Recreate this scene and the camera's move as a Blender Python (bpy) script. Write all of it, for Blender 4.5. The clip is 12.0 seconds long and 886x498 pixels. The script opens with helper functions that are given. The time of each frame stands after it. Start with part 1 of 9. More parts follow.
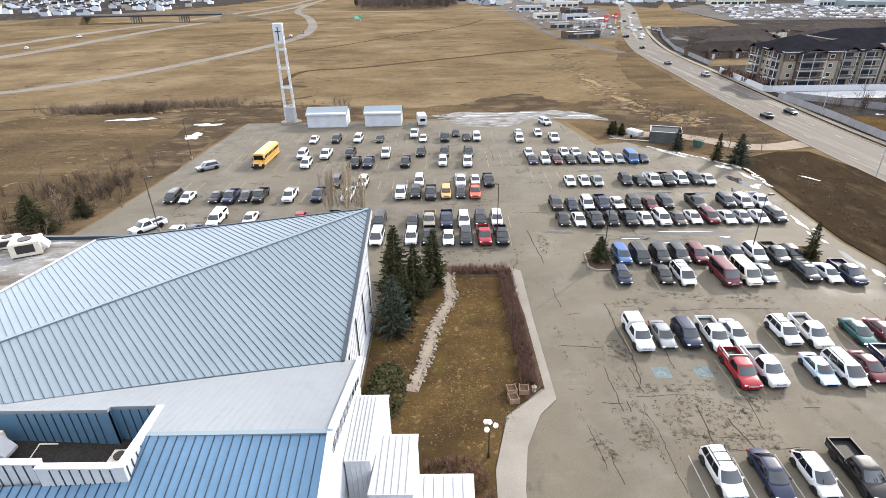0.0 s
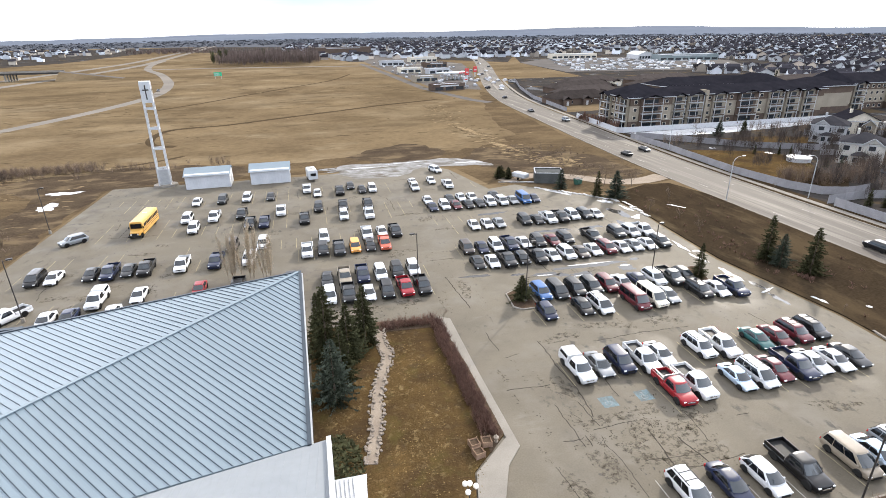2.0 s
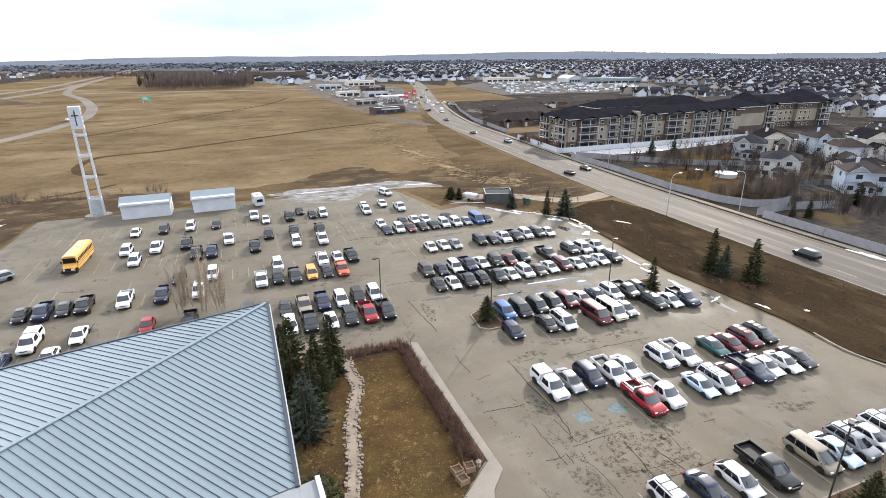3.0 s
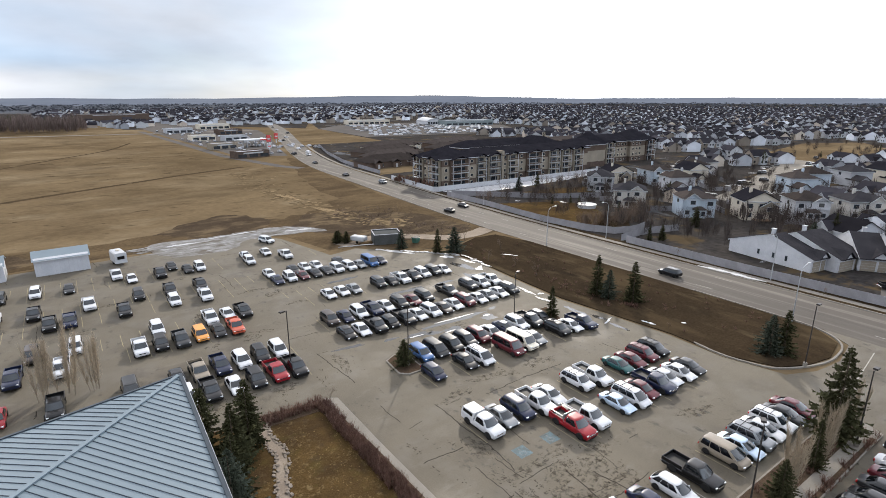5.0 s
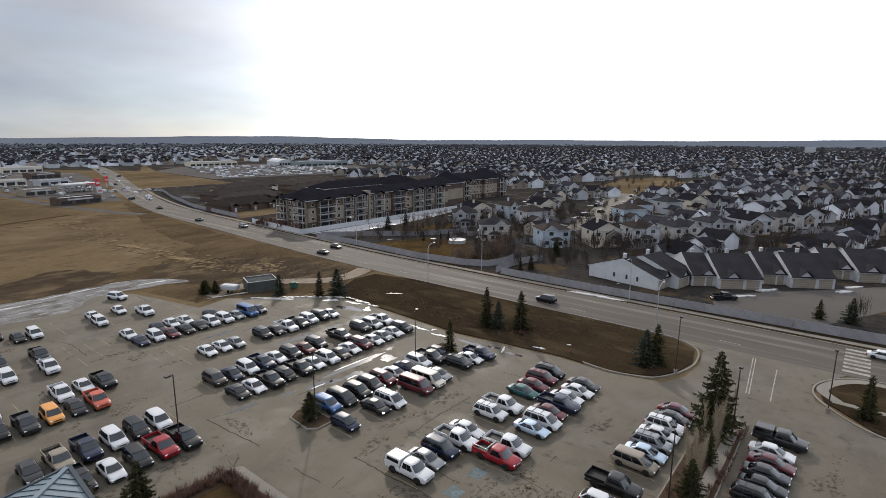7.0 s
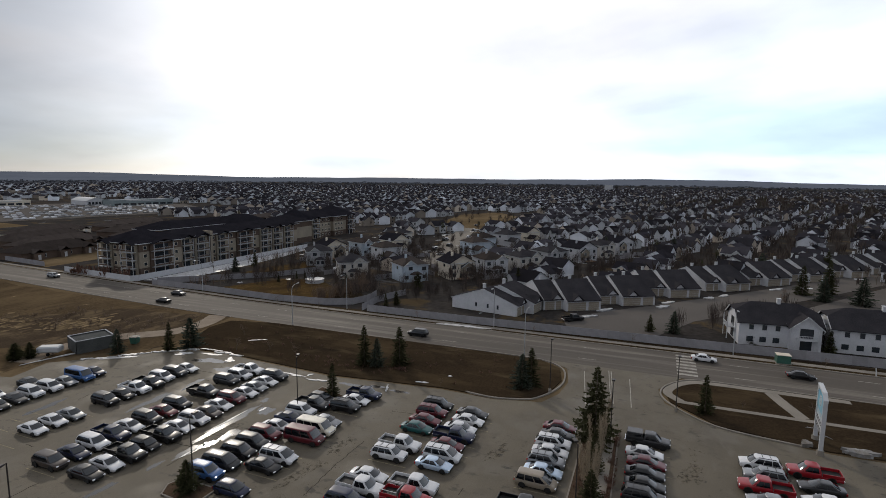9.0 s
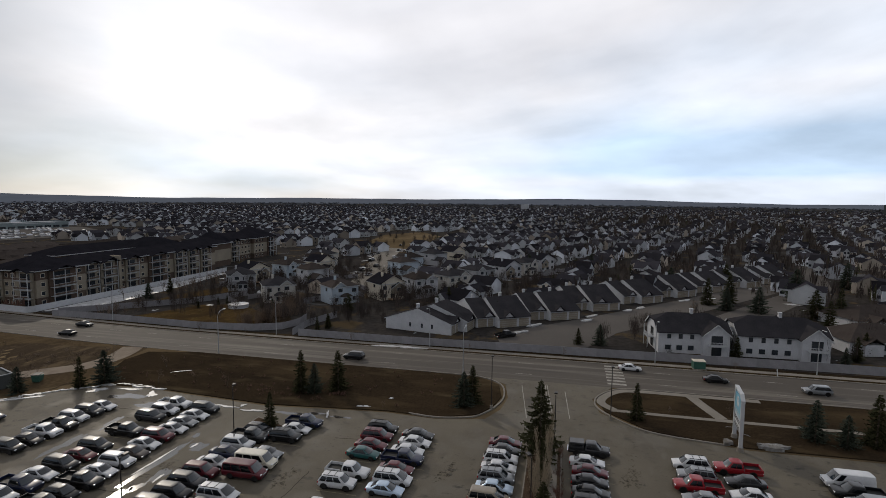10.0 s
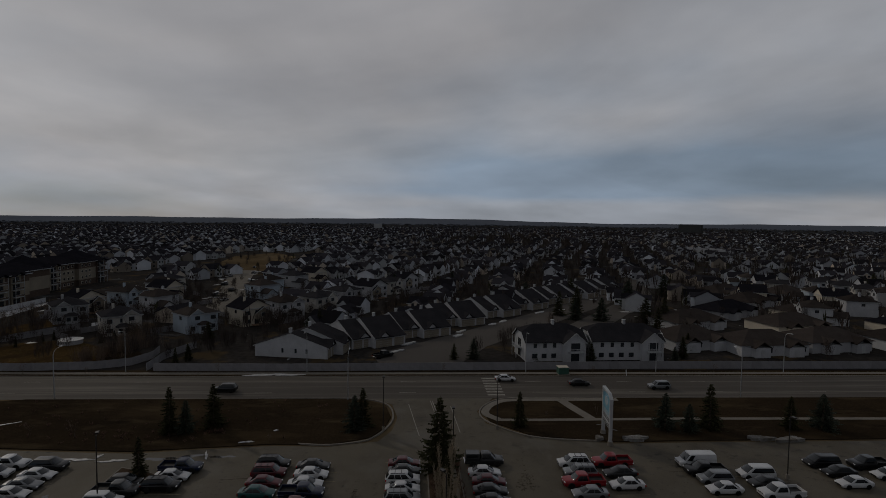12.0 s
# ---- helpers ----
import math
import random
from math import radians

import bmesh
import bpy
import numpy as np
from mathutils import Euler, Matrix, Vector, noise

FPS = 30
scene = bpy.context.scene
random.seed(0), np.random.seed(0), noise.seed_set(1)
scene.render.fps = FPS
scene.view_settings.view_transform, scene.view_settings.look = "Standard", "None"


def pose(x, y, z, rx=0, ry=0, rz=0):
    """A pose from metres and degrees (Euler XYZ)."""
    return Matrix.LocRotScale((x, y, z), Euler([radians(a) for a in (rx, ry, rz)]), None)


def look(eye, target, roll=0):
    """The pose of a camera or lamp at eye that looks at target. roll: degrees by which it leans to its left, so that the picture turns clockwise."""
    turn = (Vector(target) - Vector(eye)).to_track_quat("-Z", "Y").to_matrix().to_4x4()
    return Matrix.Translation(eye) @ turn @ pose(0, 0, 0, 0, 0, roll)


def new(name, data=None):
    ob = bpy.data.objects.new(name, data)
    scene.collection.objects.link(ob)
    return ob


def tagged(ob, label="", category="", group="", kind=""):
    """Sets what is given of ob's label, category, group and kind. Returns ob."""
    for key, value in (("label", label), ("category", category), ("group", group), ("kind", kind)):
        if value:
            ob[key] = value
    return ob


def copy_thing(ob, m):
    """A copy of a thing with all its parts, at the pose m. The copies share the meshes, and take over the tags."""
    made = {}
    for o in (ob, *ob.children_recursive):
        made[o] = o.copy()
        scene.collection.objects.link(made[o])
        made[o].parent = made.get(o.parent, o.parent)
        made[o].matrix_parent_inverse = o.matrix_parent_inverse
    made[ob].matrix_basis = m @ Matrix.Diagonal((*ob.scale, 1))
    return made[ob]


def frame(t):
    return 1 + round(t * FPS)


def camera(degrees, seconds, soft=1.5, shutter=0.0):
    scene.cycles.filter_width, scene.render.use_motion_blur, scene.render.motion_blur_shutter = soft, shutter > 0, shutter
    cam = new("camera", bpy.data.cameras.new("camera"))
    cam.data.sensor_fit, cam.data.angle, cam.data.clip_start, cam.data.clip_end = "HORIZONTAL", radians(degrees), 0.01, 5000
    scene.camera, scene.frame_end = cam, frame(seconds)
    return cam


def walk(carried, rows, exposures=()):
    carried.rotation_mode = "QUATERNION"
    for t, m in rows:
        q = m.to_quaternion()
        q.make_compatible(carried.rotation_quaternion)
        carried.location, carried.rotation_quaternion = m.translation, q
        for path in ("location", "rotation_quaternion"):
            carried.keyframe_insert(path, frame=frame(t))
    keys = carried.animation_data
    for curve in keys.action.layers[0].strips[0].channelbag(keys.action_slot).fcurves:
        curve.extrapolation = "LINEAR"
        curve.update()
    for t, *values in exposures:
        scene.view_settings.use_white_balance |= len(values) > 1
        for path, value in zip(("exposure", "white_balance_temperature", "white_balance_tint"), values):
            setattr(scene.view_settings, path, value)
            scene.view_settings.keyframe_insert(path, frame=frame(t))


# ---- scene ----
cam = camera(79.2, 12.0, soft=0.75)
PATH = [
    (0, (0.079, 0.104, 36.463), (0.052, 2.631, 35.168), -1.1),
    (0.5, (-1.431, 0.555, 36.395), (-1.308, 3.107, 35.157), -1.0),
    (1, (-2.939, 1.097, 36.374), (-2.643, 3.664, 35.193), -0.9),
    (1.5, (-4.552, 1.716, 36.423), (-4.083, 4.281, 35.298), -0.8),
    (2, (-5.920, 2.336, 36.472), (-5.299, 4.890, 35.397), -0.8),
    (2.5, (-7.375, 2.967, 36.499), (-6.600, 5.502, 35.476), -0.7),
    (3, (-8.730, 3.683, 36.576), (-7.801, 6.184, 35.602), -0.5),
    (3.2, (-9.251, 4.024, 36.596), (-8.248, 6.504, 35.643), -0.5),
    (5, (-13.680, 7.662, 36.653), (-12.102, 9.893, 35.874), -0.1),
    (5.5, (-14.852, 8.804, 36.646), (-13.114, 10.927, 35.917), -0.0),
    (6, (-16.017, 9.989, 36.607), (-14.132, 12.001, 35.926), 0.1),
    (6.5, (-17.072, 11.274, 36.536), (-15.043, 13.158, 35.907), 0.2),
    (6.7, (-17.454, 11.808, 36.523), (-15.370, 13.641, 35.917), 0.2),
    (8.3, (-20.155, 16.216, 36.360), (-17.676, 17.525, 35.900), 0.5),
    (8.5, (-20.428, 16.836, 36.362), (-17.907, 18.072, 35.930), 0.4),
    (9, (-21.087, 18.418, 36.333), (-18.473, 19.463, 35.954), 0.6),
    (9.5, (-21.782, 20.025, 36.364), (-19.085, 20.858, 36.040), 0.6),
    (10, (-22.465, 21.453, 36.422), (-19.714, 22.103, 36.151), 0.5),
    (10.5, (-23.030, 22.901, 36.476), (-20.239, 23.364, 36.244), 0.5),
    (11, (-23.450, 24.478, 36.523), (-20.629, 24.739, 36.317), 0.7),
    (11.5, (-23.757, 26.109, 36.601), (-20.924, 26.170, 36.418), 0.7),
    (12, (-23.869, 27.761, 36.681), (-21.036, 27.636, 36.519), 0.7),
]
walk(cam, [(t, look(eye, target, roll)) for t, eye, target, roll in PATH],
     [(0, 0.33, 6330, 10), (2.5, 0.29, 6330, 10), (3.2, 0.15, 6330, 10), (5.5, -0.45, 6330, 10), (6.5, -0.75, 6330, 10), (8.5, -1.46, 6380, 10), (9.5, -1.78, 6480, 10), (10.5, -2.07, 6560, 10), (11.4, -2.28, 6580, 10), (11.55, -2.34, 6580, 10), (11.7, -2.66, 6580, 10), (11.85, -3.04, 6580, 10), (12, -3.55, 6580, 10)])

# ---- world, sun ----
SUN_AZ, SUN_EL = radians(46), radians(27)   # azimuth counted from +x towards +y
SUN_DIR = Vector((math.cos(SUN_EL) * math.cos(SUN_AZ), math.cos(SUN_EL) * math.sin(SUN_AZ), math.sin(SUN_EL)))


def make_world():
    w = bpy.data.worlds.new("overcast_sky")
    scene.world = w
    w.use_nodes = True
    nt = w.node_tree
    nt.nodes.clear()
    N, L = nt.nodes.new, nt.links.new
    out, bg = N("ShaderNodeOutputWorld"), N("ShaderNodeBackground")
    tc = N("ShaderNodeTexCoord")
    sky = N("ShaderNodeTexSky")
    sky.sky_type, sky.sun_disc = "NISHITA", False
    sky.sun_elevation, sky.sun_rotation = SUN_EL, math.pi / 2 - SUN_AZ
    sep = N("ShaderNodeSeparateXYZ")
    L(tc.outputs["Generated"], sep.inputs[0])

    def op(kind, a, b=0.0, c=None):
        n = N("ShaderNodeMath")
        n.operation = kind
        for i, v in enumerate((a, b, c)):
            if v is None:
                continue
            if isinstance(v, (int, float)):
                n.inputs[i].default_value = v
            else:
                L(v, n.inputs[i])
        return n.outputs[0]

    # clouds lie on a flat layer: the direction is stretched towards the horizon
    up = op("ADD", op("MAXIMUM", sep.outputs["Z"], 0.0), 0.22)
    comb = N("ShaderNodeCombineXYZ")
    L(op("DIVIDE", sep.outputs["X"], up), comb.inputs[0])
    L(op("DIVIDE", sep.outputs["Y"], up), comb.inputs[1])
    big = N("ShaderNodeTexNoise")
    big.inputs["Scale"].default_value, big.inputs["Detail"].default_value = 0.42, 6.0
    big.inputs["Roughness"].default_value, big.inputs["Distortion"].default_value = 0.52, 0.6
    L(comb.outputs[0], big.inputs["Vector"])
    cover = N("ShaderNodeMapRange")
    cover.inputs["From Min"].default_value, cover.inputs["From Max"].default_value = 0.36, 0.58
    L(big.outputs[0], cover.inputs["Value"])
    thick = N("ShaderNodeTexNoise")
    thick.inputs["Scale"].default_value, thick.inputs["Detail"].default_value = 1.1, 7.0
    L(comb.outputs[0], thick.inputs["Vector"])
    # light through the cloud grows towards the sun
    dot = N("ShaderNodeVectorMath")
    dot.operation = "DOT_PRODUCT"
    L(tc.outputs["Generated"], dot.inputs[0])
    dot.inputs[1].default_value = SUN_DIR
    near = op("POWER", op("MAXIMUM", dot.outputs["Value"], 0.0), 2.2)
    away = N("ShaderNodeMapRange")      # unseen sky opposite the sun is made duller, to darken near faces
    away.inputs["From Min"].default_value, away.inputs["From Max"].default_value = -0.75, 0.1
    away.inputs["To Min"].default_value, away.inputs["To Max"].default_value = 0.30, 1.0
    L(dot.outputs["Value"], away.inputs["Value"])
    glow = op("MULTIPLY_ADD", near, SKY_GLOW, op("MULTIPLY", away.outputs[0], SKY_BASE))
    north = N("ShaderNodeVectorMath")   # a heavier bank of cloud stands in the north
    north.operation = "DOT_PRODUCT"
    L(tc.outputs["Generated"], north.inputs[0])
    north.inputs[1].default_value = (0.17, 0.97, 0.17)
    bank = N("ShaderNodeMapRange")
    bank.interpolation_type = "SMOOTHSTEP"
    bank.inputs["From Min"].default_value, bank.inputs["From Max"].default_value = 0.78, 1.0
    bank.inputs["To Min"].default_value, bank.inputs["To Max"].default_value = 1.0, 0.25
    L(north.outputs["Value"], bank.inputs["Value"])
    shade = op("MULTIPLY", op("MULTIPLY_ADD", thick.outputs[0], 0.8, 0.59), bank.outputs[0])
    over = N("ShaderNodeMapRange")      # added dimming of the unseen sky overhead, for less fill light
    over.interpolation_type = "SMOOTHSTEP"
    over.inputs["From Min"].default_value, over.inputs["From Max"].default_value = 0.40, 0.88
    over.inputs["To Min"].default_value, over.inputs["To Max"].default_value = 1.0, 0.5
    L(sep.outputs["Z"], over.inputs["Value"])
    lum = op("MULTIPLY", op("MULTIPLY", glow, shade), over.outputs[0])
    cloud = N("ShaderNodeMix")
    cloud.data_type, cloud.blend_type = "RGBA", "MULTIPLY"
    cloud.inputs["Factor"].default_value = 1.0
    veil = N("ShaderNodeTexNoise")      # thin places where the blue shows through
    veil.inputs["Scale"].default_value, veil.inputs["Detail"].default_value = 0.33, 4.0
    L(comb.outputs[0], veil.inputs["Vector"])
    vr = N("ShaderNodeMapRange")
    vr.inputs["From Min"].default_value, vr.inputs["From Max"].default_value = 0.46, 0.62
    L(veil.outputs[0], vr.inputs["Value"])
    tint = N("ShaderNodeMix")
    tint.data_type = "RGBA"
    tint.inputs["A"].default_value, tint.inputs["B"].default_value = (0.99, 0.975, 1.0, 1), (0.60, 0.76, 0.97, 1)
    rise = N("ShaderNodeMapRange")      # a clear blue strip low in the sky, away from the sun
    rise.interpolation_type = "SMOOTHSTEP"
    rise.inputs["From Min"].default_value, rise.inputs["From Max"].default_value = 0.025, 0.055
    L(sep.outputs["Z"], rise.inputs["Value"])
    fall = N("ShaderNodeMapRange")
    fall.interpolation_type = "SMOOTHSTEP"
    fall.inputs["From Min"].default_value, fall.inputs["From Max"].default_value = 0.08, 0.19
    fall.inputs["To Min"].default_value, fall.inputs["To Max"].default_value = 1.0, 0.0
    L(sep.outputs["Z"], fall.inputs["Value"])
    aside = N("ShaderNodeMapRange")
    aside.inputs["From Min"].default_value, aside.inputs["From Max"].default_value = 0.60, 0.86
    aside.inputs["To Min"].default_value, aside.inputs["To Max"].default_value = 1.0, 0.0
    L(dot.outputs["Value"], aside.inputs["Value"])
    strip = op("MULTIPLY", op("MULTIPLY", rise.outputs[0], fall.outputs[0]), aside.outputs[0])
    L(op("MINIMUM", op("MULTIPLY_ADD", strip, 0.9, op("MULTIPLY", vr.outputs[0], 0.5)), 1.0), tint.inputs["Factor"])
    L(tint.outputs["Result"], cloud.inputs["A"])
    L(lum, cloud.inputs["B"])
    blue = N("ShaderNodeMix")
    blue.data_type, blue.blend_type = "RGBA", "MULTIPLY"
    blue.inputs["Factor"].default_value = 1.0
    L(sky.outputs[0], blue.inputs["A"])
    blue.inputs["B"].default_value = (0.10, 0.13, 0.17, 1)
    mix = N("ShaderNodeMix")
    mix.data_type = "RGBA"
    L(op("MULTIPLY_ADD", cover.outputs[0], 0.35, 0.65), mix.inputs["Factor"])
    L(blue.outputs["Result"], mix.inputs["A"])
    L(cloud.outputs["Result"], mix.inputs["B"])
    L(mix.outputs["Result"], bg.inputs["Color"])
    L(bg.outputs[0], out.inputs[0])


SKY_BASE, SKY_GLOW = 3.95, 0.5
make_world()
sun = new("sun", bpy.data.lights.new("sun", "SUN"))
sun.data.energy, sun.data.angle, sun.data.color = 4.9, radians(1.5), (1.0, 0.90, 0.76)
sun.matrix_world = look((0, 0, 200), Vector((0, 0, 200)) - SUN_DIR)

# ---- materials ----
def mat(name, a, b=None, scale=0.5, fine=12.0, vary=0.25, rough=0.85, metal=0.0, bump=0.0, rnd="", amount=0.3, coat=0.0, spec=0.5, stretch=(1, 1, 1)):
    """A Principled material: two colours mixed by coarse noise, brightness by fine noise, and by object or island."""
    m = bpy.data.materials.new(name)
    m.use_nodes = True
    nt = m.node_tree
    N, L = nt.nodes.new, nt.links.new
    p = nt.nodes["Principled BSDF"]
    p.inputs["Roughness"].default_value, p.inputs["Metallic"].default_value = rough, metal
    p.inputs["Coat Weight"].default_value = coat
    p.inputs["Coat Roughness"].default_value = 0.06
    p.inputs["Specular IOR Level"].default_value = spec if rough < 0.8 else 0.0
    b = b or tuple(c * 0.8 for c in a)
    tc, mp = N("ShaderNodeTexCoord"), N("ShaderNodeMapping")
    mp.inputs["Scale"].default_value = stretch
    L(tc.outputs["Object"], mp.inputs[0])
    n1, n2 = N("ShaderNodeTexNoise"), N("ShaderNodeTexNoise")
    for n, s, d in ((n1, scale, 5.0), (n2, fine, 3.0)):
        n.inputs["Scale"].default_value, n.inputs["Detail"].default_value = s, d
        n.inputs["Roughness"].default_value = 0.6
        L(mp.outputs[0], n.inputs["Vector"])
    r = N("ShaderNodeMapRange")
    r.inputs["From Min"].default_value, r.inputs["From Max"].default_value = 0.33, 0.67
    L(n1.outputs[0], r.inputs["Value"])
    mx = N("ShaderNodeMix")
    mx.data_type = "RGBA"
    mx.inputs["A"].default_value, mx.inputs["B"].default_value = (*a, 1), (*b, 1)
    L(r.outputs[0], mx.inputs["Factor"])
    v = N("ShaderNodeMapRange")
    v.inputs["From Min"].default_value, v.inputs["From Max"].default_value = 0.25, 0.75
    v.inputs["To Min"].default_value, v.inputs["To Max"].default_value = 1 - vary, 1 + vary
    L(n2.outputs[0], v.inputs["Value"])
    hs = N("ShaderNodeHueSaturation")
    L(mx.outputs["Result"], hs.inputs["Color"])
    if rnd:
        src = N("ShaderNodeObjectInfo").outputs["Random"] if rnd == "object" else N("ShaderNodeNewGeometry").outputs["Random Per Island"]
        rr = N("ShaderNodeMapRange")
        rr.inputs["To Min"].default_value, rr.inputs["To Max"].default_value = 1 - amount, 1 + amount
        L(src, rr.inputs["Value"])
        mu = N("ShaderNodeMath")
        mu.operation = "MULTIPLY"
        L(v.outputs[0], mu.inputs[0])
        L(rr.outputs[0], mu.inputs[1])
        L(mu.outputs[0], hs.inputs["Value"])
    else:
        L(v.outputs[0], hs.inputs["Value"])
    L(hs.outputs[0], p.inputs["Base Color"])
    if bump:
        bp = N("ShaderNodeBump")
        bp.inputs["Strength"].default_value, bp.inputs["Distance"].default_value = 0.6, bump
        L(n2.outputs[0], bp.inputs["Height"])
        L(bp.outputs[0], p.inputs["Normal"])
    return m


def nodes_of(m):
    nt = m.node_tree
    return nt, nt.nodes.new, nt.links.new, nt.nodes["Principled BSDF"]


def overlay(m, colour, scale, lo, hi, strength=1.0, kind="noise", distort=0.0, stretch=(1, 1, 1), offset=(0, 0, 0), mask=None):
    """Lays a second colour over a material where a pattern of its own says so."""
    nt, N, L, p = nodes_of(m)
    src = p.inputs["Base Color"].links[0].from_socket
    tc, mp = N("ShaderNodeTexCoord"), N("ShaderNodeMapping")
    mp.inputs["Scale"].default_value, mp.inputs["Location"].default_value = stretch, offset
    L(tc.outputs["Object"], mp.inputs[0])
    vec = mp.outputs[0]
    if distort:
        nz = N("ShaderNodeTexNoise")
        nz.inputs["Scale"].default_value, nz.inputs["Detail"].default_value = scale * 2.2, 4
        L(vec, nz.inputs["Vector"])
        va = N("ShaderNodeVectorMath")
        va.operation = "MULTIPLY_ADD"
        va.inputs[1].default_value = (distort,) * 3
        L(nz.outputs["Color"], va.inputs[0])
        L(vec, va.inputs[2])
        vec = va.outputs[0]
    if kind == "crack":
        t = N("ShaderNodeTexVoronoi")
        t.feature = "DISTANCE_TO_EDGE"
        t.inputs["Scale"].default_value = scale
    else:
        t = N("ShaderNodeTexNoise")
        t.inputs["Scale"].default_value, t.inputs["Detail"].default_value = scale, 6
        t.inputs["Roughness"].default_value = 0.62
    L(vec, t.inputs["Vector"])
    r = N("ShaderNodeMapRange")
    r.inputs["From Min"].default_value, r.inputs["From Max"].default_value = lo, hi
    r.inputs["To Max"].default_value = strength
    L(t.outputs["Distance" if kind == "crack" else 0], r.inputs["Value"])
    fac = r.outputs[0]
    if mask:
        k = N("ShaderNodeTexNoise")
        k.inputs["Scale"].default_value, k.inputs["Detail"].default_value = mask[0], 3
        L(tc.outputs["Object"], k.inputs["Vector"])
        kr = N("ShaderNodeMapRange")
        kr.inputs["From Min"].default_value, kr.inputs["From Max"].default_value = mask[1], mask[2]
        L(k.outputs[0], kr.inputs["Value"])
        mu = N("ShaderNodeMath")
        mu.operation = "MULTIPLY"
        L(fac, mu.inputs[0])
        L(kr.outputs[0], mu.inputs[1])
        fac = mu.outputs[0]
    mx = N("ShaderNodeMix")
    mx.data_type = "RGBA"
    L(fac, mx.inputs["Factor"])
    L(src, mx.inputs["A"])
    mx.inputs["B"].default_value = (*colour, 1)
    L(mx.outputs["Result"], p.inputs["Base Color"])
    return m


def damp(m, scale, lo, hi, dry, wet, offset=(0, 0, 0), stretch=(1, 1, 1)):
    """Meltwater: broad places where the surface is smoother."""
    nt, N, L, p = nodes_of(m)
    tc, mp, n, r = N("ShaderNodeTexCoord"), N("ShaderNodeMapping"), N("ShaderNodeTexNoise"), N("ShaderNodeMapRange")
    mp.inputs["Location"].default_value, mp.inputs["Scale"].default_value = offset, stretch
    n.inputs["Scale"].default_value, n.inputs["Detail"].default_value = scale, 5
    r.inputs["From Min"].default_value, r.inputs["From Max"].default_value = lo, hi
    r.inputs["To Min"].default_value, r.inputs["To Max"].default_value = dry, wet
    L(tc.outputs["Object"], mp.inputs[0])
    L(mp.outputs[0], n.inputs["Vector"])
    L(n.outputs[0], r.inputs["Value"])
    L(r.outputs[0], p.inputs["Roughness"])


ASPHALT = mat("sandy_asphalt", (0.112, 0.096, 0.071), (0.084, 0.072, 0.053), 0.09, 7.0, 0.16, 0.76, bump=0.012, spec=0.2)
overlay(ASPHALT, (0.118, 0.105, 0.085), 0.13, 0.50, 0.66, 0.7, offset=(3, 17, 0))
overlay(ASPHALT, (0.055, 0.047, 0.040), 0.16, 0.53, 0.68, 0.65, mask=(0.045, 0.40, 0.58))
overlay(ASPHALT, (0.034, 0.031, 0.027), 0.75, 0.57, 0.67, 0.8, stretch=(1, 0.6, 1), offset=(40, 3, 0), mask=(0.05, 0.45, 0.55))
overlay(ASPHALT, (0.028, 0.025, 0.023), 1.6, 0.60, 0.68, 0.75, stretch=(1, 0.7, 1), mask=(0.07, 0.49, 0.58))
overlay(ASPHALT, (0.136, 0.122, 0.100), 0.45, 0.58, 0.72, 0.5, stretch=(0.5, 1, 1), offset=(13, 31, 0))
damp(ASPHALT, 0.10, 0.56, 0.68, 0.78, 0.58, (21, 5, 0))
ROADWAY = mat("road_asphalt", (0.092, 0.080, 0.067), (0.070, 0.061, 0.052), 0.06, 6.0, 0.10, 0.78, bump=0.01, stretch=(1, 0.2, 1), spec=0.10)
overlay(ROADWAY, (0.165, 0.148, 0.126), 0.5, 0.50, 0.66, 0.8, stretch=(1, 0.03, 1))
overlay(ROADWAY, (0.052, 0.046, 0.040), 0.6, 0.56, 0.68, 0.8, stretch=(1, 0.025, 1), offset=(7, 3, 0))
ROADFAR = mat("distant_road_asphalt", (0.112, 0.102, 0.093), (0.086, 0.079, 0.073), 0.03, 2.0, 0.08, 0.9)
HIGHWAY = mat("pale_highway_asphalt", (0.175, 0.157, 0.137), (0.135, 0.122, 0.107), 0.03, 2.0, 0.08, 0.9)
CONCRETE = mat("concrete", (0.225, 0.205, 0.176), (0.175, 0.160, 0.138), 0.25, 8.0, 0.12, 0.9, bump=0.005)
KERB = mat("kerb_concrete", (0.2312, 0.2108, 0.1836), (0.17, 0.1564, 0.136), 0.5, 6.0, 0.2, 0.9)
FIELD = mat("dry_field_grass", (0.142, 0.104, 0.060), (0.094, 0.068, 0.040), 0.018, 0.5, 0.16, 0.97, bump=0.1)
overlay(FIELD, (0.190, 0.147, 0.093), 0.011, 0.50, 0.66, 0.75, stretch=(0.8, 1.0, 1))
overlay(FIELD, (0.066, 0.049, 0.030), 0.02, 0.54, 0.70, 0.75, stretch=(0.7, 1.2, 1), offset=(31, 7, 0))
overlay(FIELD, (0.078, 0.058, 0.034), 0.14, 0.53, 0.72, 0.55, stretch=(0.8, 1.2, 1))
overlay(FIELD, (0.080, 0.060, 0.037), 0.5, 0.52, 0.70, 0.5, stretch=(0.8, 1.2, 1), offset=(9, 5, 0))
overlay(FIELD, (0.200, 0.160, 0.105), 0.05, 0.56, 0.72, 0.55, stretch=(0.7, 1.2, 1), offset=(11, 50, 0))
overlay(FIELD, (0.050, 0.038, 0.025), 0.04, 0.60, 0.72, 0.6, stretch=(0.6, 1.4, 1), offset=(70, 20, 0))
overlay(FIELD, (0.062, 0.045, 0.025), 0.008, 0.50, 0.66, 0.5, offset=(120, 40, 0))
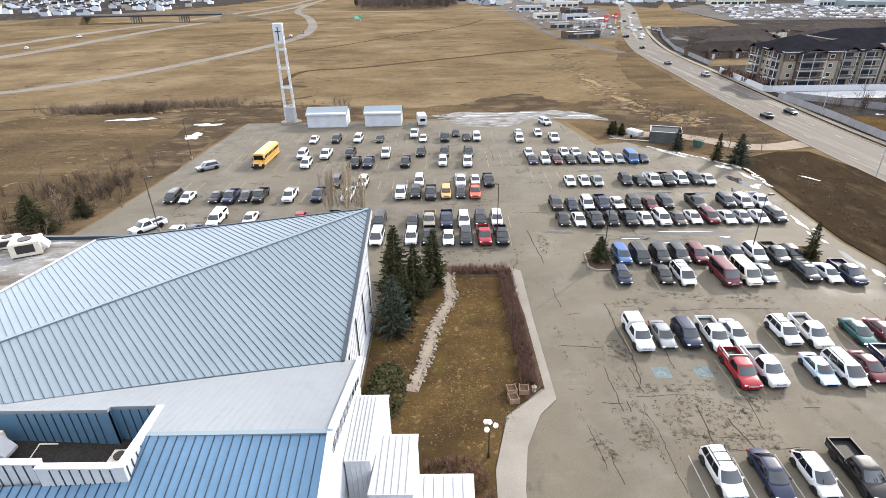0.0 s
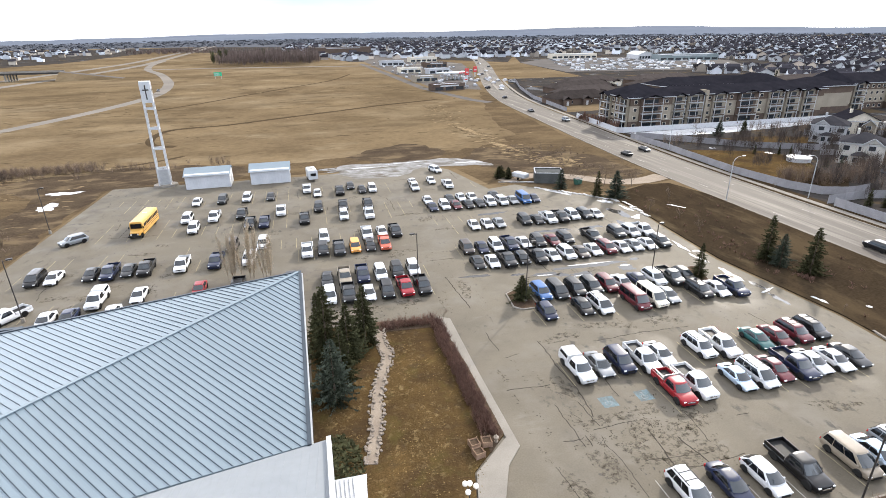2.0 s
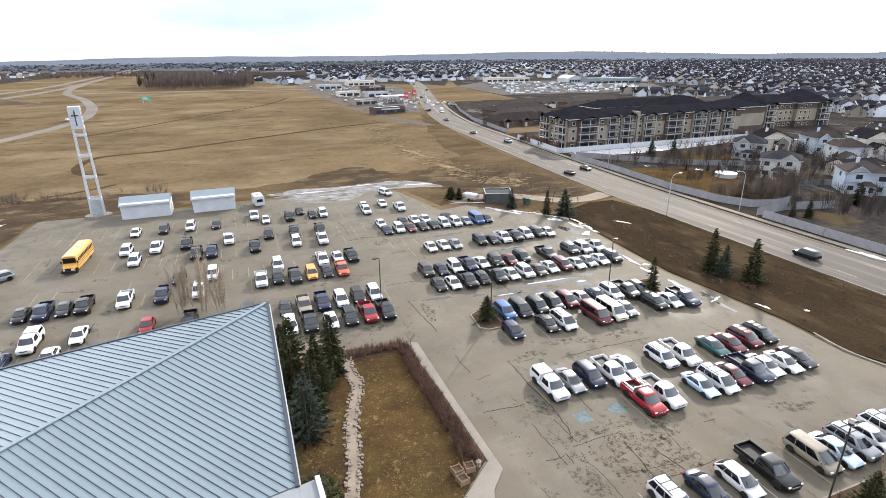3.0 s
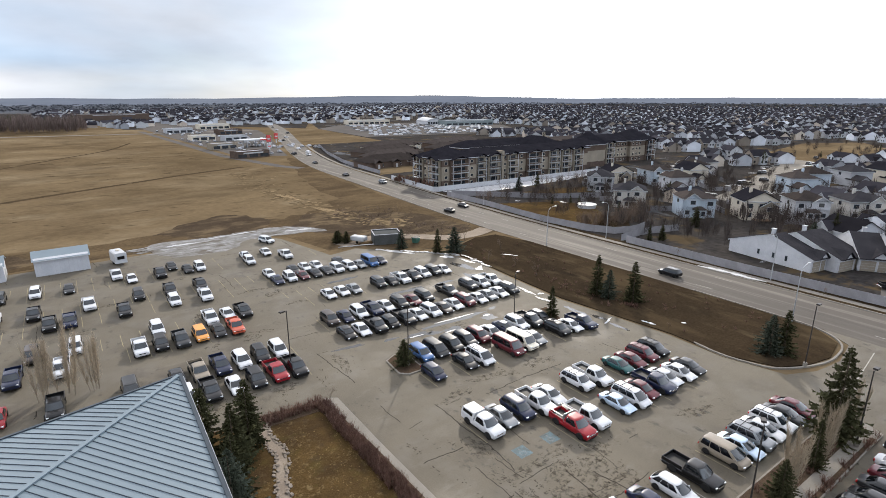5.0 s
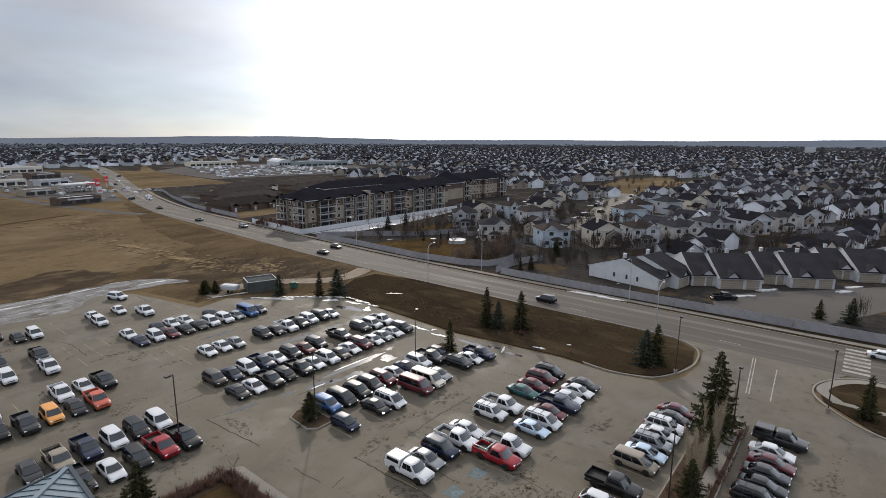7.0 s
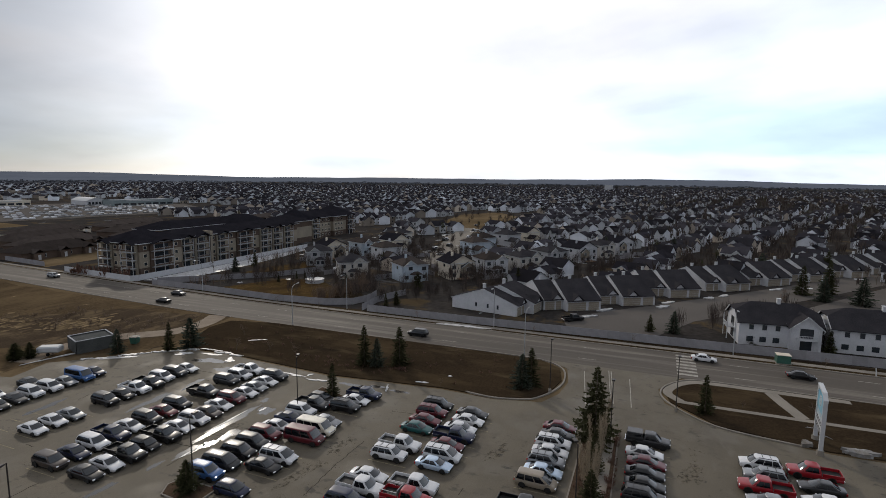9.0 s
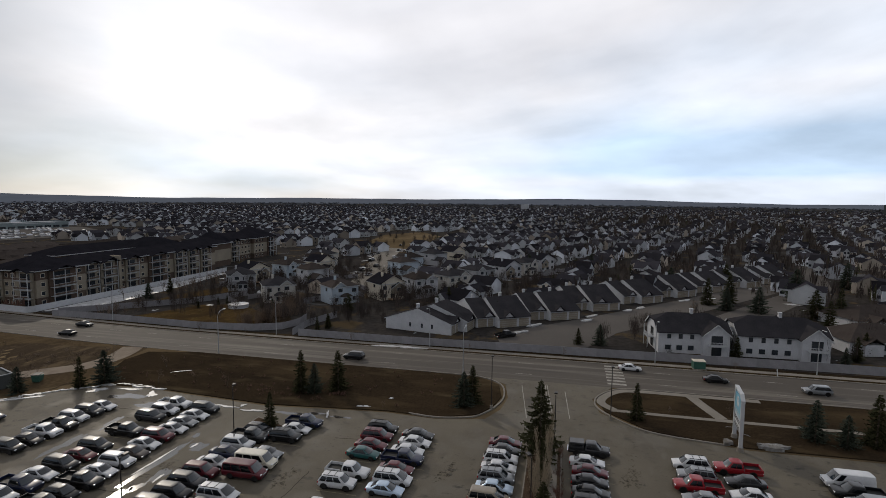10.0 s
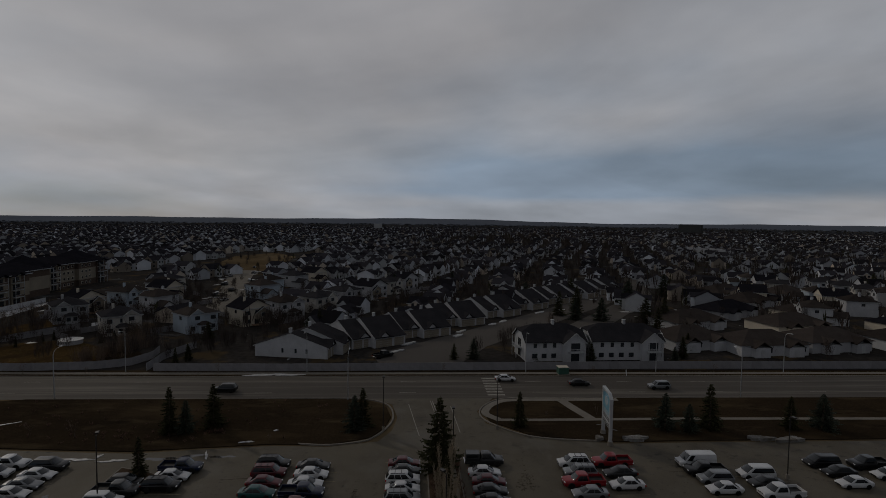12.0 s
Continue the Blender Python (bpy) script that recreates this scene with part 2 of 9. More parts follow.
overlay(FIELD, (0.060, 0.043, 0.025), 0.035, 0.50, 0.66, 0.55, offset=(17, 80, 0))
VERGE = mat("dormant_verge_grass", (0.036, 0.0255, 0.0155), (0.024, 0.0175, 0.0115), 0.08, 3.0, 0.3, 0.97, bump=0.06)
overlay(VERGE, (0.064, 0.046, 0.026), 0.11, 0.52, 0.68, 0.6, stretch=(1, 0.4, 1))
overlay(VERGE, (0.082, 0.062, 0.036), 0.30, 0.55, 0.70, 0.6, stretch=(1, 0.3, 1), offset=(7, 21, 0))
overlay(VERGE, (0.018, 0.014, 0.010), 0.22, 0.57, 0.68, 0.6, stretch=(0.8, 0.5, 1), offset=(60, 3, 0))
ROUGH = mat("rough_damp_grass", (0.084, 0.060, 0.035), (0.054, 0.039, 0.024), 0.05, 1.2, 0.3, 0.97, bump=0.08)
overlay(ROUGH, (0.118, 0.085, 0.048), 0.06, 0.50, 0.66, 0.8, stretch=(0.5, 1.3, 1))
overlay(ROUGH, (0.039, 0.02964, 0.02184), 0.09, 0.58, 0.70, 0.7, stretch=(0.6, 1.4, 1), offset=(5, 60, 0))
LAWN = mat("yellowed_lawn", (0.082, 0.052, 0.021), (0.046, 0.030, 0.014), 0.22, 6.0, 0.35, 0.97, bump=0.06)
overlay(LAWN, (0.158, 0.114, 0.056), 1.5, 0.54, 0.66, 0.75, mask=(0.25, 0.40, 0.55))
overlay(LAWN, (0.034, 0.022, 0.013), 0.14, 0.46, 0.62, 0.7, offset=(4, 22, 0))
overlay(LAWN, (0.04462, 0.03188, 0.01912), 0.5, 0.56, 0.70, 0.7, offset=(2, 9, 0))
overlay(LAWN, (0.07012, 0.06375, 0.01785), 0.3, 0.55, 0.75, 0.5, offset=(9, 4, 0))
MULCH = mat("bare_soil_mulch", (0.075, 0.052, 0.035), (0.05, 0.036, 0.026), 0.6, 8.0, 0.4, 0.97, bump=0.05)
STRAW = mat("flattened_straw", (0.2232, 0.1674, 0.0992), (0.1488, 0.1054, 0.062), 0.2, 3.0, 0.4, 0.97, bump=0.08)
SNOW = mat("old_snow", (0.50, 0.505, 0.52), (0.28, 0.27, 0.255), 0.6, 3.0, 0.12, 0.5, bump=0.04)
ICE = mat("grey_meltwater_ice", (0.225, 0.222, 0.218), (0.135, 0.126, 0.113), 0.35, 2.0, 0.15, 0.82)
overlay(ICE, (0.40, 0.40, 0.40), 0.45, 0.55, 0.66, 0.8, stretch=(0.4, 1.2, 1))
overlay(ICE, (0.080, 0.066, 0.048), 0.25, 0.50, 0.62, 0.8, stretch=(0.5, 1.3, 1), offset=(9, 2, 0))
GRAVEL = mat("pale_gravel", (0.2448, 0.204, 0.1598), (0.1836, 0.1496, 0.119), 0.3, 9.0, 0.2, 0.95, bump=0.02)
STONE = mat("pale_field_stone", (0.235, 0.20, 0.165), (0.12, 0.10, 0.082), 1.5, 20.0, 0.2, 0.9, rnd="island", amount=0.35)
SUBURB = mat("yards_and_streets", (0.046, 0.041, 0.037), (0.028, 0.026, 0.025), 0.05, 0.6, 0.35, 0.95)
overlay(SUBURB, (0.105, 0.107, 0.112), 0.04, 0.60, 0.63, 0.8, stretch=(1, 0.5, 1))
overlay(SUBURB, (0.080, 0.058, 0.032), 0.07, 0.56, 0.62, 0.8, offset=(50, 9, 0))
overlay(SUBURB, (0.42, 0.43, 0.45), 0.16, 0.68, 0.71, 0.9, offset=(8, 90, 0))
# the blue of distance haze is mixed into the woods' own colour
WOODS = mat("haze_tinted_bare_woods", (0.082, 0.086, 0.096), (0.060, 0.064, 0.074), 0.003, 0.03, 0.2, 1.0)
# distance haze is put into a blue-grey colour and a faint glow
HAZE = mat("glowing_hazy_hills", (0.090, 0.098, 0.114), (0.070, 0.078, 0.094), 0.002, 0.02, 0.15, 1.0)
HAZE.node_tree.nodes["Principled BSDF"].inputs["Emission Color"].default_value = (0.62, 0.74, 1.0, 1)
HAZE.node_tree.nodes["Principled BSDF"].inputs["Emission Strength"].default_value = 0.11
PAINT_Y = mat("worn_yellow_paint", (0.28, 0.24, 0.15), (0.17, 0.15, 0.11), 1.0, 12.0, 0.3, 0.9)
PAINT_W = mat("worn_white_paint", (0.34, 0.325, 0.295), (0.21, 0.195, 0.17), 0.8, 10.0, 0.25, 0.9)
PAINT_F = mat("faint_white_paint", (0.20, 0.215, 0.215), (0.13, 0.135, 0.13), 1.5, 12.0, 0.35, 0.9)
PAINT_B = mat("worn_blue_paint", (0.125, 0.170, 0.185), (0.098, 0.105, 0.10), 1.2, 9.0, 0.3, 0.9)
ROOF_L = mat("pale_blue_metal_roofing", (0.152, 0.192, 0.216), (0.132, 0.170, 0.194), 0.15, 1.2, 0.05, 0.45, metal=0.1, spec=0.6)
# roofing like ROOF_L; the deeper blue it reflects is put into its colour
ROOF_B = mat("blue_metal_roofing", (0.090, 0.175, 0.265), (0.076, 0.152, 0.235), 0.3, 2.0, 0.07, 0.42, metal=0.1)
# dark colour holds the seams' shadow lines; gutters and parapet have it as paint
SEAM = mat("shaded_seam_and_trim_metal", (0.030, 0.042, 0.055), (0.024, 0.034, 0.045), 0.4, 3.0, 0.08, 0.5, metal=0.2)
MEMBRANE = mat("white_metal_roofing", (0.175, 0.188, 0.198), (0.155, 0.168, 0.180), 0.15, 1.5, 0.05, 0.5)
WHITE = mat("white_painted_metal", (0.40, 0.408, 0.418), (0.34, 0.348, 0.360), 0.4, 4.0, 0.06, 0.55)
SIDING_W = mat("white_siding", (0.445, 0.45, 0.467), (0.37, 0.375, 0.395), 0.5, 5.0, 0.10, 0.7)
DECK = mat("dark_plant_deck", (0.045, 0.040, 0.036), (0.030, 0.027, 0.025), 0.5, 6.0, 0.3, 0.9)
DARKBOX = mat("dark_bronze_metal", (0.035, 0.030, 0.027), (0.028, 0.024, 0.022), 1.0, 8.0, 0.2, 0.5, metal=0.3)
GLASS = mat("dark_window_glass", (0.030, 0.036, 0.042), (0.02, 0.024, 0.03), 0.8, 3.0, 0.2, 0.06, spec=0.7)
CARGLASS = mat("tinted_car_glass", (0.005, 0.006, 0.008), (0.003, 0.004, 0.005), 0.8, 3.0, 0.2, 0.06, spec=0.34)
# lighter bluish base stands in for part of the reflected sky
WINDSCREEN = mat("reflecting_windscreen_glass", (0.014, 0.019, 0.023), (0.010, 0.013, 0.016), 0.8, 3.0, 0.2, 0.04, spec=0.75)
RUBBER = mat("tyre_rubber", (0.010, 0.010, 0.010), (0.016, 0.015, 0.014), 3.0, 20.0, 0.3, 0.9)
ALLOY = mat("alloy_wheel", (0.42, 0.43, 0.44), (0.30, 0.30, 0.31), 3.0, 20.0, 0.2, 0.35, metal=0.7)
PLASTIC = mat("black_plastic_trim", (0.012, 0.012, 0.012), (0.018, 0.018, 0.018), 2.0, 20.0, 0.2, 0.6, spec=0.2)
CHROME = mat("chrome", (0.62, 0.63, 0.65), (0.5, 0.5, 0.52), 2.0, 8.0, 0.1, 0.2, metal=0.9)
LENS = mat("clear_headlight_lens", (0.72, 0.74, 0.76), (0.55, 0.57, 0.6), 4.0, 10.0, 0.1, 0.12)
TAIL = mat("red_tail_light", (0.36, 0.02, 0.02), (0.25, 0.015, 0.015), 4.0, 10.0, 0.1, 0.15)
BARK = mat("grey_brown_bark", (0.12, 0.095, 0.075), (0.08, 0.062, 0.05), 2.0, 12.0, 0.3, 0.95)
TWIG = mat("bare_twigs", (0.165, 0.125, 0.095), (0.11, 0.08, 0.062), 0.4, 3.0, 0.3, 0.95, rnd="island", amount=0.3)
REDTWIG = mat("reddish_bare_twigs", (0.16, 0.095, 0.072), (0.10, 0.062, 0.05), 0.4, 3.0, 0.3, 0.95, rnd="island", amount=0.3)
NEEDLE = mat("dark_spruce_needles", (0.058, 0.058, 0.030), (0.034, 0.035, 0.018), 0.8, 6.0, 0.35, 0.9, rnd="island", amount=0.4)
NEEDLE_B = mat("blue_green_spruce_needles", (0.070, 0.080, 0.060), (0.040, 0.048, 0.036), 0.8, 6.0, 0.35, 0.9, rnd="island", amount=0.4)
SHINGLE = mat("charcoal_shingles", (0.019, 0.018, 0.022), (0.012, 0.012, 0.015), 0.3, 5.0, 0.2, 0.95, bump=0.01)
SHINGLE_B = mat("brown_shingles", (0.054, 0.045, 0.041), (0.038, 0.032, 0.029), 0.3, 5.0, 0.2, 0.95, rnd="object", amount=0.3)
STUCCO_T = mat("tan_stucco", (0.27, 0.235, 0.185), (0.22, 0.19, 0.15), 0.2, 4.0, 0.08, 0.92)
STUCCO_B = mat("brown_siding", (0.105, 0.078, 0.062), (0.085, 0.062, 0.05), 0.3, 4.0, 0.12, 0.9)
BRICK_D = mat("dark_brick_base", (0.10, 0.075, 0.06), (0.075, 0.056, 0.048), 0.6, 5.0, 0.2, 0.92)
FENCE = mat("weathered_grey_fence_board", (0.25, 0.243, 0.252), (0.20, 0.195, 0.205), 0.4, 6.0, 0.12, 0.9, rnd="object", amount=0.08)
WOODBOX = mat("weathered_planter_wood", (0.25, 0.17, 0.115), (0.18, 0.12, 0.085), 0.8, 9.0, 0.25, 0.9)
STEEL = mat("galvanised_steel", (0.42, 0.43, 0.44), (0.34, 0.35, 0.36), 1.0, 9.0, 0.15, 0.5, metal=0.6)
BUSY = mat("school_bus_yellow", (0.50, 0.275, 0.055), (0.44, 0.24, 0.05), 0.5, 5.0, 0.07, 0.4, coat=0.3)
GREEN = mat("green_painted_metal", (0.025, 0.09, 0.065), (0.02, 0.07, 0.05), 0.5, 5.0, 0.12, 0.6)
SIGNGREEN = mat("highway_sign_green", (0.01, 0.33, 0.16), (0.01, 0.29, 0.14), 0.5, 5.0, 0.05, 0.6)
BLUEPANEL = mat("blue_sign_panel", (0.10, 0.26, 0.36), (0.14, 0.33, 0.42), 0.5, 5.0, 0.1, 0.4)
REDPANEL = mat("red_fascia", (0.45, 0.03, 0.03), (0.36, 0.025, 0.025), 0.5, 5.0, 0.1, 0.6)
CREAM = mat("cream_painted_wall", (0.55, 0.50, 0.41), (0.48, 0.43, 0.36), 0.3, 4.0, 0.08, 0.9)
GREYWALL = mat("grey_siding", (0.38, 0.385, 0.40), (0.33, 0.335, 0.35), 0.3, 4.0, 0.08, 0.9)
GREYDARK = mat("dark_grey_boards", (0.085, 0.088, 0.085), (0.06, 0.062, 0.06), 0.5, 6.0, 0.2, 0.9)
GLOBE = mat("frosted_globe", (0.85, 0.82, 0.74), (0.8, 0.77, 0.7), 2.0, 5.0, 0.03, 0.35)
# pale siding colours, with a little blue of the distance haze mixed in
TOWN = mat("distant_house_walls", (0.58, 0.60, 0.64), (0.37, 0.385, 0.415), 0.02, 0.3, 0.1, 0.9, rnd="island", amount=0.5)
TOWN_B = mat("distant_beige_walls", (0.42, 0.37, 0.31), (0.29, 0.245, 0.205), 0.02, 0.3, 0.1, 0.9, rnd="island", amount=0.5)
TOWNROOF = mat("distant_roofs", (0.036, 0.034, 0.039), (0.022, 0.021, 0.025), 0.02, 0.3, 0.15, 0.95, rnd="island", amount=0.55)
HAZETWIG = mat("distant_bare_branches", (0.074, 0.059, 0.051), (0.042, 0.035, 0.033), 0.02, 0.3, 0.2, 0.95, rnd="island", amount=0.35)
CAR_COLOURS = {
    "w": ("white", (0.53, 0.535, 0.545)), "s": ("silver", (0.20, 0.21, 0.22)), "g": ("grey", (0.020, 0.021, 0.023)), "k": ("black", (0.005, 0.005, 0.006)),
    "b": ("blue", (0.035, 0.095, 0.24)), "n": ("dark blue", (0.008, 0.013, 0.038)), "l": ("light blue", (0.40, 0.49, 0.60)), "r": ("red", (0.23, 0.008, 0.014)),
    "m": ("maroon", (0.085, 0.009, 0.015)), "t": ("teal", (0.012, 0.070, 0.070)), "o": ("orange", (0.62, 0.27, 0.06)), "c": ("coral red", (0.42, 0.085, 0.045)),
    "y": ("tan", (0.22, 0.185, 0.14)), "h": ("brown", (0.045, 0.034, 0.029)), "e": ("cream", (0.62, 0.58, 0.48)),
}
PAINTS = {k: mat(n.replace(" ", "_") + "_car_paint", c, tuple(v * 0.9 for v in c), 0.8, 4.0, 0.06, 0.36, metal=0.35 if k in "sl" else 0.0, coat=0.55, spec=0.14) for k, (n, c) in CAR_COLOURS.items()}


# ---- building helpers ----
class Geo:
    """Vertices and faces of one mesh, with a material index a face."""

    def __init__(self):
        self.v, self.f, self.m = [], [], []

    def add(self, verts, faces, mi=0):
        k = len(self.v)
        self.v.extend(tuple(p) for p in verts)
        self.f.extend(tuple(i + k for i in f) for f in faces)
        self.m.extend([mi] * len(faces))
        return self

    def box(self, x0, y0, z0, x1, y1, z1, mi=0, bevel=0.0):
        if bevel:
            b = bevel
            lo = [(x0 + b, y0 + b, z0), (x1 - b, y0 + b, z0), (x1 - b, y1 - b, z0), (x0 + b, y1 - b, z0)]
            m1 = [(x0, y0, z0 + b), (x1, y0, z0 + b), (x1, y1, z0 + b), (x0, y1, z0 + b)]
            m2 = [(x0, y0, z1 - b), (x1, y0, z1 - b), (x1, y1, z1 - b), (x0, y1, z1 - b)]
            hi = [(x0 + b, y0 + b, z1), (x1 - b, y0 + b, z1), (x1 - b, y1 - b, z1), (x0 + b, y1 - b, z1)]
            return self.loft([lo, m1, m2, hi], mi)
        v = [(x0, y0, z0), (x1, y0, z0), (x1, y1, z0), (x0, y1, z0), (x0, y0, z1), (x1, y0, z1), (x1, y1, z1), (x0, y1, z1)]
        return self.add(v, [(3, 2, 1, 0), (4, 5, 6, 7), (0, 1, 5, 4), (1, 2, 6, 5), (2, 3, 7, 6), (3, 0, 4, 7)], mi)

    def loft(self, rings, mi=0, caps=True):
        n = len(rings[0])
        v = [p for r in rings for p in r]
        f = [(a * n + i, a * n + (i + 1) % n, (a + 1) * n + (i + 1) % n, (a + 1) * n + i) for a in range(len(rings) - 1) for i in range(n)]
        if caps:
            f += [tuple(reversed(range(n))), tuple(range((len(rings) - 1) * n, len(rings) * n))]
        return self.add(v, f, mi)

    def tube(self, a, b, ra, rb=None, n=6, mi=0, caps=True):
        a, b = Vector(a), Vector(b)
        rb = ra if rb is None else rb
        d = (b - a).normalized()
        u = d.orthogonal().normalized()
        w = d.cross(u)
        ring = lambda c, r: [c + (u * math.cos(t) + w * math.sin(t)) * r for t in (2 * math.pi * i / n for i in range(n))]
        return self.loft([ring(a, ra), ring(b, rb)], mi, caps)

    def prism(self, pts, z0, z1, mi=0):
        n = len(pts)
        return self.loft([[(x, y, z0) for x, y in pts], [(x, y, z1) for x, y in pts]], mi)

    def mesh(self, name, *mats, smooth=False):
        me = bpy.data.meshes.new(name)
        me.from_pydata(self.v, [], self.f)
        for m in mats:
            me.materials.append(m)
        if len(mats) > 1:
            me.polygons.foreach_set("material_index", self.m)
        if smooth:
            me.polygons.foreach_set("use_smooth", [True] * len(self.f))
            me.set_sharp_from_angle(angle=radians(36))
        me.update()
        return me


def part(name, geo, material, parent=None, label="", kind="", smooth=False, m=None):
    """One mesh object, under a thing or a part."""
    mats = material if isinstance(material, (tuple, list)) else (material,)
    ob = new(name, geo if isinstance(geo, bpy.types.Mesh) else geo.mesh(name, *mats, smooth=smooth))
    ob.parent = parent
    if m is not None:
        ob.matrix_basis = m
    return tagged(ob, label, kind=kind)


def thing(name, label, category, group="", m=None):
    ob = new(name)
    ob.empty_display_size = 0.3
    if m is not None:
        ob.matrix_basis = m
    return tagged(ob, label, category, group)


def flat(name, pts, z, material, label, depth=0.05, kind="structure", parent=None, category=""):
    """A slab with the outline pts, its top at z."""
    bm = bmesh.new()
    f = bm.faces.new([bm.verts.new((x, y, z)) for x, y in pts])
    f.normal_update()
    if f.normal.z < 0:
        f.normal_flip()
    r = bmesh.ops.extrude_face_region(bm, geom=[f])
    for v in r["geom"]:
        if isinstance(v, bmesh.types.BMVert):
            v.co.z = z
    for v in f.verts:
        v.co.z = z - depth
    bmesh.ops.recalc_face_normals(bm, faces=bm.faces)
    bmesh.ops.triangulate(bm, faces=[q for q in bm.faces if len(q.verts) > 4])
    me = bpy.data.meshes.new(name)
    bm.to_mesh(me)
    bm.free()
    me.materials.append(material)
    ob = new(name, me)
    ob.parent = parent
    return tagged(ob, label, category, kind=kind)


def ribbon(pts, width, z, depth=0.05):
    """A strip of that width along the line pts."""
    g = Geo()
    rings = []
    for i, p in enumerate(pts):
        a, b = Vector(pts[max(i - 1, 0)]), Vector(pts[min(i + 1, len(pts) - 1)])
        d = (b - a).normalized()
        s = Vector((-d.y, d.x)) * width / 2
        c = Vector(p)
        rings.append([(*(c - s), z - depth), (*(c + s), z - depth), (*(c + s), z), (*(c - s), z)])
    return g.loft(rings)


def smooth_line(pts, steps=6):
    """A curve through pts (Catmull-Rom)."""
    out = []
    for i in range(len(pts) - 1):
        p0, p1, p2, p3 = (Vector(pts[max(0, min(len(pts) - 1, k))]) for k in (i - 1, i, i + 1, i + 2))
        for s in range(steps):
            t = s / steps
            q = 0.5 * ((2 * p1) + (p2 - p0) * t + (2 * p0 - 5 * p1 + 4 * p2 - p3) * t * t + (3 * p1 - p0 - 3 * p2 + p3) * t ** 3)
            out.append(tuple(q))
    return out + [tuple(pts[-1])]


def blob(cx, cy, rx, ry, rng, n=26, rough=0.35, turn=0.0):
    """An uneven closed outline."""
    ph = [rng.uniform(0, 6.28) for _ in range(4)]
    out = []
    for i in range(n):
        a = 2 * math.pi * i / n
        k = 1 + rough * (0.5 * math.sin(2 * a + ph[0]) + 0.35 * math.sin(3 * a + ph[1]) + 0.3 * math.sin(5 * a + ph[2]) + 0.25 * math.sin(9 * a + ph[3])) + rng.uniform(-0.06, 0.06)
        x, y = rx * k * math.cos(a), ry * k * math.sin(a)
        out.append((cx + x * math.cos(turn) - y * math.sin(turn), cy + x * math.sin(turn) + y * math.cos(turn)))
    return out

# ---- ground, lot, roads ----
rng = random.Random(7)


def ground_sheet():
    g = Geo()
    rings, seg = (0.0, 60, 140, 260, 420, 700, 1200, 2000, 3200, 4700), 48
    for i, r in enumerate(rings[1:]):
        for k in range(seg):
            a = 2 * math.pi * k / seg
            g.v.append((20 + r * math.cos(a), 60 + r * math.sin(a), -0.06))
    g.v.append((20, 60, -0.06))
    c = len(g.v) - 1
    g.f += [(c, k, (k + 1) % seg) for k in range(seg)]
    for i in range(len(rings) - 2):
        g.f += [(i * seg + k, (i + 1) * seg + k, (i + 1) * seg + (k + 1) % seg, i * seg + (k + 1) % seg) for k in range(seg)]
    g.m = [0] * len(g.f)
    part("ground", g, FIELD, None, "flat dry brown grassland reaching to the horizon", "structure")


ground_sheet()
LOT = [(-61, 72), (-58.5, 96), (-56, 150.5), (-10, 150), (27, 152), (31, 146), (35.5, 124), (43, 126), (54, 113.5), (59.5, 108), (60.5, 98), (59.5, 86), (58.5, 72),
       (60, 60), (61, 51), (60.5, 42), (62.5, 34.2), (67, 32.2), (73, 31.5), (80, 32.8), (83.4, 37.5), (83.4, 12.5), (76, 16.5), (70, 15.5), (63.7, 8.7),
       (61, -5), (61.3, -17), (62, -130), (-80, -130), (-80, 46)]
flat("parking_lot", LOT, 0.0, ASPHALT, "wide worn sandy-grey asphalt parking lot with cracks and stains", 0.3)
flat("verge_north", [(64, 35.6), (68, 33.6), (73, 32.7), (79.2, 34), (82.6, 38.5), (83.1, 47), (83.2, 105), (80.5, 116), (74, 116.5), (66, 113), (60.2, 108), (61, 98),
                     (60.1, 86), (59.2, 72), (60.6, 60), (61.6, 51), (61.2, 42)], 0.10, VERGE, "strip of dormant brown grass between lot and road", 0.5)
flat("verge_south", [(70.8, 14.6), (76, 15.6), (81, 12.8), (82.9, 9), (83.2, -8), (83.2, -130), (62.7, -130), (62, -17), (61.7, -5), (64.3, 8.2)], 0.10, VERGE,
     "strip of dormant brown grass between lot and road", 0.5)
# kerbs round the two verge noses
nose_n = smooth_line([(61.6, 47), (61.1, 42), (62.4, 37), (64.2, 35), (68, 33.2), (73, 32.3), (79.4, 33.6), (82.9, 38.4), (83.4, 47), (83.4, 60)])
nose_s = smooth_line([(62, -2), (64, 8.5), (70.5, 15), (76, 16), (81.2, 13.1), (83.2, 9.2), (83.4, 0), (83.4, -30)])
part("kerb", ribbon(nose_n, 0.28, 0.16, 0.3), KERB, None, "low weathered concrete kerb round the grass verge", "structure")
part("kerb", ribbon(nose_s, 0.28, 0.16, 0.3), KERB, None, "low weathered concrete kerb round the grass verge", "structure")
# footpaths on the south verge
loop = smooth_line([(71.6, 13.0), (74.6, 15.0), (78.2, 14.0), (81.2, 11.4), (82.1, 8.0), (82.2, -2), (82.2, -13)])
part("footpath", ribbon(loop, 1.5, 0.125, 0.1), CONCRETE, None, "pale concrete footpath curving along the verge", "structure")
part("footpath", ribbon([(71.4, 13.6), (71.3, 5), (71.4, -8), (71.6, -20), (71.2, -60), (71.2, -120)], 1.1, 0.121, 0.1), CONCRETE, None, "pale concrete footpath across the verge", "structure")
part("footpath", ribbon([(81.5, -1.4), (77, -2.6), (71.9, -4.2)], 2.0, 0.117, 0.1), CONCRETE, None, "pale concrete footpath linking the two walks", "structure")

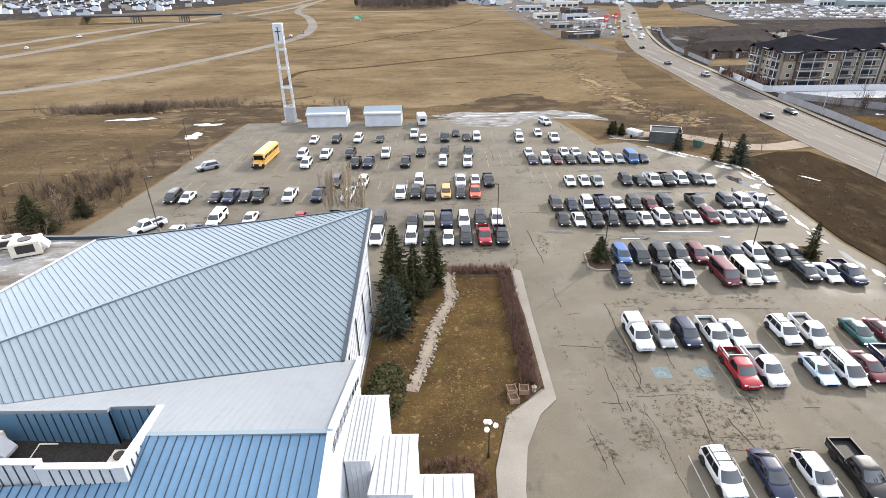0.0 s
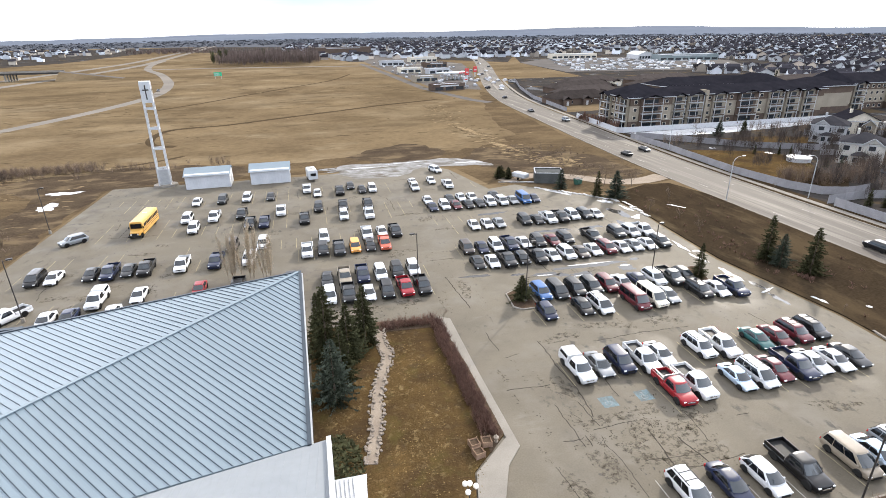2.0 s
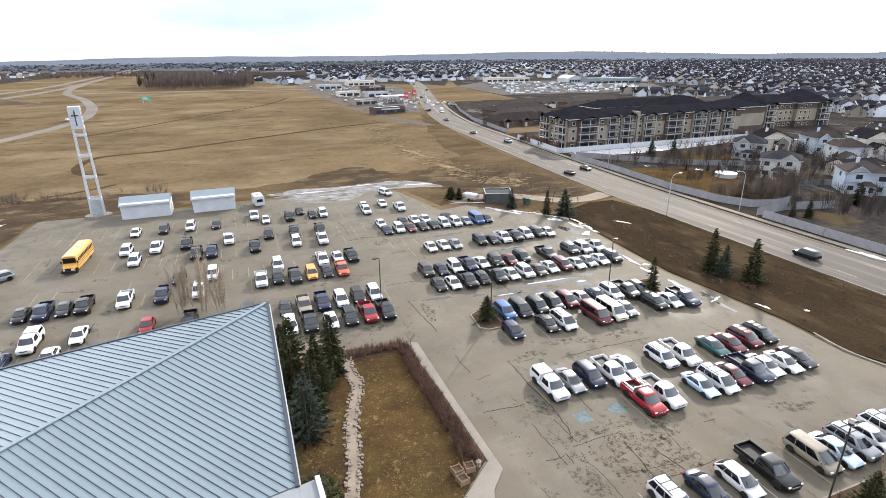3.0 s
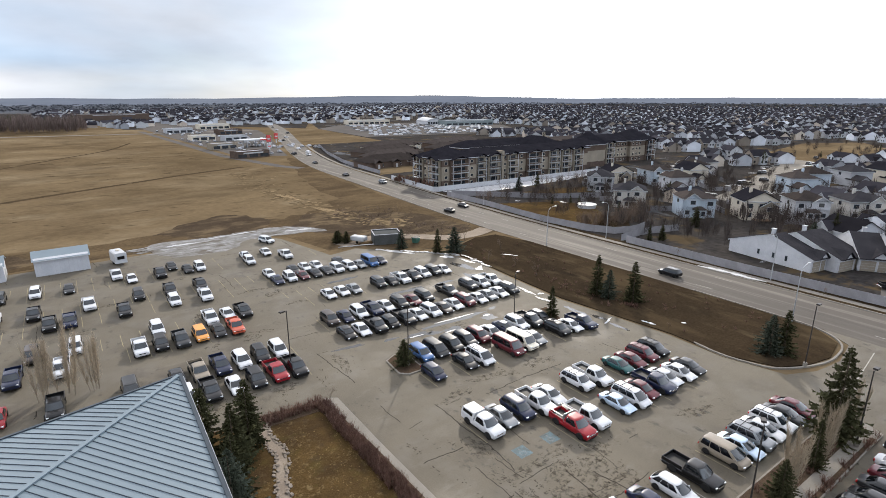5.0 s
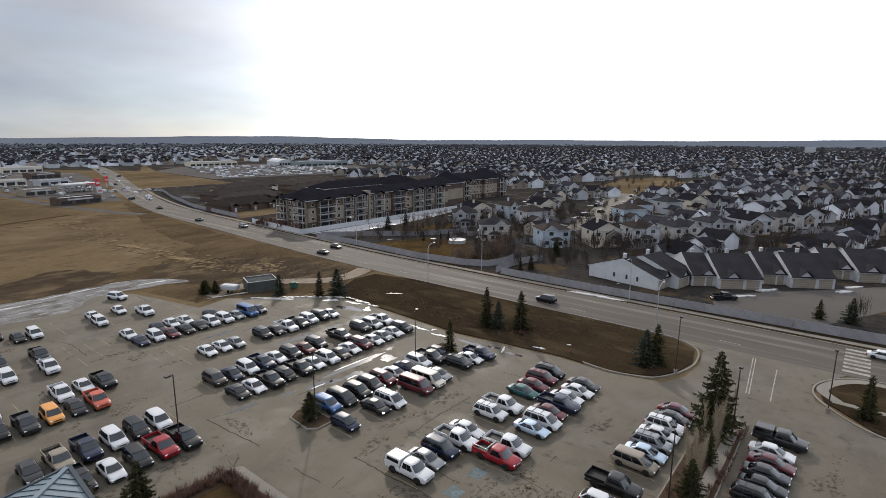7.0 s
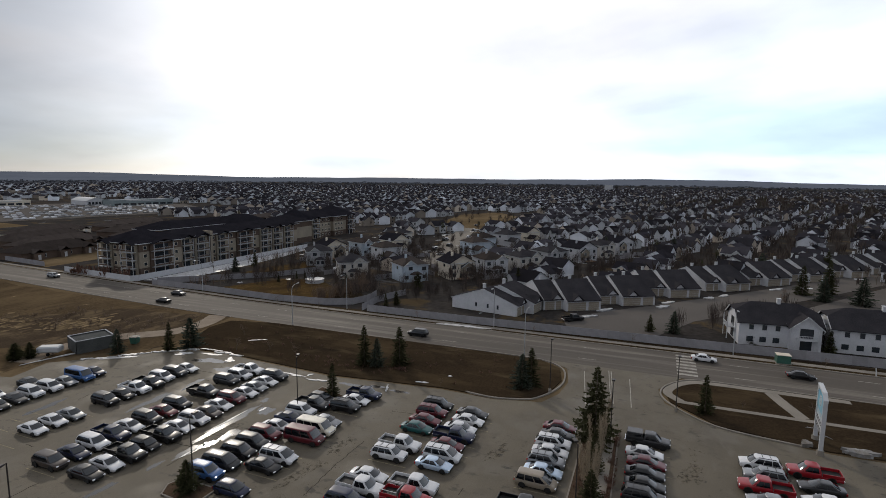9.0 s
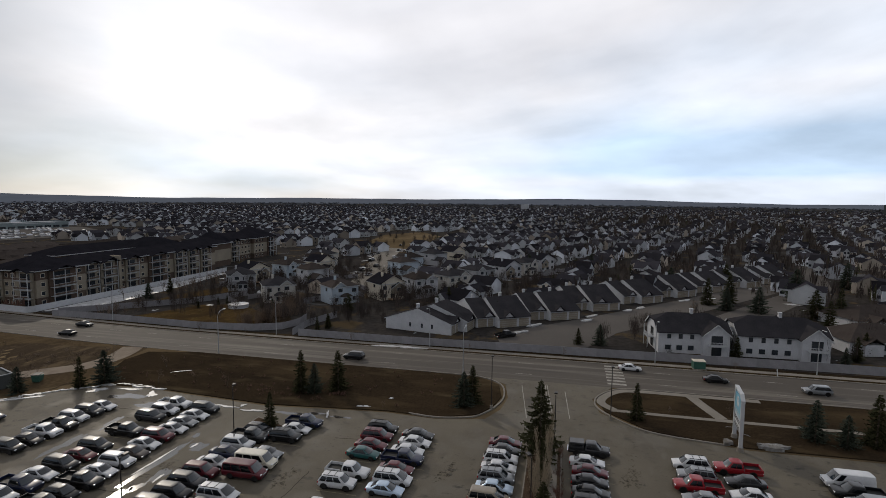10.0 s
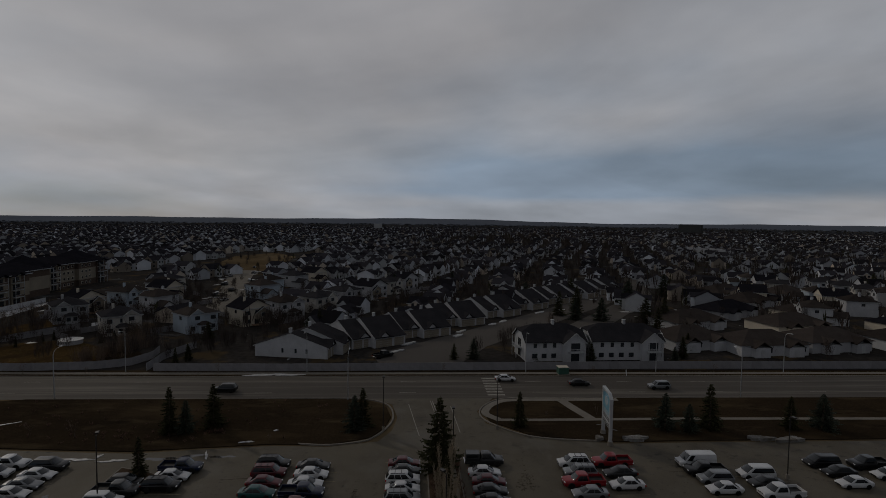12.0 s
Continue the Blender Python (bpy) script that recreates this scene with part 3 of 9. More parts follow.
ROAD_LINE = smooth_line([(91, -400), (91, -100), (91, 0), (91, 110), (93.2, 160), (97.5, 215), (104.5, 290), (122, 370), (150, 470), (188, 600), (228, 760), (262, 960), (290, 1250)], 8)
part("road", ribbon(ROAD_LINE, 15.2, -0.01, 0.2), ROADWAY, None, "wide four-lane asphalt road with dusty edges", "structure")
kl = [(x - 7.6, y) for x, y in ROAD_LINE if 116 < y < 420]
part("kerb", ribbon(kl, 0.3, 0.1, 0.2), KERB, None, "low concrete kerb along the road", "structure")
kr = [(x + 7.75, y) for x, y in ROAD_LINE if -300 < y < 420]
part("kerb", ribbon(kr, 0.3, 0.1, 0.2), KERB, None, "low concrete kerb along the road", "structure")
vr = [(x + 10.2, y) for x, y in ROAD_LINE if -300 < y < 230]
part("verge_east", ribbon(vr, 4.6, 0.07, 0.2), VERGE, None, "narrow brown grass verge beside the road", "structure")
sw = [(x + 9.9, y) for x, y in ROAD_LINE if -300 < y < 420]
part("pavement", ribbon(sw, 1.6, 0.11, 0.15), CONCRETE, None, "pale concrete pavement along the fence", "structure")
# painted road marks
g = Geo()
for k in range(7):
    g.box(85.2 + k * 1.9, 9.6, -0.006, 86.1 + k * 1.9, 13.2, 0.004)
part("zebra_crossing", g, PAINT_W, None, "worn white zebra crossing bars on the road", "structure")
g = Geo()
for x0, y0, x1, y1 in ((64.5, 27.4, 80, 29.5), (66.5, 23.6, 82, 25.2), (66.5, 23.2, 82, 24.8), (66, 20.4, 79, 21.3)):
    g.loft([[(x0, y0, -0.01), (x0, y0 + 0.14, -0.01), (x0, y0 + 0.14, 0.008), (x0, y0, 0.008)], [(x1, y1, -0.01), (x1, y1 + 0.14, -0.01), (x1, y1 + 0.14, 0.008), (x1, y1, 0.008)]])
part("lane_lines", g, PAINT_W, None, "worn white lane lines on the driveway", "structure")
g = Geo()
for i, (x, y) in enumerate(ROAD_LINE):
    if y < 600 and i % 2 == 0:
        for dx in (-3.7, 3.7):
            g.box(x + dx - 0.07, y, -0.02, x + dx + 0.07, y + 3.5, -0.002)
part("lane_dashes", g, PAINT_W, None, "worn white dashed lane lines", "structure")
# median island of the main road, beyond the bend
med = [(x, y) for x, y in ROAD_LINE if 330 < y < 560]
part("road_median", ribbon(med, 1.6, 0.12, 0.2), KERB, None, "narrow concrete median in the road", "structure")

# gravel track and its yard, north-east of the lot
part("gravel_track", ribbon(smooth_line([(41, 131), (50, 133), (60, 129), (68, 121.5), (76, 120.5), (83.5, 123)]), 5.0, -0.02, 0.1), GRAVEL, None, "pale gravel track joining the road", "structure")
flat("field_strip", [(x + rng.uniform(-1.5, 1.5), y) for x, y in smooth_line([(84, 120), (86, 178), (89, 230), (97, 290), (104, 330), (100, 332), (88, 290), (78, 250), (70, 215), (68, 180), (66, 150), (66, 122)], 5)], -0.034, ROUGH, "dark rough grass along the road", 0.05)
rough = [(-57, 149), (-20, 152.5), (26, 153), (33, 148), (37, 128), (44, 129), (56, 117), (62, 111), (70, 116), (84, 119)]
far_edge = smooth_line([(87, 178), (70, 190), (56, 178), (38, 170), (14, 174), (-12, 168), (-40, 172), (-70, 167), (-98, 176), (-128, 160), (-138, 120), (-118, 84), (-90, 50)], 5)
flat("rough_grass", rough + [(x + rng.uniform(-2.5, 2.5), y + rng.uniform(-2.5, 2.5)) for x, y in far_edge] + [(-66, 44), (-61.5, 72), (-59, 96)], -0.038, ROUGH, "dark rough damp grass round the lot", 0.015)
for k, (cx, cy, rx, ry, tn) in enumerate(((54.5, 205, 1.2, 12, 0.1), (57, 172, 1.3, 9, 0.3))):
    flat("straw_drift", blob(cx, cy, rx, ry, rng, 34, 0.5, tn), -0.012 + 0.004 * k, STRAW, "flattened pale straw and reeds in the field", 0.03)
for cx, cy, rx, ry, tn in ((-67, 150, 3.5, 1.6, 0.1), (-92, 158, 6, 1.5, 0.2), (-66, 138, 2, 3, 0.4)):
    flat("snow_patch", blob(cx, cy, rx, ry, rng, 24, 0.5, tn), 0.0, SNOW, "small dirty patch of old snow", 0.08)
melt = smooth_line([(1.3, 147.9), (8.2, 142.3), (17.8, 143.3), (24.3, 150.5), (39.1, 149.5), (45.0, 147.4), (39.0, 158.2), (28.5, 160.4), (18.1, 158.7), (2.4, 159.9), (1.3, 147.9)], 5)[:-1]
flat("ice_sheet", [(x + rng.uniform(-0.7, 0.7), y + rng.uniform(-0.7, 0.7)) for x, y in melt], 0.010, ICE, "broad grey melting ice sheet at the lot's edge", 0.05)
ice = [(33, 153.5, 7, 1.6, 0.05), (22, 156, 5, 1.2, 0.15)] + [(rng.uniform(-4, 38), rng.gauss(153.4, 2.0), rng.uniform(1.2, 5), rng.uniform(0.25, 0.7), rng.uniform(-0.1, 0.1)) for _ in range(16)]
for k, (cx, cy, rx, ry, tn) in enumerate(ice):
    flat("ice_sheet", blob(cx, cy, rx, ry, rng, 40, 0.45 if k < 2 else 0.7, tn), 0.014 + 0.003 * k, ICE, "grey melting ice sheet at the lot's edge", 0.03)
thin = [(39, 153, 3.5, 0.5, -0.2), (8, 155, 4, 0.4, 0.05), (22, 158, 5, 0.4, 0.1), (50, 117, 4.4, 0.5, -0.95), (57.4, 106.5, 0.7, 1.8, 0.6), (58.0, 95.2, 1.3, 0.7, 0.3), (59.2, 101, 0.3, 2.6, 0.1),
        (56.3, 83.5, 0.2, 2.4, 0.0), (56.5, 78.5, 0.3, 2.2, 0.02), (56.0, 73, 0.35, 1.6, 0.1), (57.6, 76, 0.5, 0.35, 0.3), (70.3, 99, 0.25, 1.3, 0.6), (62.3, 55.4, 0.3, 0.9, 0.1), (57.5, 60, 1.2, 0.2, 0.3),
        (99.6, 61, 0.9, 4.6, 0.0), (67, 52, 0.2, 0.4, 0.2), (46, 127.5, 4, 0.35, -0.25)]
for k, (cx, cy, rx, ry, tn) in enumerate(thin):
    flat("snow_patch", blob(cx, cy, rx, ry, rng, 34, 0.65, tn), (0.125 if cx > 60.5 and cy < 118 else 0.05) + 0.003 * k, SNOW, "thin patch of old dirty snow", 0.1)
for cx, cy in smooth_line([(47.2, 121.5), (50.8, 116.9), (55.0, 113.4), (58.0, 109.3), (61.0, 104.9), (61.0, 100.0), (60.6, 95.1)], 4):
    flat("snow_patch", blob(cx + rng.uniform(-0.4, 0.4), cy, rng.uniform(0.35, 0.9), rng.uniform(0.15, 0.4), rng, 24, 0.6, rng.uniform(-1.3, -0.6)), 0.16, SNOW, "dirty old snow along the lot's kerb", 0.25)
for cx, cy, rx, ry in ((62.5, -8.6, 0.7, 2.2), (62.6, -2.6, 0.6, 0.8), (62.2, -30, 0.7, 1.8), (61.6, -34.8, 0.7, 2.4)):
    flat("snow_pile", blob(cx, cy, rx, ry, rng, 22, 0.5, 0.0), 0.5, ICE, "grey ploughed heap of dirty ice at the lot's edge", 0.55)
# meltwater standing between two parking rows
WATER = mat("standing_meltwater", (0.046, 0.042, 0.036), (0.034, 0.031, 0.027), 0.5, 3.0, 0.2, 0.07, spec=0.5)
for cx, cy, rx, ry in ((37, 75.4, 5.6, 0.5), (34.2, 72.6, 1.9, 0.5), (42.3, 73.2, 1.4, 0.8), (28.4, 74.1, 2.3, 0.45), (30.9, 73.2, 1.0, 0.45), (17.6, 76.4, 1.9, 0.35), (45.4, 75.9, 0.9, 0.3), (24, 75.2, 1.0, 0.3),
                       (38, 92.4, 3.0, 0.6), (46, 92.0, 2.2, 0.5), (30, 105.6, 2.6, 0.5), (53.6, 90.5, 1.4, 2.2), (56.2, 98.5, 1.0, 2.6), (56.6, 66.5, 0.5, 1.7), (57.2, 57.5, 0.4, 1.2), (57.6, 62.0, 0.4, 1.2)):
    flat("puddle", blob(cx, cy, rx * 1.1, ry * 1.4, rng, 34, 0.4, rng.uniform(-0.06, 0.1)), 0.005, WATER, "shallow meltwater puddle on the asphalt", 0.02)
for cx, cy, rx, ry in ((37, 76.0, 3.2, 0.14), (33.4, 72.2, 0.9, 0.14), (42.5, 73.9, 0.7, 0.16), (28, 73.8, 1.2, 0.1)):
    flat("snow_patch", blob(cx, cy, rx, ry * 1.5, rng, 30, 0.4, rng.uniform(-0.06, 0.1)), 0.035, SNOW, "thin patch of old snow between parked cars", 0.06)

# highway, overpass and ramp in the north-west
part("highway", ribbon(smooth_line([(-300, 170), (-256, 250), (-245, 310), (-240, 360), (-239, 420), (-235, 480), (-226, 540), (-213, 640), (-204, 760), (-205, 860), (-216, 1086), (-237, 1458), (-262, 1872)]), 11, -0.02, 0.2), HIGHWAY, None, "two-lane carriageway of a highway", "structure")
part("highway", ribbon(smooth_line([(-345, 230), (-303, 310), (-289, 369), (-285, 425), (-278, 483), (-265, 540), (-250, 650), (-237, 780), (-233, 880), (-240, 1086), (-258, 1458), (-281, 1872)]), 11, -0.02, 0.2), HIGHWAY, None, "two-lane carriageway of a highway", "structure")
RAMP = smooth_line([(-330, 95), (-240, 150), (-180, 192), (-145, 228), (-122, 285), (-110, 326), (-102, 366), (-100, 405), (-107, 466), (-120, 524), (-142, 601), (-172, 684), (-192, 790), (-200, 900)])
part("ramp", ribbon(RAMP, 7.5, -0.015, 0.2), HIGHWAY, None, "curved two-lane highway ramp", "structure")
part("cross_road", ribbon([(-176, 682), (-113, 681), (-41, 666), (66, 644), (170, 640)], 10, -0.013, 0.2), HIGHWAY, None, "straight far road across the fields", "structure")
part("service_lane", ribbon([(62, 690), (68, 500), (72, 370), (84, 300), (90, 285)], 6, -0.02, 0.2), ROADFAR, None, "narrow paved lane beside the commercial strip", "structure")
flat("forecourt", [(79, 372), (106, 350), (118, 400), (150, 520), (175, 640), (120, 900), (70, 900), (72, 600)], -0.03, ROADFAR, "paved forecourts of a commercial strip", 0.1)
flat("retail_lot", [(225, 470), (400, 440), (475, 560), (465, 680), (300, 690), (240, 620)], -0.03, ROADFAR, "large paved retail parking lot", 0.1)
flat("housing_ground", [(103, -700), (103, 178), (107, 184), (330, 184), (330, 250), (110, 250), (118, 330), (150, 420), (215, 420), (240, 620), (300, 800), (320, 1300), (2600, 1900), (3300, 0), (2300, -2300), (600, -1700)],
     -0.045, SUBURB, "yards and streets of a suburb", 0.02)
flat("housing_ground", [(-440, 640), (-900, 560), (-1600, 1500), (-300, 1700), (-330, 900)], -0.045, SUBURB, "yards and streets of a far suburb", 0.02)
flat("housing_ground", [(52, 735), (185, 715), (232, 640), (300, 800), (318, 1340), (-300, 1740), (-330, 1400), (20, 1000)], -0.047, SUBURB, "yards and streets of a far suburb", 0.02)
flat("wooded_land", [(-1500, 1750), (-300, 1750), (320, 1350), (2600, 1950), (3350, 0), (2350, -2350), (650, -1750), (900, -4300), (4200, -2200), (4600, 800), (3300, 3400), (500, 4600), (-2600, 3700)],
     -0.05, WOODS, "far belt of bare woodland tinted with distance haze", 0.01)
flat("courtyard", [(107, 184.5), (330, 184.5), (330, 250), (112, 250)], -0.042, SUBURB, "grey-brown grounds behind the apartment building", 0.05)
flat("park_field", [(338, 128), (352, 176), (470, 196), (520, 172), (470, 140)], 0.02, FIELD, "dry yellow sports field in the suburb", 0.1)
flat("cul_de_sac", [(184, 96), (230, 109), (300, 128), (360, 142), (412, 158), (412, 170), (352, 156), (296, 141), (228, 122), (180, 110)], 0.015, CONCRETE, "pale asphalt side street between houses", 0.1)
flat("close_road", [(104, 36), (118, 40), (170, -6), (235, -60), (225, -70), (160, -18), (128, 8), (104, 20)], 0.015, ROADFAR, "pale asphalt drive before the townhouses", 0.1)
flat("close_road", [(150, -18), (230, -75), (420, -140), (420, -150), (225, -84), (140, -26), (126, -24), (126, -16)], 0.02, ROADFAR, "pale asphalt side street", 0.1)
flat("yard_grass", [(107, 101), (107, 114), (122, 122), (128, 108), (116, 98)], 0.01, VERGE, "yellowed back lawn behind a fence", 0.05)
flat("yard_snow", [(x + rng.uniform(-.5, .5), y + rng.uniform(-.4, .4)) for x, y in smooth_line([(109, 180.7), (113, 176), (120, 172), (135, 170.6), (150, 171.4), (170, 173.6), (190, 177), (203, 180)], 5)] + [(203, 181.2), (109, 181.2)], 0.03, SNOW, "long strip of shaded snow beside the fence", 0.06)
flat("back_lawn", [(105.6, 146), (111, 149), (131, 140), (135, 128), (123, 111), (106, 106)], 0.012, LAWN, "yellow-green back lawn behind the fence", 0.05)
flat("back_lawn", [(124, 162), (150, 161), (170, 153), (160, 145), (134, 155)], 0.012, LAWN, "yellow-green back lawn behind the fence", 0.05)
flat("vacant_ground", [(112, 238), (119, 290), (160, 285), (150, 240)], 0.0, FIELD, "bare dry vacant ground", 0.05)

# bare dark soil round the tower and along the lot's west edge, thin dark hollows in the field
SOIL = mat("dark_damp_soil", (0.060, 0.045, 0.030), (0.042, 0.031, 0.022), 0.15, 2.5, 0.35, 0.97, bump=0.05)
overlay(SOIL, (0.115, 0.085, 0.052), 0.13, 0.50, 0.62, 0.85, stretch=(0.7, 1.3, 1))
for k, pts in enumerate(([(-92, 160), (-81, 169), (-70, 173), (-52, 175), (-30, 170), (-22, 156), (-48, 152.5), (-57.2, 148.5), (-58.6, 120), (-60.3, 105), (-66, 112), (-72, 128), (-73, 146)],
                         [(4, 170), (12, 178), (21, 185), (29, 184), (36, 172), (28, 160), (14, 161)], [(38, 158), (50, 172), (62, 168), (78, 150), (80, 126), (64, 122), (50, 136), (42, 148)])):
    edge = [(x + rng.uniform(-1.4, 1.4), y + rng.uniform(-1.4, 1.4)) for x, y in smooth_line(pts + pts[:1], 6)[:-1]]
    flat("bare_soil", edge, -0.028 + 0.003 * k, SOIL, "bare dark damp soil beside the lot", 0.01)


def grass_drifts():
    """Small ragged mats of pale straw and of dark dead grass that break the field up."""
    r = random.Random(83)
    pale, dark = Geo(), Geo()

    def mat_of(g, x, y, a, b, z):
        m = r.randint(6, 9)
        t = r.gauss(0, .25)
        ring = []
        for i in range(m):
            q = 6.283 * i / m
            u, v = a * math.cos(q) * r.uniform(.45, 1.2), b * math.sin(q) * r.uniform(.45, 1.2)
            ring.append((x + u * math.cos(t) - v * math.sin(t), y + u * math.sin(t) + v * math.cos(t)))
        g.prism(ring, z - .03, z)
    path = smooth_line([(57, 285), (54.5, 236), (54, 202), (56, 172), (60, 152), (67, 144)], 10)
    for _ in range(520):
        x, y = r.choice(path)
        mat_of(pale, x + r.gauss(0, 3.4), y + r.gauss(0, 2.5), r.uniform(.4, 1.6), r.uniform(.2, .9), .012 + .004 * r.random())
    for _ in range(260):
        k = r.random()
        mat_of(pale, -124 + 62 * k + r.gauss(0, 2), 164.5 + 13 * k * k + r.gauss(0, 1.4), r.uniform(.5, 2.2), r.uniform(.2, .6), .012 + .004 * r.random())
    for _ in range(420):
        x, y = r.uniform(-170, 82), r.uniform(156, 420)
        k = .5 + (y - 150) / 160
        mat_of(r.choice((pale, dark, dark)), x, y, r.uniform(.6, 3.2) * k, r.uniform(.15, .5) * k, .004 + .004 * r.random())
    for _ in range(300):
        mat_of(r.choice((pale, dark)), r.uniform(-130, -60), r.uniform(70, 166), r.uniform(.4, 1.8), r.uniform(.2, .7), .004 + .004 * r.random())
    part("straw_mats", pale, mat("pale_straw_mats", (.165, .122, .072), (.105, .077, .045), .3, 3, .35, .97, rnd="island", amount=.4), None, "ragged mats of pale flattened straw in the field", "stuff")
    part("dead_grass_mats", dark, mat("dark_dead_grass", (.085, .062, .036), (.06, .045, .028), .3, 3, .3, .97, rnd="island", amount=.35), None, "ragged mats of dark dead grass in the field", "stuff")


grass_drifts()
TRACK = mat("worn_track_grass", (0.060, 0.043, 0.026), (0.044, 0.032, 0.020), 0.2, 2.0, 0.3, 0.97)
# vehicle tracks worn into the field
for pts, wd in (([(-82, 310), (-62, 338), (-42, 372), (-18, 410), (14, 460), (34, 520)], 2.2), ([(-52, 206), (-60, 210), (-64, 226), (-60, 244), (-40, 250), (-20, 262), (4, 276), (34, 294), (66, 308)], 3.0),
                ([(-150, 172), (-118, 176), (-86, 170), (-60, 178), (-46, 188)], 1.6)):
    part("vehicle_track", ribbon(smooth_line(pts, 8), wd, -0.022, 0.03), TRACK, None, "dark worn vehicle track in the dry grass", "structure")


def crack_lines():
    """Dark sealed cracks that wander across the asphalt."""
    r = random.Random(23)
    g = Geo()
    runs = [(15.4, 57, -1.56, 16), (16.0, 44, -1.5, 8), (19.2, 56, -1.58, 15), (16.9, 39, -1.56, 12), (18.4, 38.6, -1.6, 10), (16.2, 38.2, -1.57, 14), (10.3, 40.6, -.02, 8), (12.4, 36, -1.5, 5), (21.5, 37.5, -1.55, 7), (23.2, 38.2, -1.62, 8), (13.5, 33, -1.5, 8), (25.4, 36.6, -1.5, 5), (17.5, 36.8, .03, 9), (20.5, 34.6, -.04, 7), (24.0, 33.0, .05, 6), (28.2, 39.6, -1.56, 6), (33, 37.8, .02, 10), (12, 47.5, -.03, 9), (14, 53.5, .02, 12), (26, 54.2, .0, 14), (14.5, 38.8, .0, 6), (18, 39.5, .05, 5)]
    for _ in range(90):
        runs.append((r.uniform(-50, 58), r.uniform(-20, 148), r.choice((0.0, 1.5708, 1.5708)) + r.gauss(0, .05), r.uniform(3, 14)))
    for x, y, a, n in runs:
        pts = [(x, y)]
        for k in range(int(n / .5)):
            b = a + r.gauss(0, .16)
            pts.append((pts[-1][0] + .5 * math.cos(b), pts[-1][1] + .5 * math.sin(b)))
            if r.random() < .06:
                break
        if len(pts) > 3:
            w = ribbon(pts, r.uniform(.06, .13), .004, .02)
            g.add(w.v, w.f)
    part("asphalt_cracks", g, mat("crack_filler", (.030, .026, .021), (.046, .040, .033), 1, 9, .2, .9), None, "dark wandering cracks in the asphalt", "stuff")


crack_lines()


def crumbled_patches():
    """Dark ragged scabs where the asphalt has broken up and dirt has gathered."""
    r = random.Random(37)
    g = Geo()
    zones = [(17, 30, 32.5, 40.5, 420), (12, 20, 28, 56, 200), (22, 33, 38.5, 47, 200), (26, 40, 54, 60, 80), (6, 18, 66, 72, 60), (-14, 12, 68, 73, 130), (20, 40, 50, 57, 60), (36, 56, 8, 16, 70), (0, 58, 84, 126, 120), (60, 80, 18, 32, 40), (44, 58, -12, 6, 60), (10, 20, 70, 96, 40)]
    for x0, x1, y0, y1, n in zones:
        lines = [(r.uniform(x0, x1), r.uniform(y0, y1), r.choice((1.5708, 1.5708, 0.0)) + r.gauss(0, .06), r.uniform(2, 7)) for _ in range(4 + n // 26)]
        for _ in range(int(n * .8)):
            hx, hy, a, l = r.choice(lines)
            u, v = r.uniform(-.5, .5) * l, r.gauss(0, .16)
            x, y, q = hx + u * math.cos(a) - v * math.sin(a), hy + u * math.sin(a) + v * math.cos(a), r.uniform(.025, .085)
            b = a + r.choice((0, 0, .8, 1.5)) + r.gauss(0, .3)
            m, k = r.randint(5, 8), r.uniform(1.0, 3.2)
            ring = []
            for i in range(m):
                e, f = q * k * math.cos(6.283 * i / m) * r.uniform(.5, 1.2), q * math.sin(6.283 * i / m) * r.uniform(.5, 1.2)
                ring.append((x + e * math.cos(b) - f * math.sin(b), y + e * math.sin(b) + f * math.cos(b)))
            g.prism(ring, -.02, .003 + .003 * r.random())
    part("asphalt_scabs", g, mat("broken_asphalt", (.052, .044, .034), (.074, .063, .048), .8, 8, .3, .95, rnd="island", amount=.35), None, "dark broken scabs and dirt on the asphalt", "stuff")


crumbled_patches()


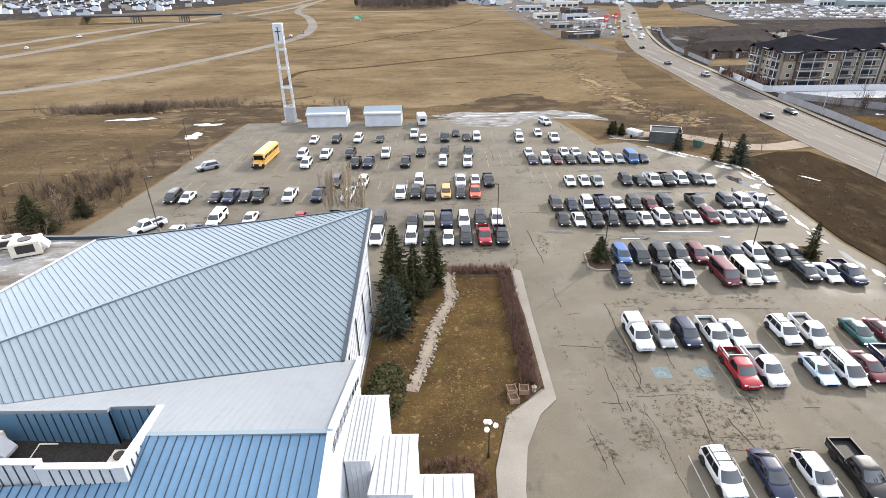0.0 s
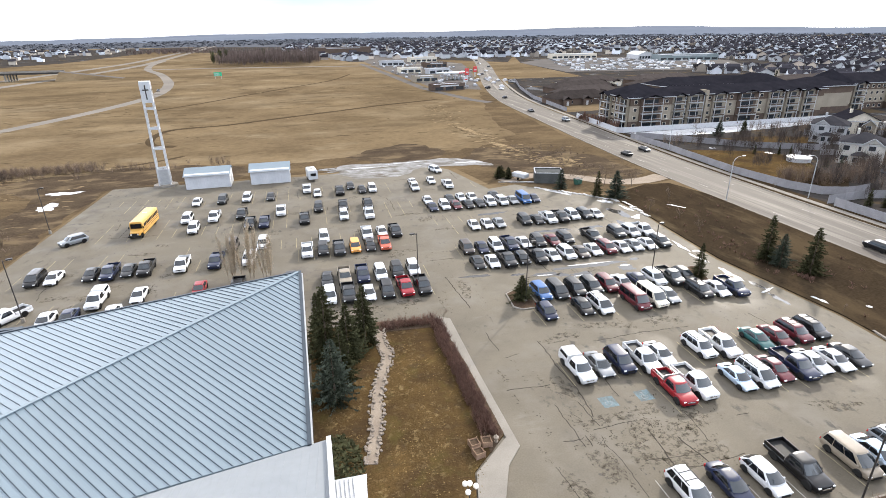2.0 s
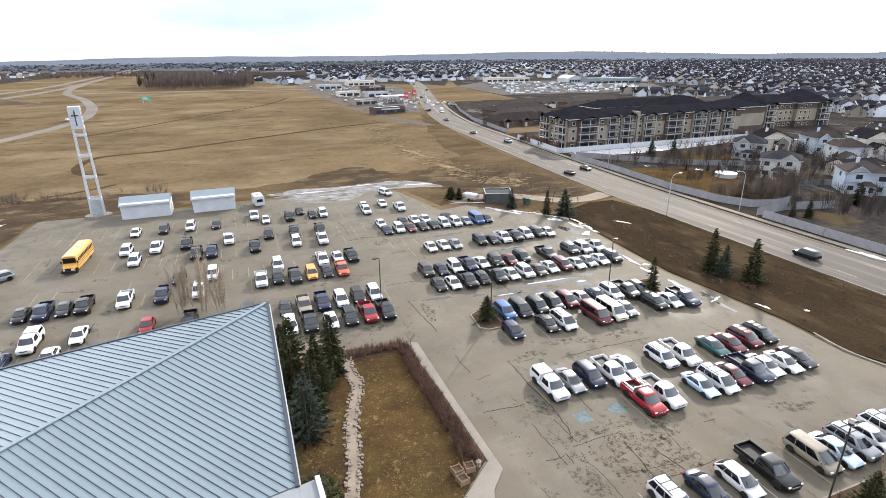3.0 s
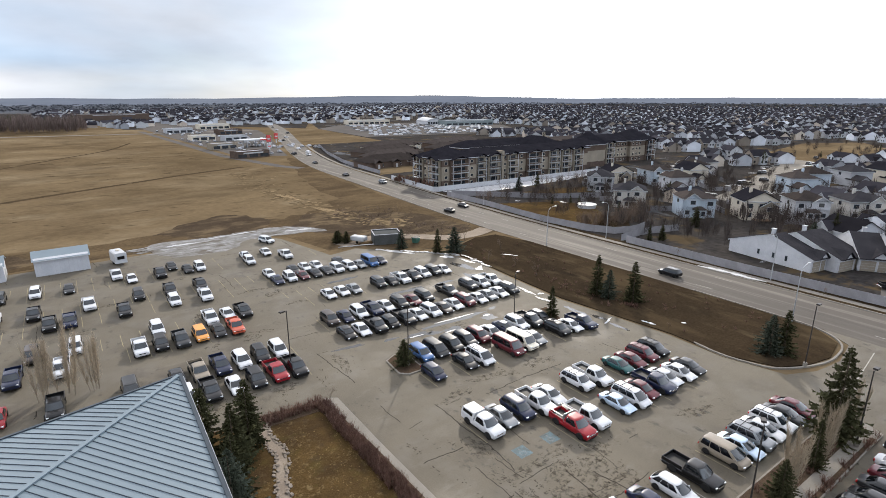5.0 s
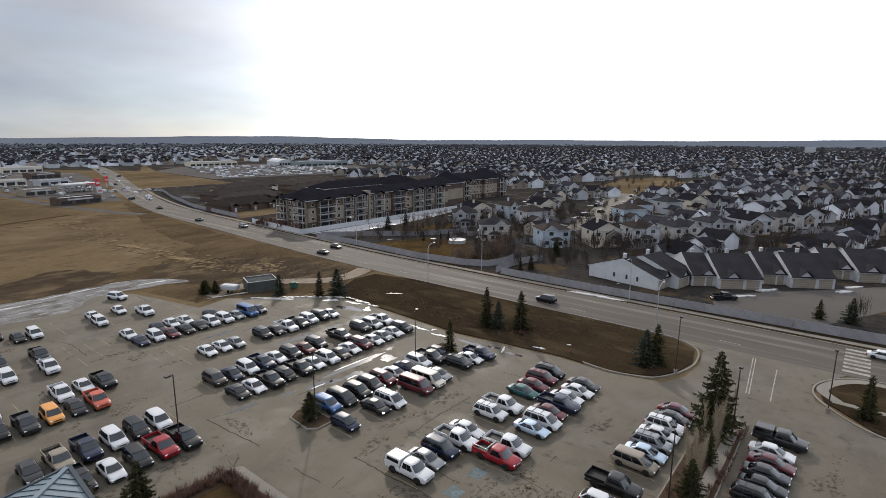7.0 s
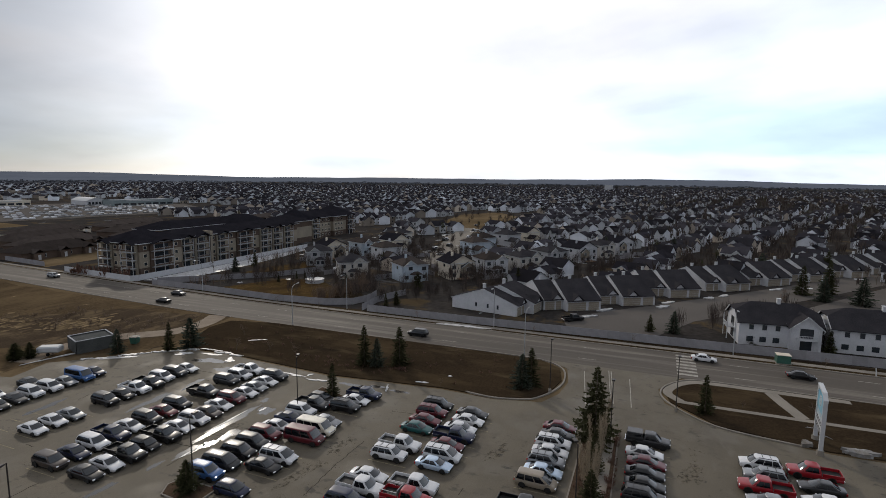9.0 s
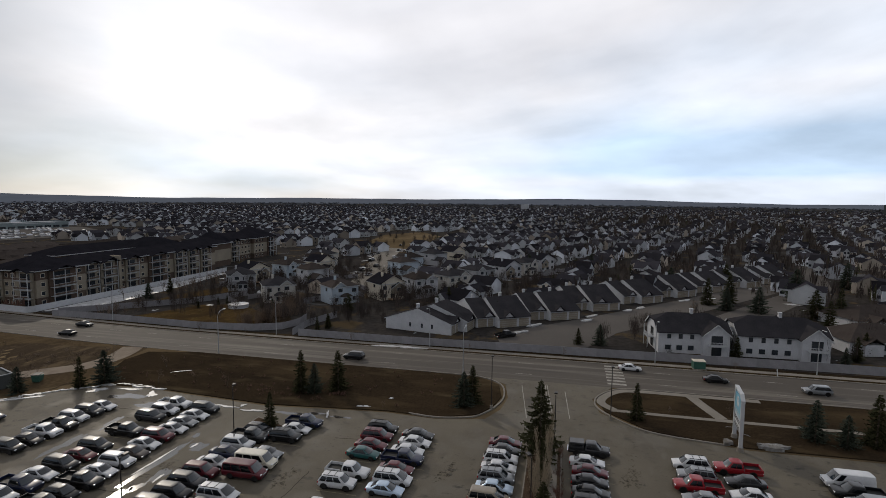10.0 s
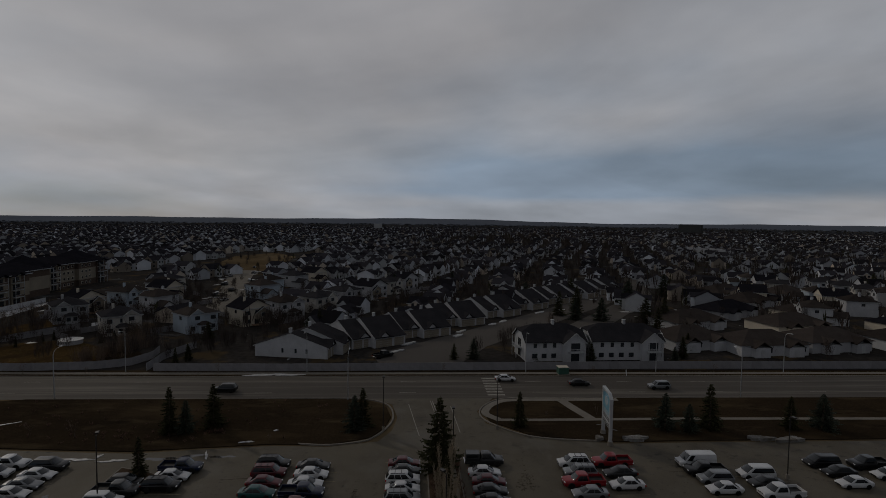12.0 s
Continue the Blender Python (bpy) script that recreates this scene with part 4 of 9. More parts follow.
def dirt_stains():
    """Ragged brown stains of grit and old oil; the material breaks their edges up."""
    m = mat("brown_grit_stain", (0.066, 0.054, 0.037), (0.046, 0.038, 0.027), 0.8, 6.0, 0.3, 0.95)
    nt, N, L, p = nodes_of(m)
    tc, n, k = N("ShaderNodeTexCoord"), N("ShaderNodeTexNoise"), N("ShaderNodeMapRange")
    n.inputs["Scale"].default_value, n.inputs["Detail"].default_value, n.inputs["Roughness"].default_value = 1.7, 7, 0.68
    k.inputs["From Min"].default_value, k.inputs["From Max"].default_value, k.inputs["To Max"].default_value = 0.48, 0.74, 0.45
    L(tc.outputs["Object"], n.inputs["Vector"])
    L(n.outputs[0], k.inputs["Value"])
    L(k.outputs[0], p.inputs["Alpha"])
    r = random.Random(71)
    spots = [(20.5, 40.6, 2.4, .8), (24.6, 41.0, 2.2, .7), (22.4, 38.2, 1.8, 1.3), (25.6, 36.8, 2.0, 1.6), (28.4, 38.6, 1.5, 1.9), (21.0, 35.4, 2.2, 1.3), (24.2, 33.9, 2.4, 1.0), (16.8, 35.0, 1.0, 2.4), (27.6, 34.4, 1.6, 1.2), (13.2, 33.5, .8, 2.2),
             (18.2, 46.2, 1.0, 2.6), (29.5, 57.2, 3.4, .9), (22.5, 56.0, 2.6, .9), (37.5, 56.6, 3.0, .8), (44.0, 36.4, 2.6, .9), (48.5, 12.5, 3.2, 1.1), (42.2, 11.0, 1.8, .8), (52.6, 2.0, 1.6, 2.2), (-2.0, 70.2, 3.4, .9), (5.5, 70.6, 2.4, .8), (14.5, 72.5, .9, 3.0)]
    spots += [(r.uniform(-48, 54), r.uniform(70, 128), r.uniform(.8, 2.6), r.uniform(.4, 1.2)) for _ in range(34)]
    for i, (x, y, a, b) in enumerate(spots):
        flat("dirt_stain", blob(x, y, a, b, r, 22, .45, r.gauss(0, .2)), .0065 + .0002 * i, m, "ragged brown grit stain on the asphalt", .004)


dirt_stains()


# ---- church ----
def plane_z(a, b, c):
    n = (Vector(b) - Vector(a)).cross(Vector(c) - Vector(a))
    return lambda x, y: a[2] - (n.x * (x - a[0]) + n.y * (y - a[1])) / n.z


def clip_line(p, d, poly):
    """Where the line p + t d lies inside the plan outline poly."""
    ts = []
    for i in range(len(poly)):
        (x0, y0), (x1, y1) = poly[i][:2], poly[(i + 1) % len(poly)][:2]
        ex, ey = x1 - x0, y1 - y0
        den = d[0] * ey - d[1] * ex
        if abs(den) < 1e-9:
            continue
        t = ((x0 - p[0]) * ey - (y0 - p[1]) * ex) / den
        u = ((x0 - p[0]) * d[1] - (y0 - p[1]) * d[0]) / den
        if 0 <= u < 1:
            ts.append(t)
    return (min(ts), max(ts)) if len(ts) > 1 else None


def roof_face(parent, name, plan, zf, material, seam_mat, direction, pitch, start, label, seam_h=0.05, thick=0.25, seam_w=0.022):
    """A sloped roof slab over the plan outline, with standing seams as pieces of their own."""
    g = Geo()
    top = [(x, y, zf(x, y)) for x, y in plan]
    g.loft([[(x, y, z - thick) for x, y, z in top], top])
    roof = part(name, g, material, parent, label)
    d = Vector(direction).normalized()
    nrm = Vector((-d.y, d.x))
    k = 0
    offs = [(Vector(p) - Vector(start)).dot(nrm) for p in plan]
    s = math.ceil(min(offs) / pitch) * pitch
    while s < max(offs):
        p = Vector(start) + nrm * s
        c = clip_line(p, d, plan)
        if c and c[1] - c[0] > 0.4:
            a, b = p + d * (c[0] + 0.02), p + d * (c[1] - 0.02)
            sg = Geo()
            w = nrm * seam_w
            ring = lambda q: [(q.x - w.x, q.y - w.y, zf(q.x, q.y)), (q.x + w.x, q.y + w.y, zf(q.x, q.y)), (q.x + w.x * 0.7, q.y + w.y * 0.7, zf(q.x, q.y) + seam_h), (q.x - w.x * 0.7, q.y - w.y * 0.7, zf(q.x, q.y) + seam_h)]
            part("seam", sg.loft([ring(a), ring(b)]), seam_mat, roof)
        s += pitch
    return roof


def bar(g, a, b, w, h, mi=0):
    """A square bar from a to b, centred, of width w and height h."""
    a, b = Vector(a), Vector(b)
    d = (b - a).normalized()
    side = d.cross(Vector((0, 0, 1)))
    side = (side.normalized() if side.length > 1e-4 else Vector((1, 0, 0))) * w / 2
    up = side.cross(d).normalized() * h / 2
    r = lambda c: [c - side - up, c + side - up, c + side + up, c - side + up]
    return g.loft([r(a), r(b)], mi)


def church():
    ch = thing("church", "church with pale blue standing-seam metal roofs and white walls", "church")
    P1, P3, H = (-8.5, 53.7, 14.0), (-8.3, 32.8, 10.1), (-34.4, 33.3, 12.0)
    P2 = (-38.7, 53.0, 11.0)
    zs, zn = plane_z(P1, P3, H), plane_z(P1, H, P2)
    HW = (-48.0, 22.6)
    rib = (0.70, -0.714)
    hip = (-8.5, 53.7)
    south = [(-8.5, 53.7), HW, (-34, 27.2), (-30.5, 27.98), (-17.55, 30.93), (-8.3, 32.92)]
    north = [(-8.5, 53.7), (-38.7, 53.0), (-41.2, 42.0), (-44.2, 29.0), HW]
    roof_face(ch, "roof_south", south, zs, ROOF_L, SEAM, rib, 0.5286, (hip[0] + 0.016, hip[1] + 0.016), "pale blue metal roof slope with standing seams")
    roof_face(ch, "roof_north", north, zn, ROOF_L, SEAM, rib, 0.5286, (hip[0] + 0.016, hip[1] + 0.016), "pale blue metal roof slope with standing seams")
    cap = Geo()
    bar(cap, (*hip, zs(*hip) + 0.05), (*HW, zs(*HW) + 0.05), 0.34, 0.10)
    part("ridge_cap", cap, ROOF_L, ch)
    # eave trims and gutters
    tr = Geo()
    bar(tr, (-8.36, 53.8, 13.95), (-8.16, 32.8, 10.05), 0.28, 0.36)
    part("gutter", tr, SEAM, ch, "dark blue-grey gutter")
    tr = Geo()
    bar(tr, (-8.17, 53.8, 13.6), (-7.97, 32.8, 9.66), 0.10, 0.45)
    part("fascia", tr, WHITE, ch, "white painted fascia")
    tr = Geo()
    bar(tr, (-8.3, 53.82, 13.95), (-38.8, 53.12, 10.95), 0.22, 0.3)
    part("gutter", tr, SEAM, ch, "dark blue-grey gutter")
    tr = Geo()
    bar(tr, (-38.8, 53.1, 10.95), (-44.3, 29.0, zn(-44.3, 29)), 0.25, 0.3)
    part("fascia", tr, WHITE, ch, "white painted fascia")
    # walls under the main roof
    plan = [(-8.9, 33), (-8.9, 53.2), (-38.4, 52.5), (-43.6, 29.3), (-46, 24)]
    g = Geo()
    tops = [min(zs(x, y), zn(x, y)) - 0.26 if y > 40 or x > -20 else 9.6 for x, y in plan]
    tops[0] = zs(-8.9, 33) - 0.27
    g.loft([[(x, y, -0.2) for x, y in plan], [(x, y, z) for (x, y), z in zip(plan, tops)]])
    part("wall", g, SIDING_W, ch, "white metal-clad wall")
    g = Geo()
    for k in range(26):
        y = 33.6 + k * 0.77
        g.box(-8.9, y, 0.1, -8.86, y + 0.05, zs(-8.9, y) - 0.4)
    part("wall_ribs", g, WHITE, ch)
    # tall narrow windows in the east wall
    for y in (37.5, 42.0, 46.5, 51.0):
        w = part("window", Geo().box(-8.9, y, 2.2, -8.82, y + 0.7, 7.6, bevel=0.015), WHITE, ch)
        part("pane", Geo().box(-8.83, y + 0.08, 2.28, -8.80, y + 0.62, 7.52), GLASS, w)
    # counter-slope south of the valley
    V1, V2, R = (-8.3, 32.9, 10.06), (-30.5, 27.98, 10.70), (-6.9, 22.6, 13.3)
    zm = plane_z(V1, V2, R)
    roof_face(ch, "roof_middle", [(-6.85, 33.2), (-30.5, 28.0), (-34, 27.3), (-34, 27.1), (-29.5, 26.86), (-22.4, 26.42), (-22.45, 26.87), (-19.07, 26.74), (-17.72, 22.9), (-6.8, 22.45)], zm, MEMBRANE, MEMBRANE, (0.04, 1.0), 0.55, (-6.8, 22.45),
              "white metal roof slope with low seams", 0.012)
    g = Geo()
    g.loft([[(-34.02, 27.3, 9.7), (-48, 27.3, 9.7), (-48, 26.9, 9.7), (-34.02, 26.9, 9.7)], [(-34.02, 27.3, 10.9), (-48, 27.3, 10.9), (-48, 26.9, 10.9), (-34.02, 26.9, 10.9)]])
    part("roof_gutter_shelf", g, MEMBRANE, ch)
    # blue slope falling south from the ridge
    zb = lambda x, y: 13.35 + (x + 6.8) * 0.06 - (22.45 - y) * 0.36
    roof_face(ch, "roof_blue", [(-6.8, 22.4), (-17.72, 22.9), (-17.72, 20.5), (-46, 20.5), (-46, 4), (-6.8, 4)], zb, ROOF_B, SEAM, (0.04, 1.0), 0.56, (-6.8, 22.4),
              "blue metal roof slope with standing seams", 0.06, seam_w=0.025)
    g = Geo()
    bar(g, (-6.7, 22.45, 13.46), (-17.7, 22.98, 12.82), 0.3, 0.12)
    part("ridge_cap", g, ROOF_L, ch)
    # east gable wall and its white trims
    g = Geo()
    pts = [(33.0, -0.2), (33.0, zm(-6.9, 33) - 0.3), (22.45, zm(-6.9, 22.45) - 0.32), (4, zb(-6.9, 4) - 0.3), (4, -0.2)]
    g.loft([[(-7.3, y, z) for y, z in pts], [(-7.05, y, z) for y, z in pts]])
    part("wall", g, SIDING_W, ch, "white metal-clad gable wall")
    for a, b in (((-6.85, 33.1, zm(-6.85, 33.1)), (-6.75, 22.45, zm(-6.75, 22.45))), ((-6.75, 22.45, zb(-6.75, 22.45)), (-6.75, 4, zb(-6.75, 4)))):
        g = Geo()
        bar(g, a, b, 0.32, 0.55)
        part("fascia", g, WHITE, ch, "white painted fascia")
    for k in range(9):
        y = 32.0 - k * 1.05
        w = part("window", Geo().box(-7.06, y - 0.36, 8.6 + k * 0.28, -6.98, y + 0.36, 9.25 + k * 0.34, bevel=0.01), WHITE, ch)
        part("pane", Geo().box(-6.99, y - 0.28, 8.7 + k * 0.28, -6.96, y + 0.28, 9.15 + k * 0.34), GLASS, w)
    # sunken plant deck
    part("deck_floor", Geo().box(-48, 20.5, 8.2, -18.2, 27.0, 8.4), DECK, ch, "dark flat plant deck")
    back = [(-48, 27.1), (-29.5, 26.86), (-22.4, 26.42), (-22.45, 26.87), (-19.07, 26.74)]
    for (xa, ya), (xb, yb) in zip(back, back[1:]):
        ta, tb = (zm(x, y) - 0.27 if x > -34 else 10.6 for x, y in ((xa, ya), (xb, yb)))
        g = Geo()
        g.loft([[(xa, ya, 8.3), (xb, yb, 8.3), (xb, yb + 0.2, 8.3), (xa, ya + 0.2, 8.3)], [(xa, ya, ta), (xb, yb, tb), (xb, yb + 0.2, tb), (xa, ya + 0.2, ta)]])
        wl = part("deck_wall", g, ROOF_B, ch, "blue ribbed metal wall of the plant deck")
        for k in range(1, int((xb - xa) / 0.62)):
            f = k * 0.62 / (xb - xa)
            x, y = xa + (xb - xa) * f, ya + (yb - ya) * f
            if x > -36:
                part("seam", Geo().box(x - 0.025, y - 0.05, 8.4, x + 0.025, y + 0.02, ta + (tb - ta) * f), SEAM, wl)
    # sloped end wall: white cap over ribbed pale cladding
    rim = [((-19.2, 26.74), (-18.75, 26.74), 11.5), ((-18.25, 22.9), (-17.75, 22.9), 12.72), ((-18.1, 20.4), (-17.62, 20.4), 13.0)]
    g = Geo()
    g.loft([[(*a, 8.3), (*b, 8.3), (*b, z), (*a, z)] for a, b, z in rim])
    wl = part("deck_wall", g, WHITE, ch, "pale ribbed end wall of the plant deck")
    g = Geo()
    g.loft([[(a[0] - 0.03, a[1], z), (b[0] + 0.04, b[1], z), (b[0] + 0.04, b[1], z + 0.1), (a[0] - 0.03, a[1], z + 0.1)] for a, b, z in rim])
    part("deck_cap", g, WHITE, ch, "white metal parapet cap")
    for k in range(12):
        f = (k + 0.5) / 12
        (a, b, z0), (c, d, z1) = (rim[0], rim[1]) if f < 0.6 else (rim[1], rim[2])
        u = f / 0.6 if f < 0.6 else (f - 0.6) / 0.4
        x, y, z = b[0] + (d[0] - b[0]) * u, b[1] + (d[1] - b[1]) * u, z0 + (z1 - z0) * u
        part("seam", Geo().box(x - 0.03, y - 0.03, z - 1.3, x + 0.05, y + 0.03, z), SEAM, wl)
    # low parapet along the front, stepped back once
    for x0, x1, dy, zt in ((-48, -22.5, 0.32, 13.0), (-22.5, -18.1, 0.0, 13.0)):
        wl = part("parapet", Geo().box(x0, 20.4 + dy, 8.3, x1, 20.72 + dy, zt), WHITE, ch, "pale blue ribbed parapet with a white cap")
        part("deck_cap", Geo().box(x0, 20.34 + dy, zt, x1, 20.78 + dy, zt + 0.1), WHITE, wl, "white metal parapet cap")
        n = int((x1 - max(x0, -34)) / 0.55)
        for k in range(n):
            x = x1 - 0.3 - k * 0.55
            part("seam", Geo().box(x - 0.025, 20.35 + dy, 11.0, x + 0.025, 20.41 + dy, zt), SEAM, wl)
    g = Geo()
    g.tube((-27.6, 24.2, 8.5), (-26.6, 25.2, 9.8), 0.04, n=6)
    g.tube((-26.6, 25.2, 9.8), (-25.4, 25.2, 9.8), 0.04, n=6)
    part("deck_pipe", g, CREAM, ch, "bent cream vent pipe")
    # flat-roofed wing on the far side
    part("wing_wall", Geo().box(-66, 44, -0.2, -40.5, 66.2, 4.9), SIDING_W, ch, "low white flat-roofed wing")
    part("wing_roof", Geo().box(-65.7, 44.3, 4.9, -40.2, 65.9, 5.02), ICE, ch, "grey gravel flat roof")
    for a in ((-66.1, 65.8, -40.3, 66.3), (-66.1, 44, -65.7, 65.8)):
        part("parapet", Geo().box(a[0], a[1], 4.9, a[2], a[3], 5.5), SEAM, ch, "blue-grey parapet")
    # stepped white entrance blocks on the east side
    for pts, z in (([(-6.95, 25.1), (-5.25, 25.1), (-4.6, 31.15), (-6.95, 31.15)], 8.0), ([(-5.2, 23.3), (-2.4, 23.3), (-2.3, 28.2), (-4.9, 28.2)], 7.0), ([(-2.4, 17), (1.5, 17), (1.5, 25.5), (-2.35, 25.5)], 6.0)):
        g = Geo()
        g.prism(pts, -0.2, z)
        b = part("entrance_block", g, SIDING_W, ch, "white metal-clad stepped block")
        c = Geo()
        cx, cy = sum(p[0] for p in pts) / 4, sum(p[1] for p in pts) / 4
        c.prism([(cx + (x - cx) * 1.05, cy + (y - cy) * 1.03) for x, y in pts], z, z + 0.14)
        part("block_cap", c, WHITE, b)
        x0, x1, y0 = pts[0][0], pts[1][0], pts[0][1]
        for k in range(1, 5):
            x = x0 + (x1 - x0) * k / 5
            part("seam", Geo().box(x - 0.02, y0 - 0.04, 0, x + 0.02, y0, z), WHITE, b)
        for k in range(1, 6):
            x = x0 + (x1 - x0) * k / 6
            part("seam", Geo().box(x - 0.015, y0, z + 0.14, x + 0.015, pts[2][1] - 0.1, z + 0.18), MEMBRANE, b)
    return ch


church()
# rooftop machines
def hvac(x, y, z, w, d, h, turn, label):
    t = thing("rooftop_unit", label, "air conditioner", "rooftop units", pose(x, y, z, rz=turn))
    part("housing", Geo().box(-w / 2, -d / 2, 0.15, w / 2, d / 2, h, bevel=0.06), CREAM, t)
    part("base_rail", Geo().box(-w / 2 + 0.1, -d / 2 + 0.1, 0, w / 2 - 0.1, d / 2 - 0.1, 0.15), DARKBOX, t)
    part("hood", Geo().loft([[(w / 2, -d * 0.35, h * 0.45), (w / 2, d * 0.35, h * 0.45), (w / 2, d * 0.35, h * 0.9), (w / 2, -d * 0.35, h * 0.9)],
                             [(w / 2 + 0.7, -d * 0.35, h * 0.3), (w / 2 + 0.7, d * 0.35, h * 0.3), (w / 2 + 0.7, d * 0.35, h * 0.42), (w / 2 + 0.7, -d * 0.35, h * 0.42)]]), WHITE, t)
    part("grille", Geo().box(-w * 0.3, -d / 2 - 0.03, h * 0.3, w * 0.3, -d / 2, h * 0.85), DARKBOX, t)
    part("fan_ring", Geo().tube((0, 0, h), (0, 0, h + 0.12), min(w, d) * 0.3, n=14), DARKBOX, t)


hvac(-54.5, 62.0, 5.02, 3.4, 2.6, 2.0, 25, "large cream rooftop air handler on the flat wing roof")
hvac(-58.5, 64.0, 5.02, 2.6, 2.0, 1.4, 20, "cream rooftop unit on the flat wing roof")
hvac(-30.3, 25.2, 8.4, 1.8, 1.6, 1.9, 0, "cream air conditioner on the sunken plant deck")
hvac(-21.2, 24.6, 8.4, 1.3, 1.2, 0.9, 0, "small grey condenser on the sunken plant deck")

# ---- garden beside the church ----
flat("lawn_bed", [(-8.6, 33), (-8.6, 66), (8.2, 64.6), (9.0, 53.5), (9.3, 41), (5.2, 37.2), (3.7, 31.2), (3.3, 18), (1.7, 18), (1.7, 25.8), (-2.2, 28.5), (-4.5, 33)], 0.12, LAWN, "yellowed brown lawn with dead leaves", 0.3)
flat("shrub_bed", [(6.9, 64.4), (8.3, 64.5), (9.1, 53.5), (9.35, 41.2), (7.3, 39.0), (7.6, 53)], 0.15, MULCH, "bare soil bed under the shrubs", 0.1)
flat("shrub_bed", [(-1.0, 66.0), (7.0, 65.0), (7.0, 62.6), (0.6, 63.0)], 0.154, MULCH, "bare soil bed under the shrubs", 0.1)
flat("footpath_garden", [(8.45, 65.2), (10.0, 64.2), (10.0, 52), (10.25, 39.2), (8.4, 37.2), (6.7, 33.4), (5.95, 29), (5.7, 18), (3.35, 18), (3.75, 31), (5.3, 37), (9.35, 40.6), (9.05, 53), (8.35, 64)], 0.14, CONCRETE,
     "pale concrete walk curving round the garden", 0.3)


def stone_mesh(seed):
    r = random.Random(seed)
    g = Geo()
    n = 7
    rings = []
    for z, k in ((0.0, 0.8), (0.35, 1.0), (0.75, 0.75)):
        rings.append([(math.cos(6.283 * i / n) * k * r.uniform(0.8, 1.15), math.sin(6.283 * i / n) * k * r.uniform(0.7, 1.1), z * r.uniform(0.85, 1.1)) for i in range(n)])
    g.loft(rings)
    return g.mesh("stone", STONE)


def dry_creek():
    t = thing("dry_creek", "dry ornamental creek bed edged with pale rounded stones", "rock garden", "")
    line = smooth_line([(0.3, 64.0), (0.0, 60.5), (0.4, 57.6), (-1.0, 53.0), (-2.0, 49.0), (-2.6, 45.0), (-3.6, 40.4)], 8)
    part("gravel_bed", ribbon(line, 1.1, 0.15, 0.08), GRAVEL, t, "pale gravel channel")
    shapes = [stone_mesh(s) for s in range(6)]
    r = random.Random(3)
    for i in range(len(line) - 1):
        a, b = Vector(line[i]), Vector(line[i + 1])
        s = Vector((-(b - a).y, (b - a).x)).normalized()
        for side in (-1, 1):
            for k in range(2):
                p = a.lerp(b, (k + r.random()) / 2) + s * side * (0.5 + r.uniform(-0.2, 0.35))
                q = r.uniform(0.10, 0.24)
                part("stone", r.choice(shapes), STONE, t, m=pose(p.x, p.y, 0.11, r.uniform(-12, 12), r.uniform(-12, 12), r.uniform(0, 360)) @ Matrix.Diagonal((q * 1.2, q, q, 1)))


dry_creek()


def planter(x, y, turn):
    t = thing("planter_box", "weathered square wooden planter with bare soil", "planter", "wooden planters", pose(x, y, 0.12, rz=turn))
    for a in range(4):
        part("board", Geo().box(-0.45, -0.45, 0.0, 0.45, -0.39, 0.62, bevel=0.01), WOODBOX, t, m=pose(0, 0, 0, rz=90 * a))
    for sx, sy in ((-1, -1), (1, -1), (1, 1), (-1, 1)):
        part("corner_post", Geo().box(sx * 0.43 - 0.05, sy * 0.43 - 0.05, 0, sx * 0.43 + 0.05, sy * 0.43 + 0.05, 0.68), WOODBOX, t)
    part("soil", Geo().box(-0.4, -0.4, 0.05, 0.4, 0.4, 0.5), MULCH, t)


for px, py, pt in ((6.05, 40.2, 8), (7.25, 40.2, -4), (6.1, 39.0, 12)):
    planter(px, py, pt)
g = Geo()
for z0, z1, r0, r1 in ((0, 0.12, 0.2, 0.2), (0.12, 0.45, 0.09, 0.16), (0.45, 0.6, 0.24, 0.26), (0.6, 0.82, 0.12, 0.05)):
    g.tube((8.25, 40.3, 0.12 + z0), (8.25, 40.3, 0.12 + z1), r0, r1, 10)
tagged(part("garden_urn", g, STONE, None), "pale stone garden urn beside the planters", "ornament")


def globe_lamp(x, y):
    t = thing("globe_lamp", "black post lamp with four frosted white globes", "street lamp", "", pose(x, y, 0.12))
    part("post", Geo().tube((0, 0, 0), (0, 0, 3.5), 0.07, 0.045, 8), DARKBOX, t)
    part("base", Geo().tube((0, 0, 0), (0, 0, 0.5), 0.16, 0.10, 8), DARKBOX, t)
    bm = bmesh.new()
    bmesh.ops.create_uvsphere(bm, u_segments=12, v_segments=8, radius=0.23)
    me = bpy.data.meshes.new("globe")
    bm.to_mesh(me)
    bm.free()
    me.materials.append(GLOBE)
    me.polygons.foreach_set("use_smooth", [True] * len(me.polygons))
    for k, (gx, gy, gz) in enumerate(((0, 0, 3.95), (0.5, 0, 3.55), (-0.25, 0.43, 3.55), (-0.25, -0.43, 3.55))):
        if k:
            part("arm", Geo().tube((0, 0, 3.1), (gx, gy, gz - 0.2), 0.03, 0.025, 6), DARKBOX, t)
        part("globe", me, GLOBE, t, m=pose(gx, gy, gz))


globe_lamp(3.25, 32.4)


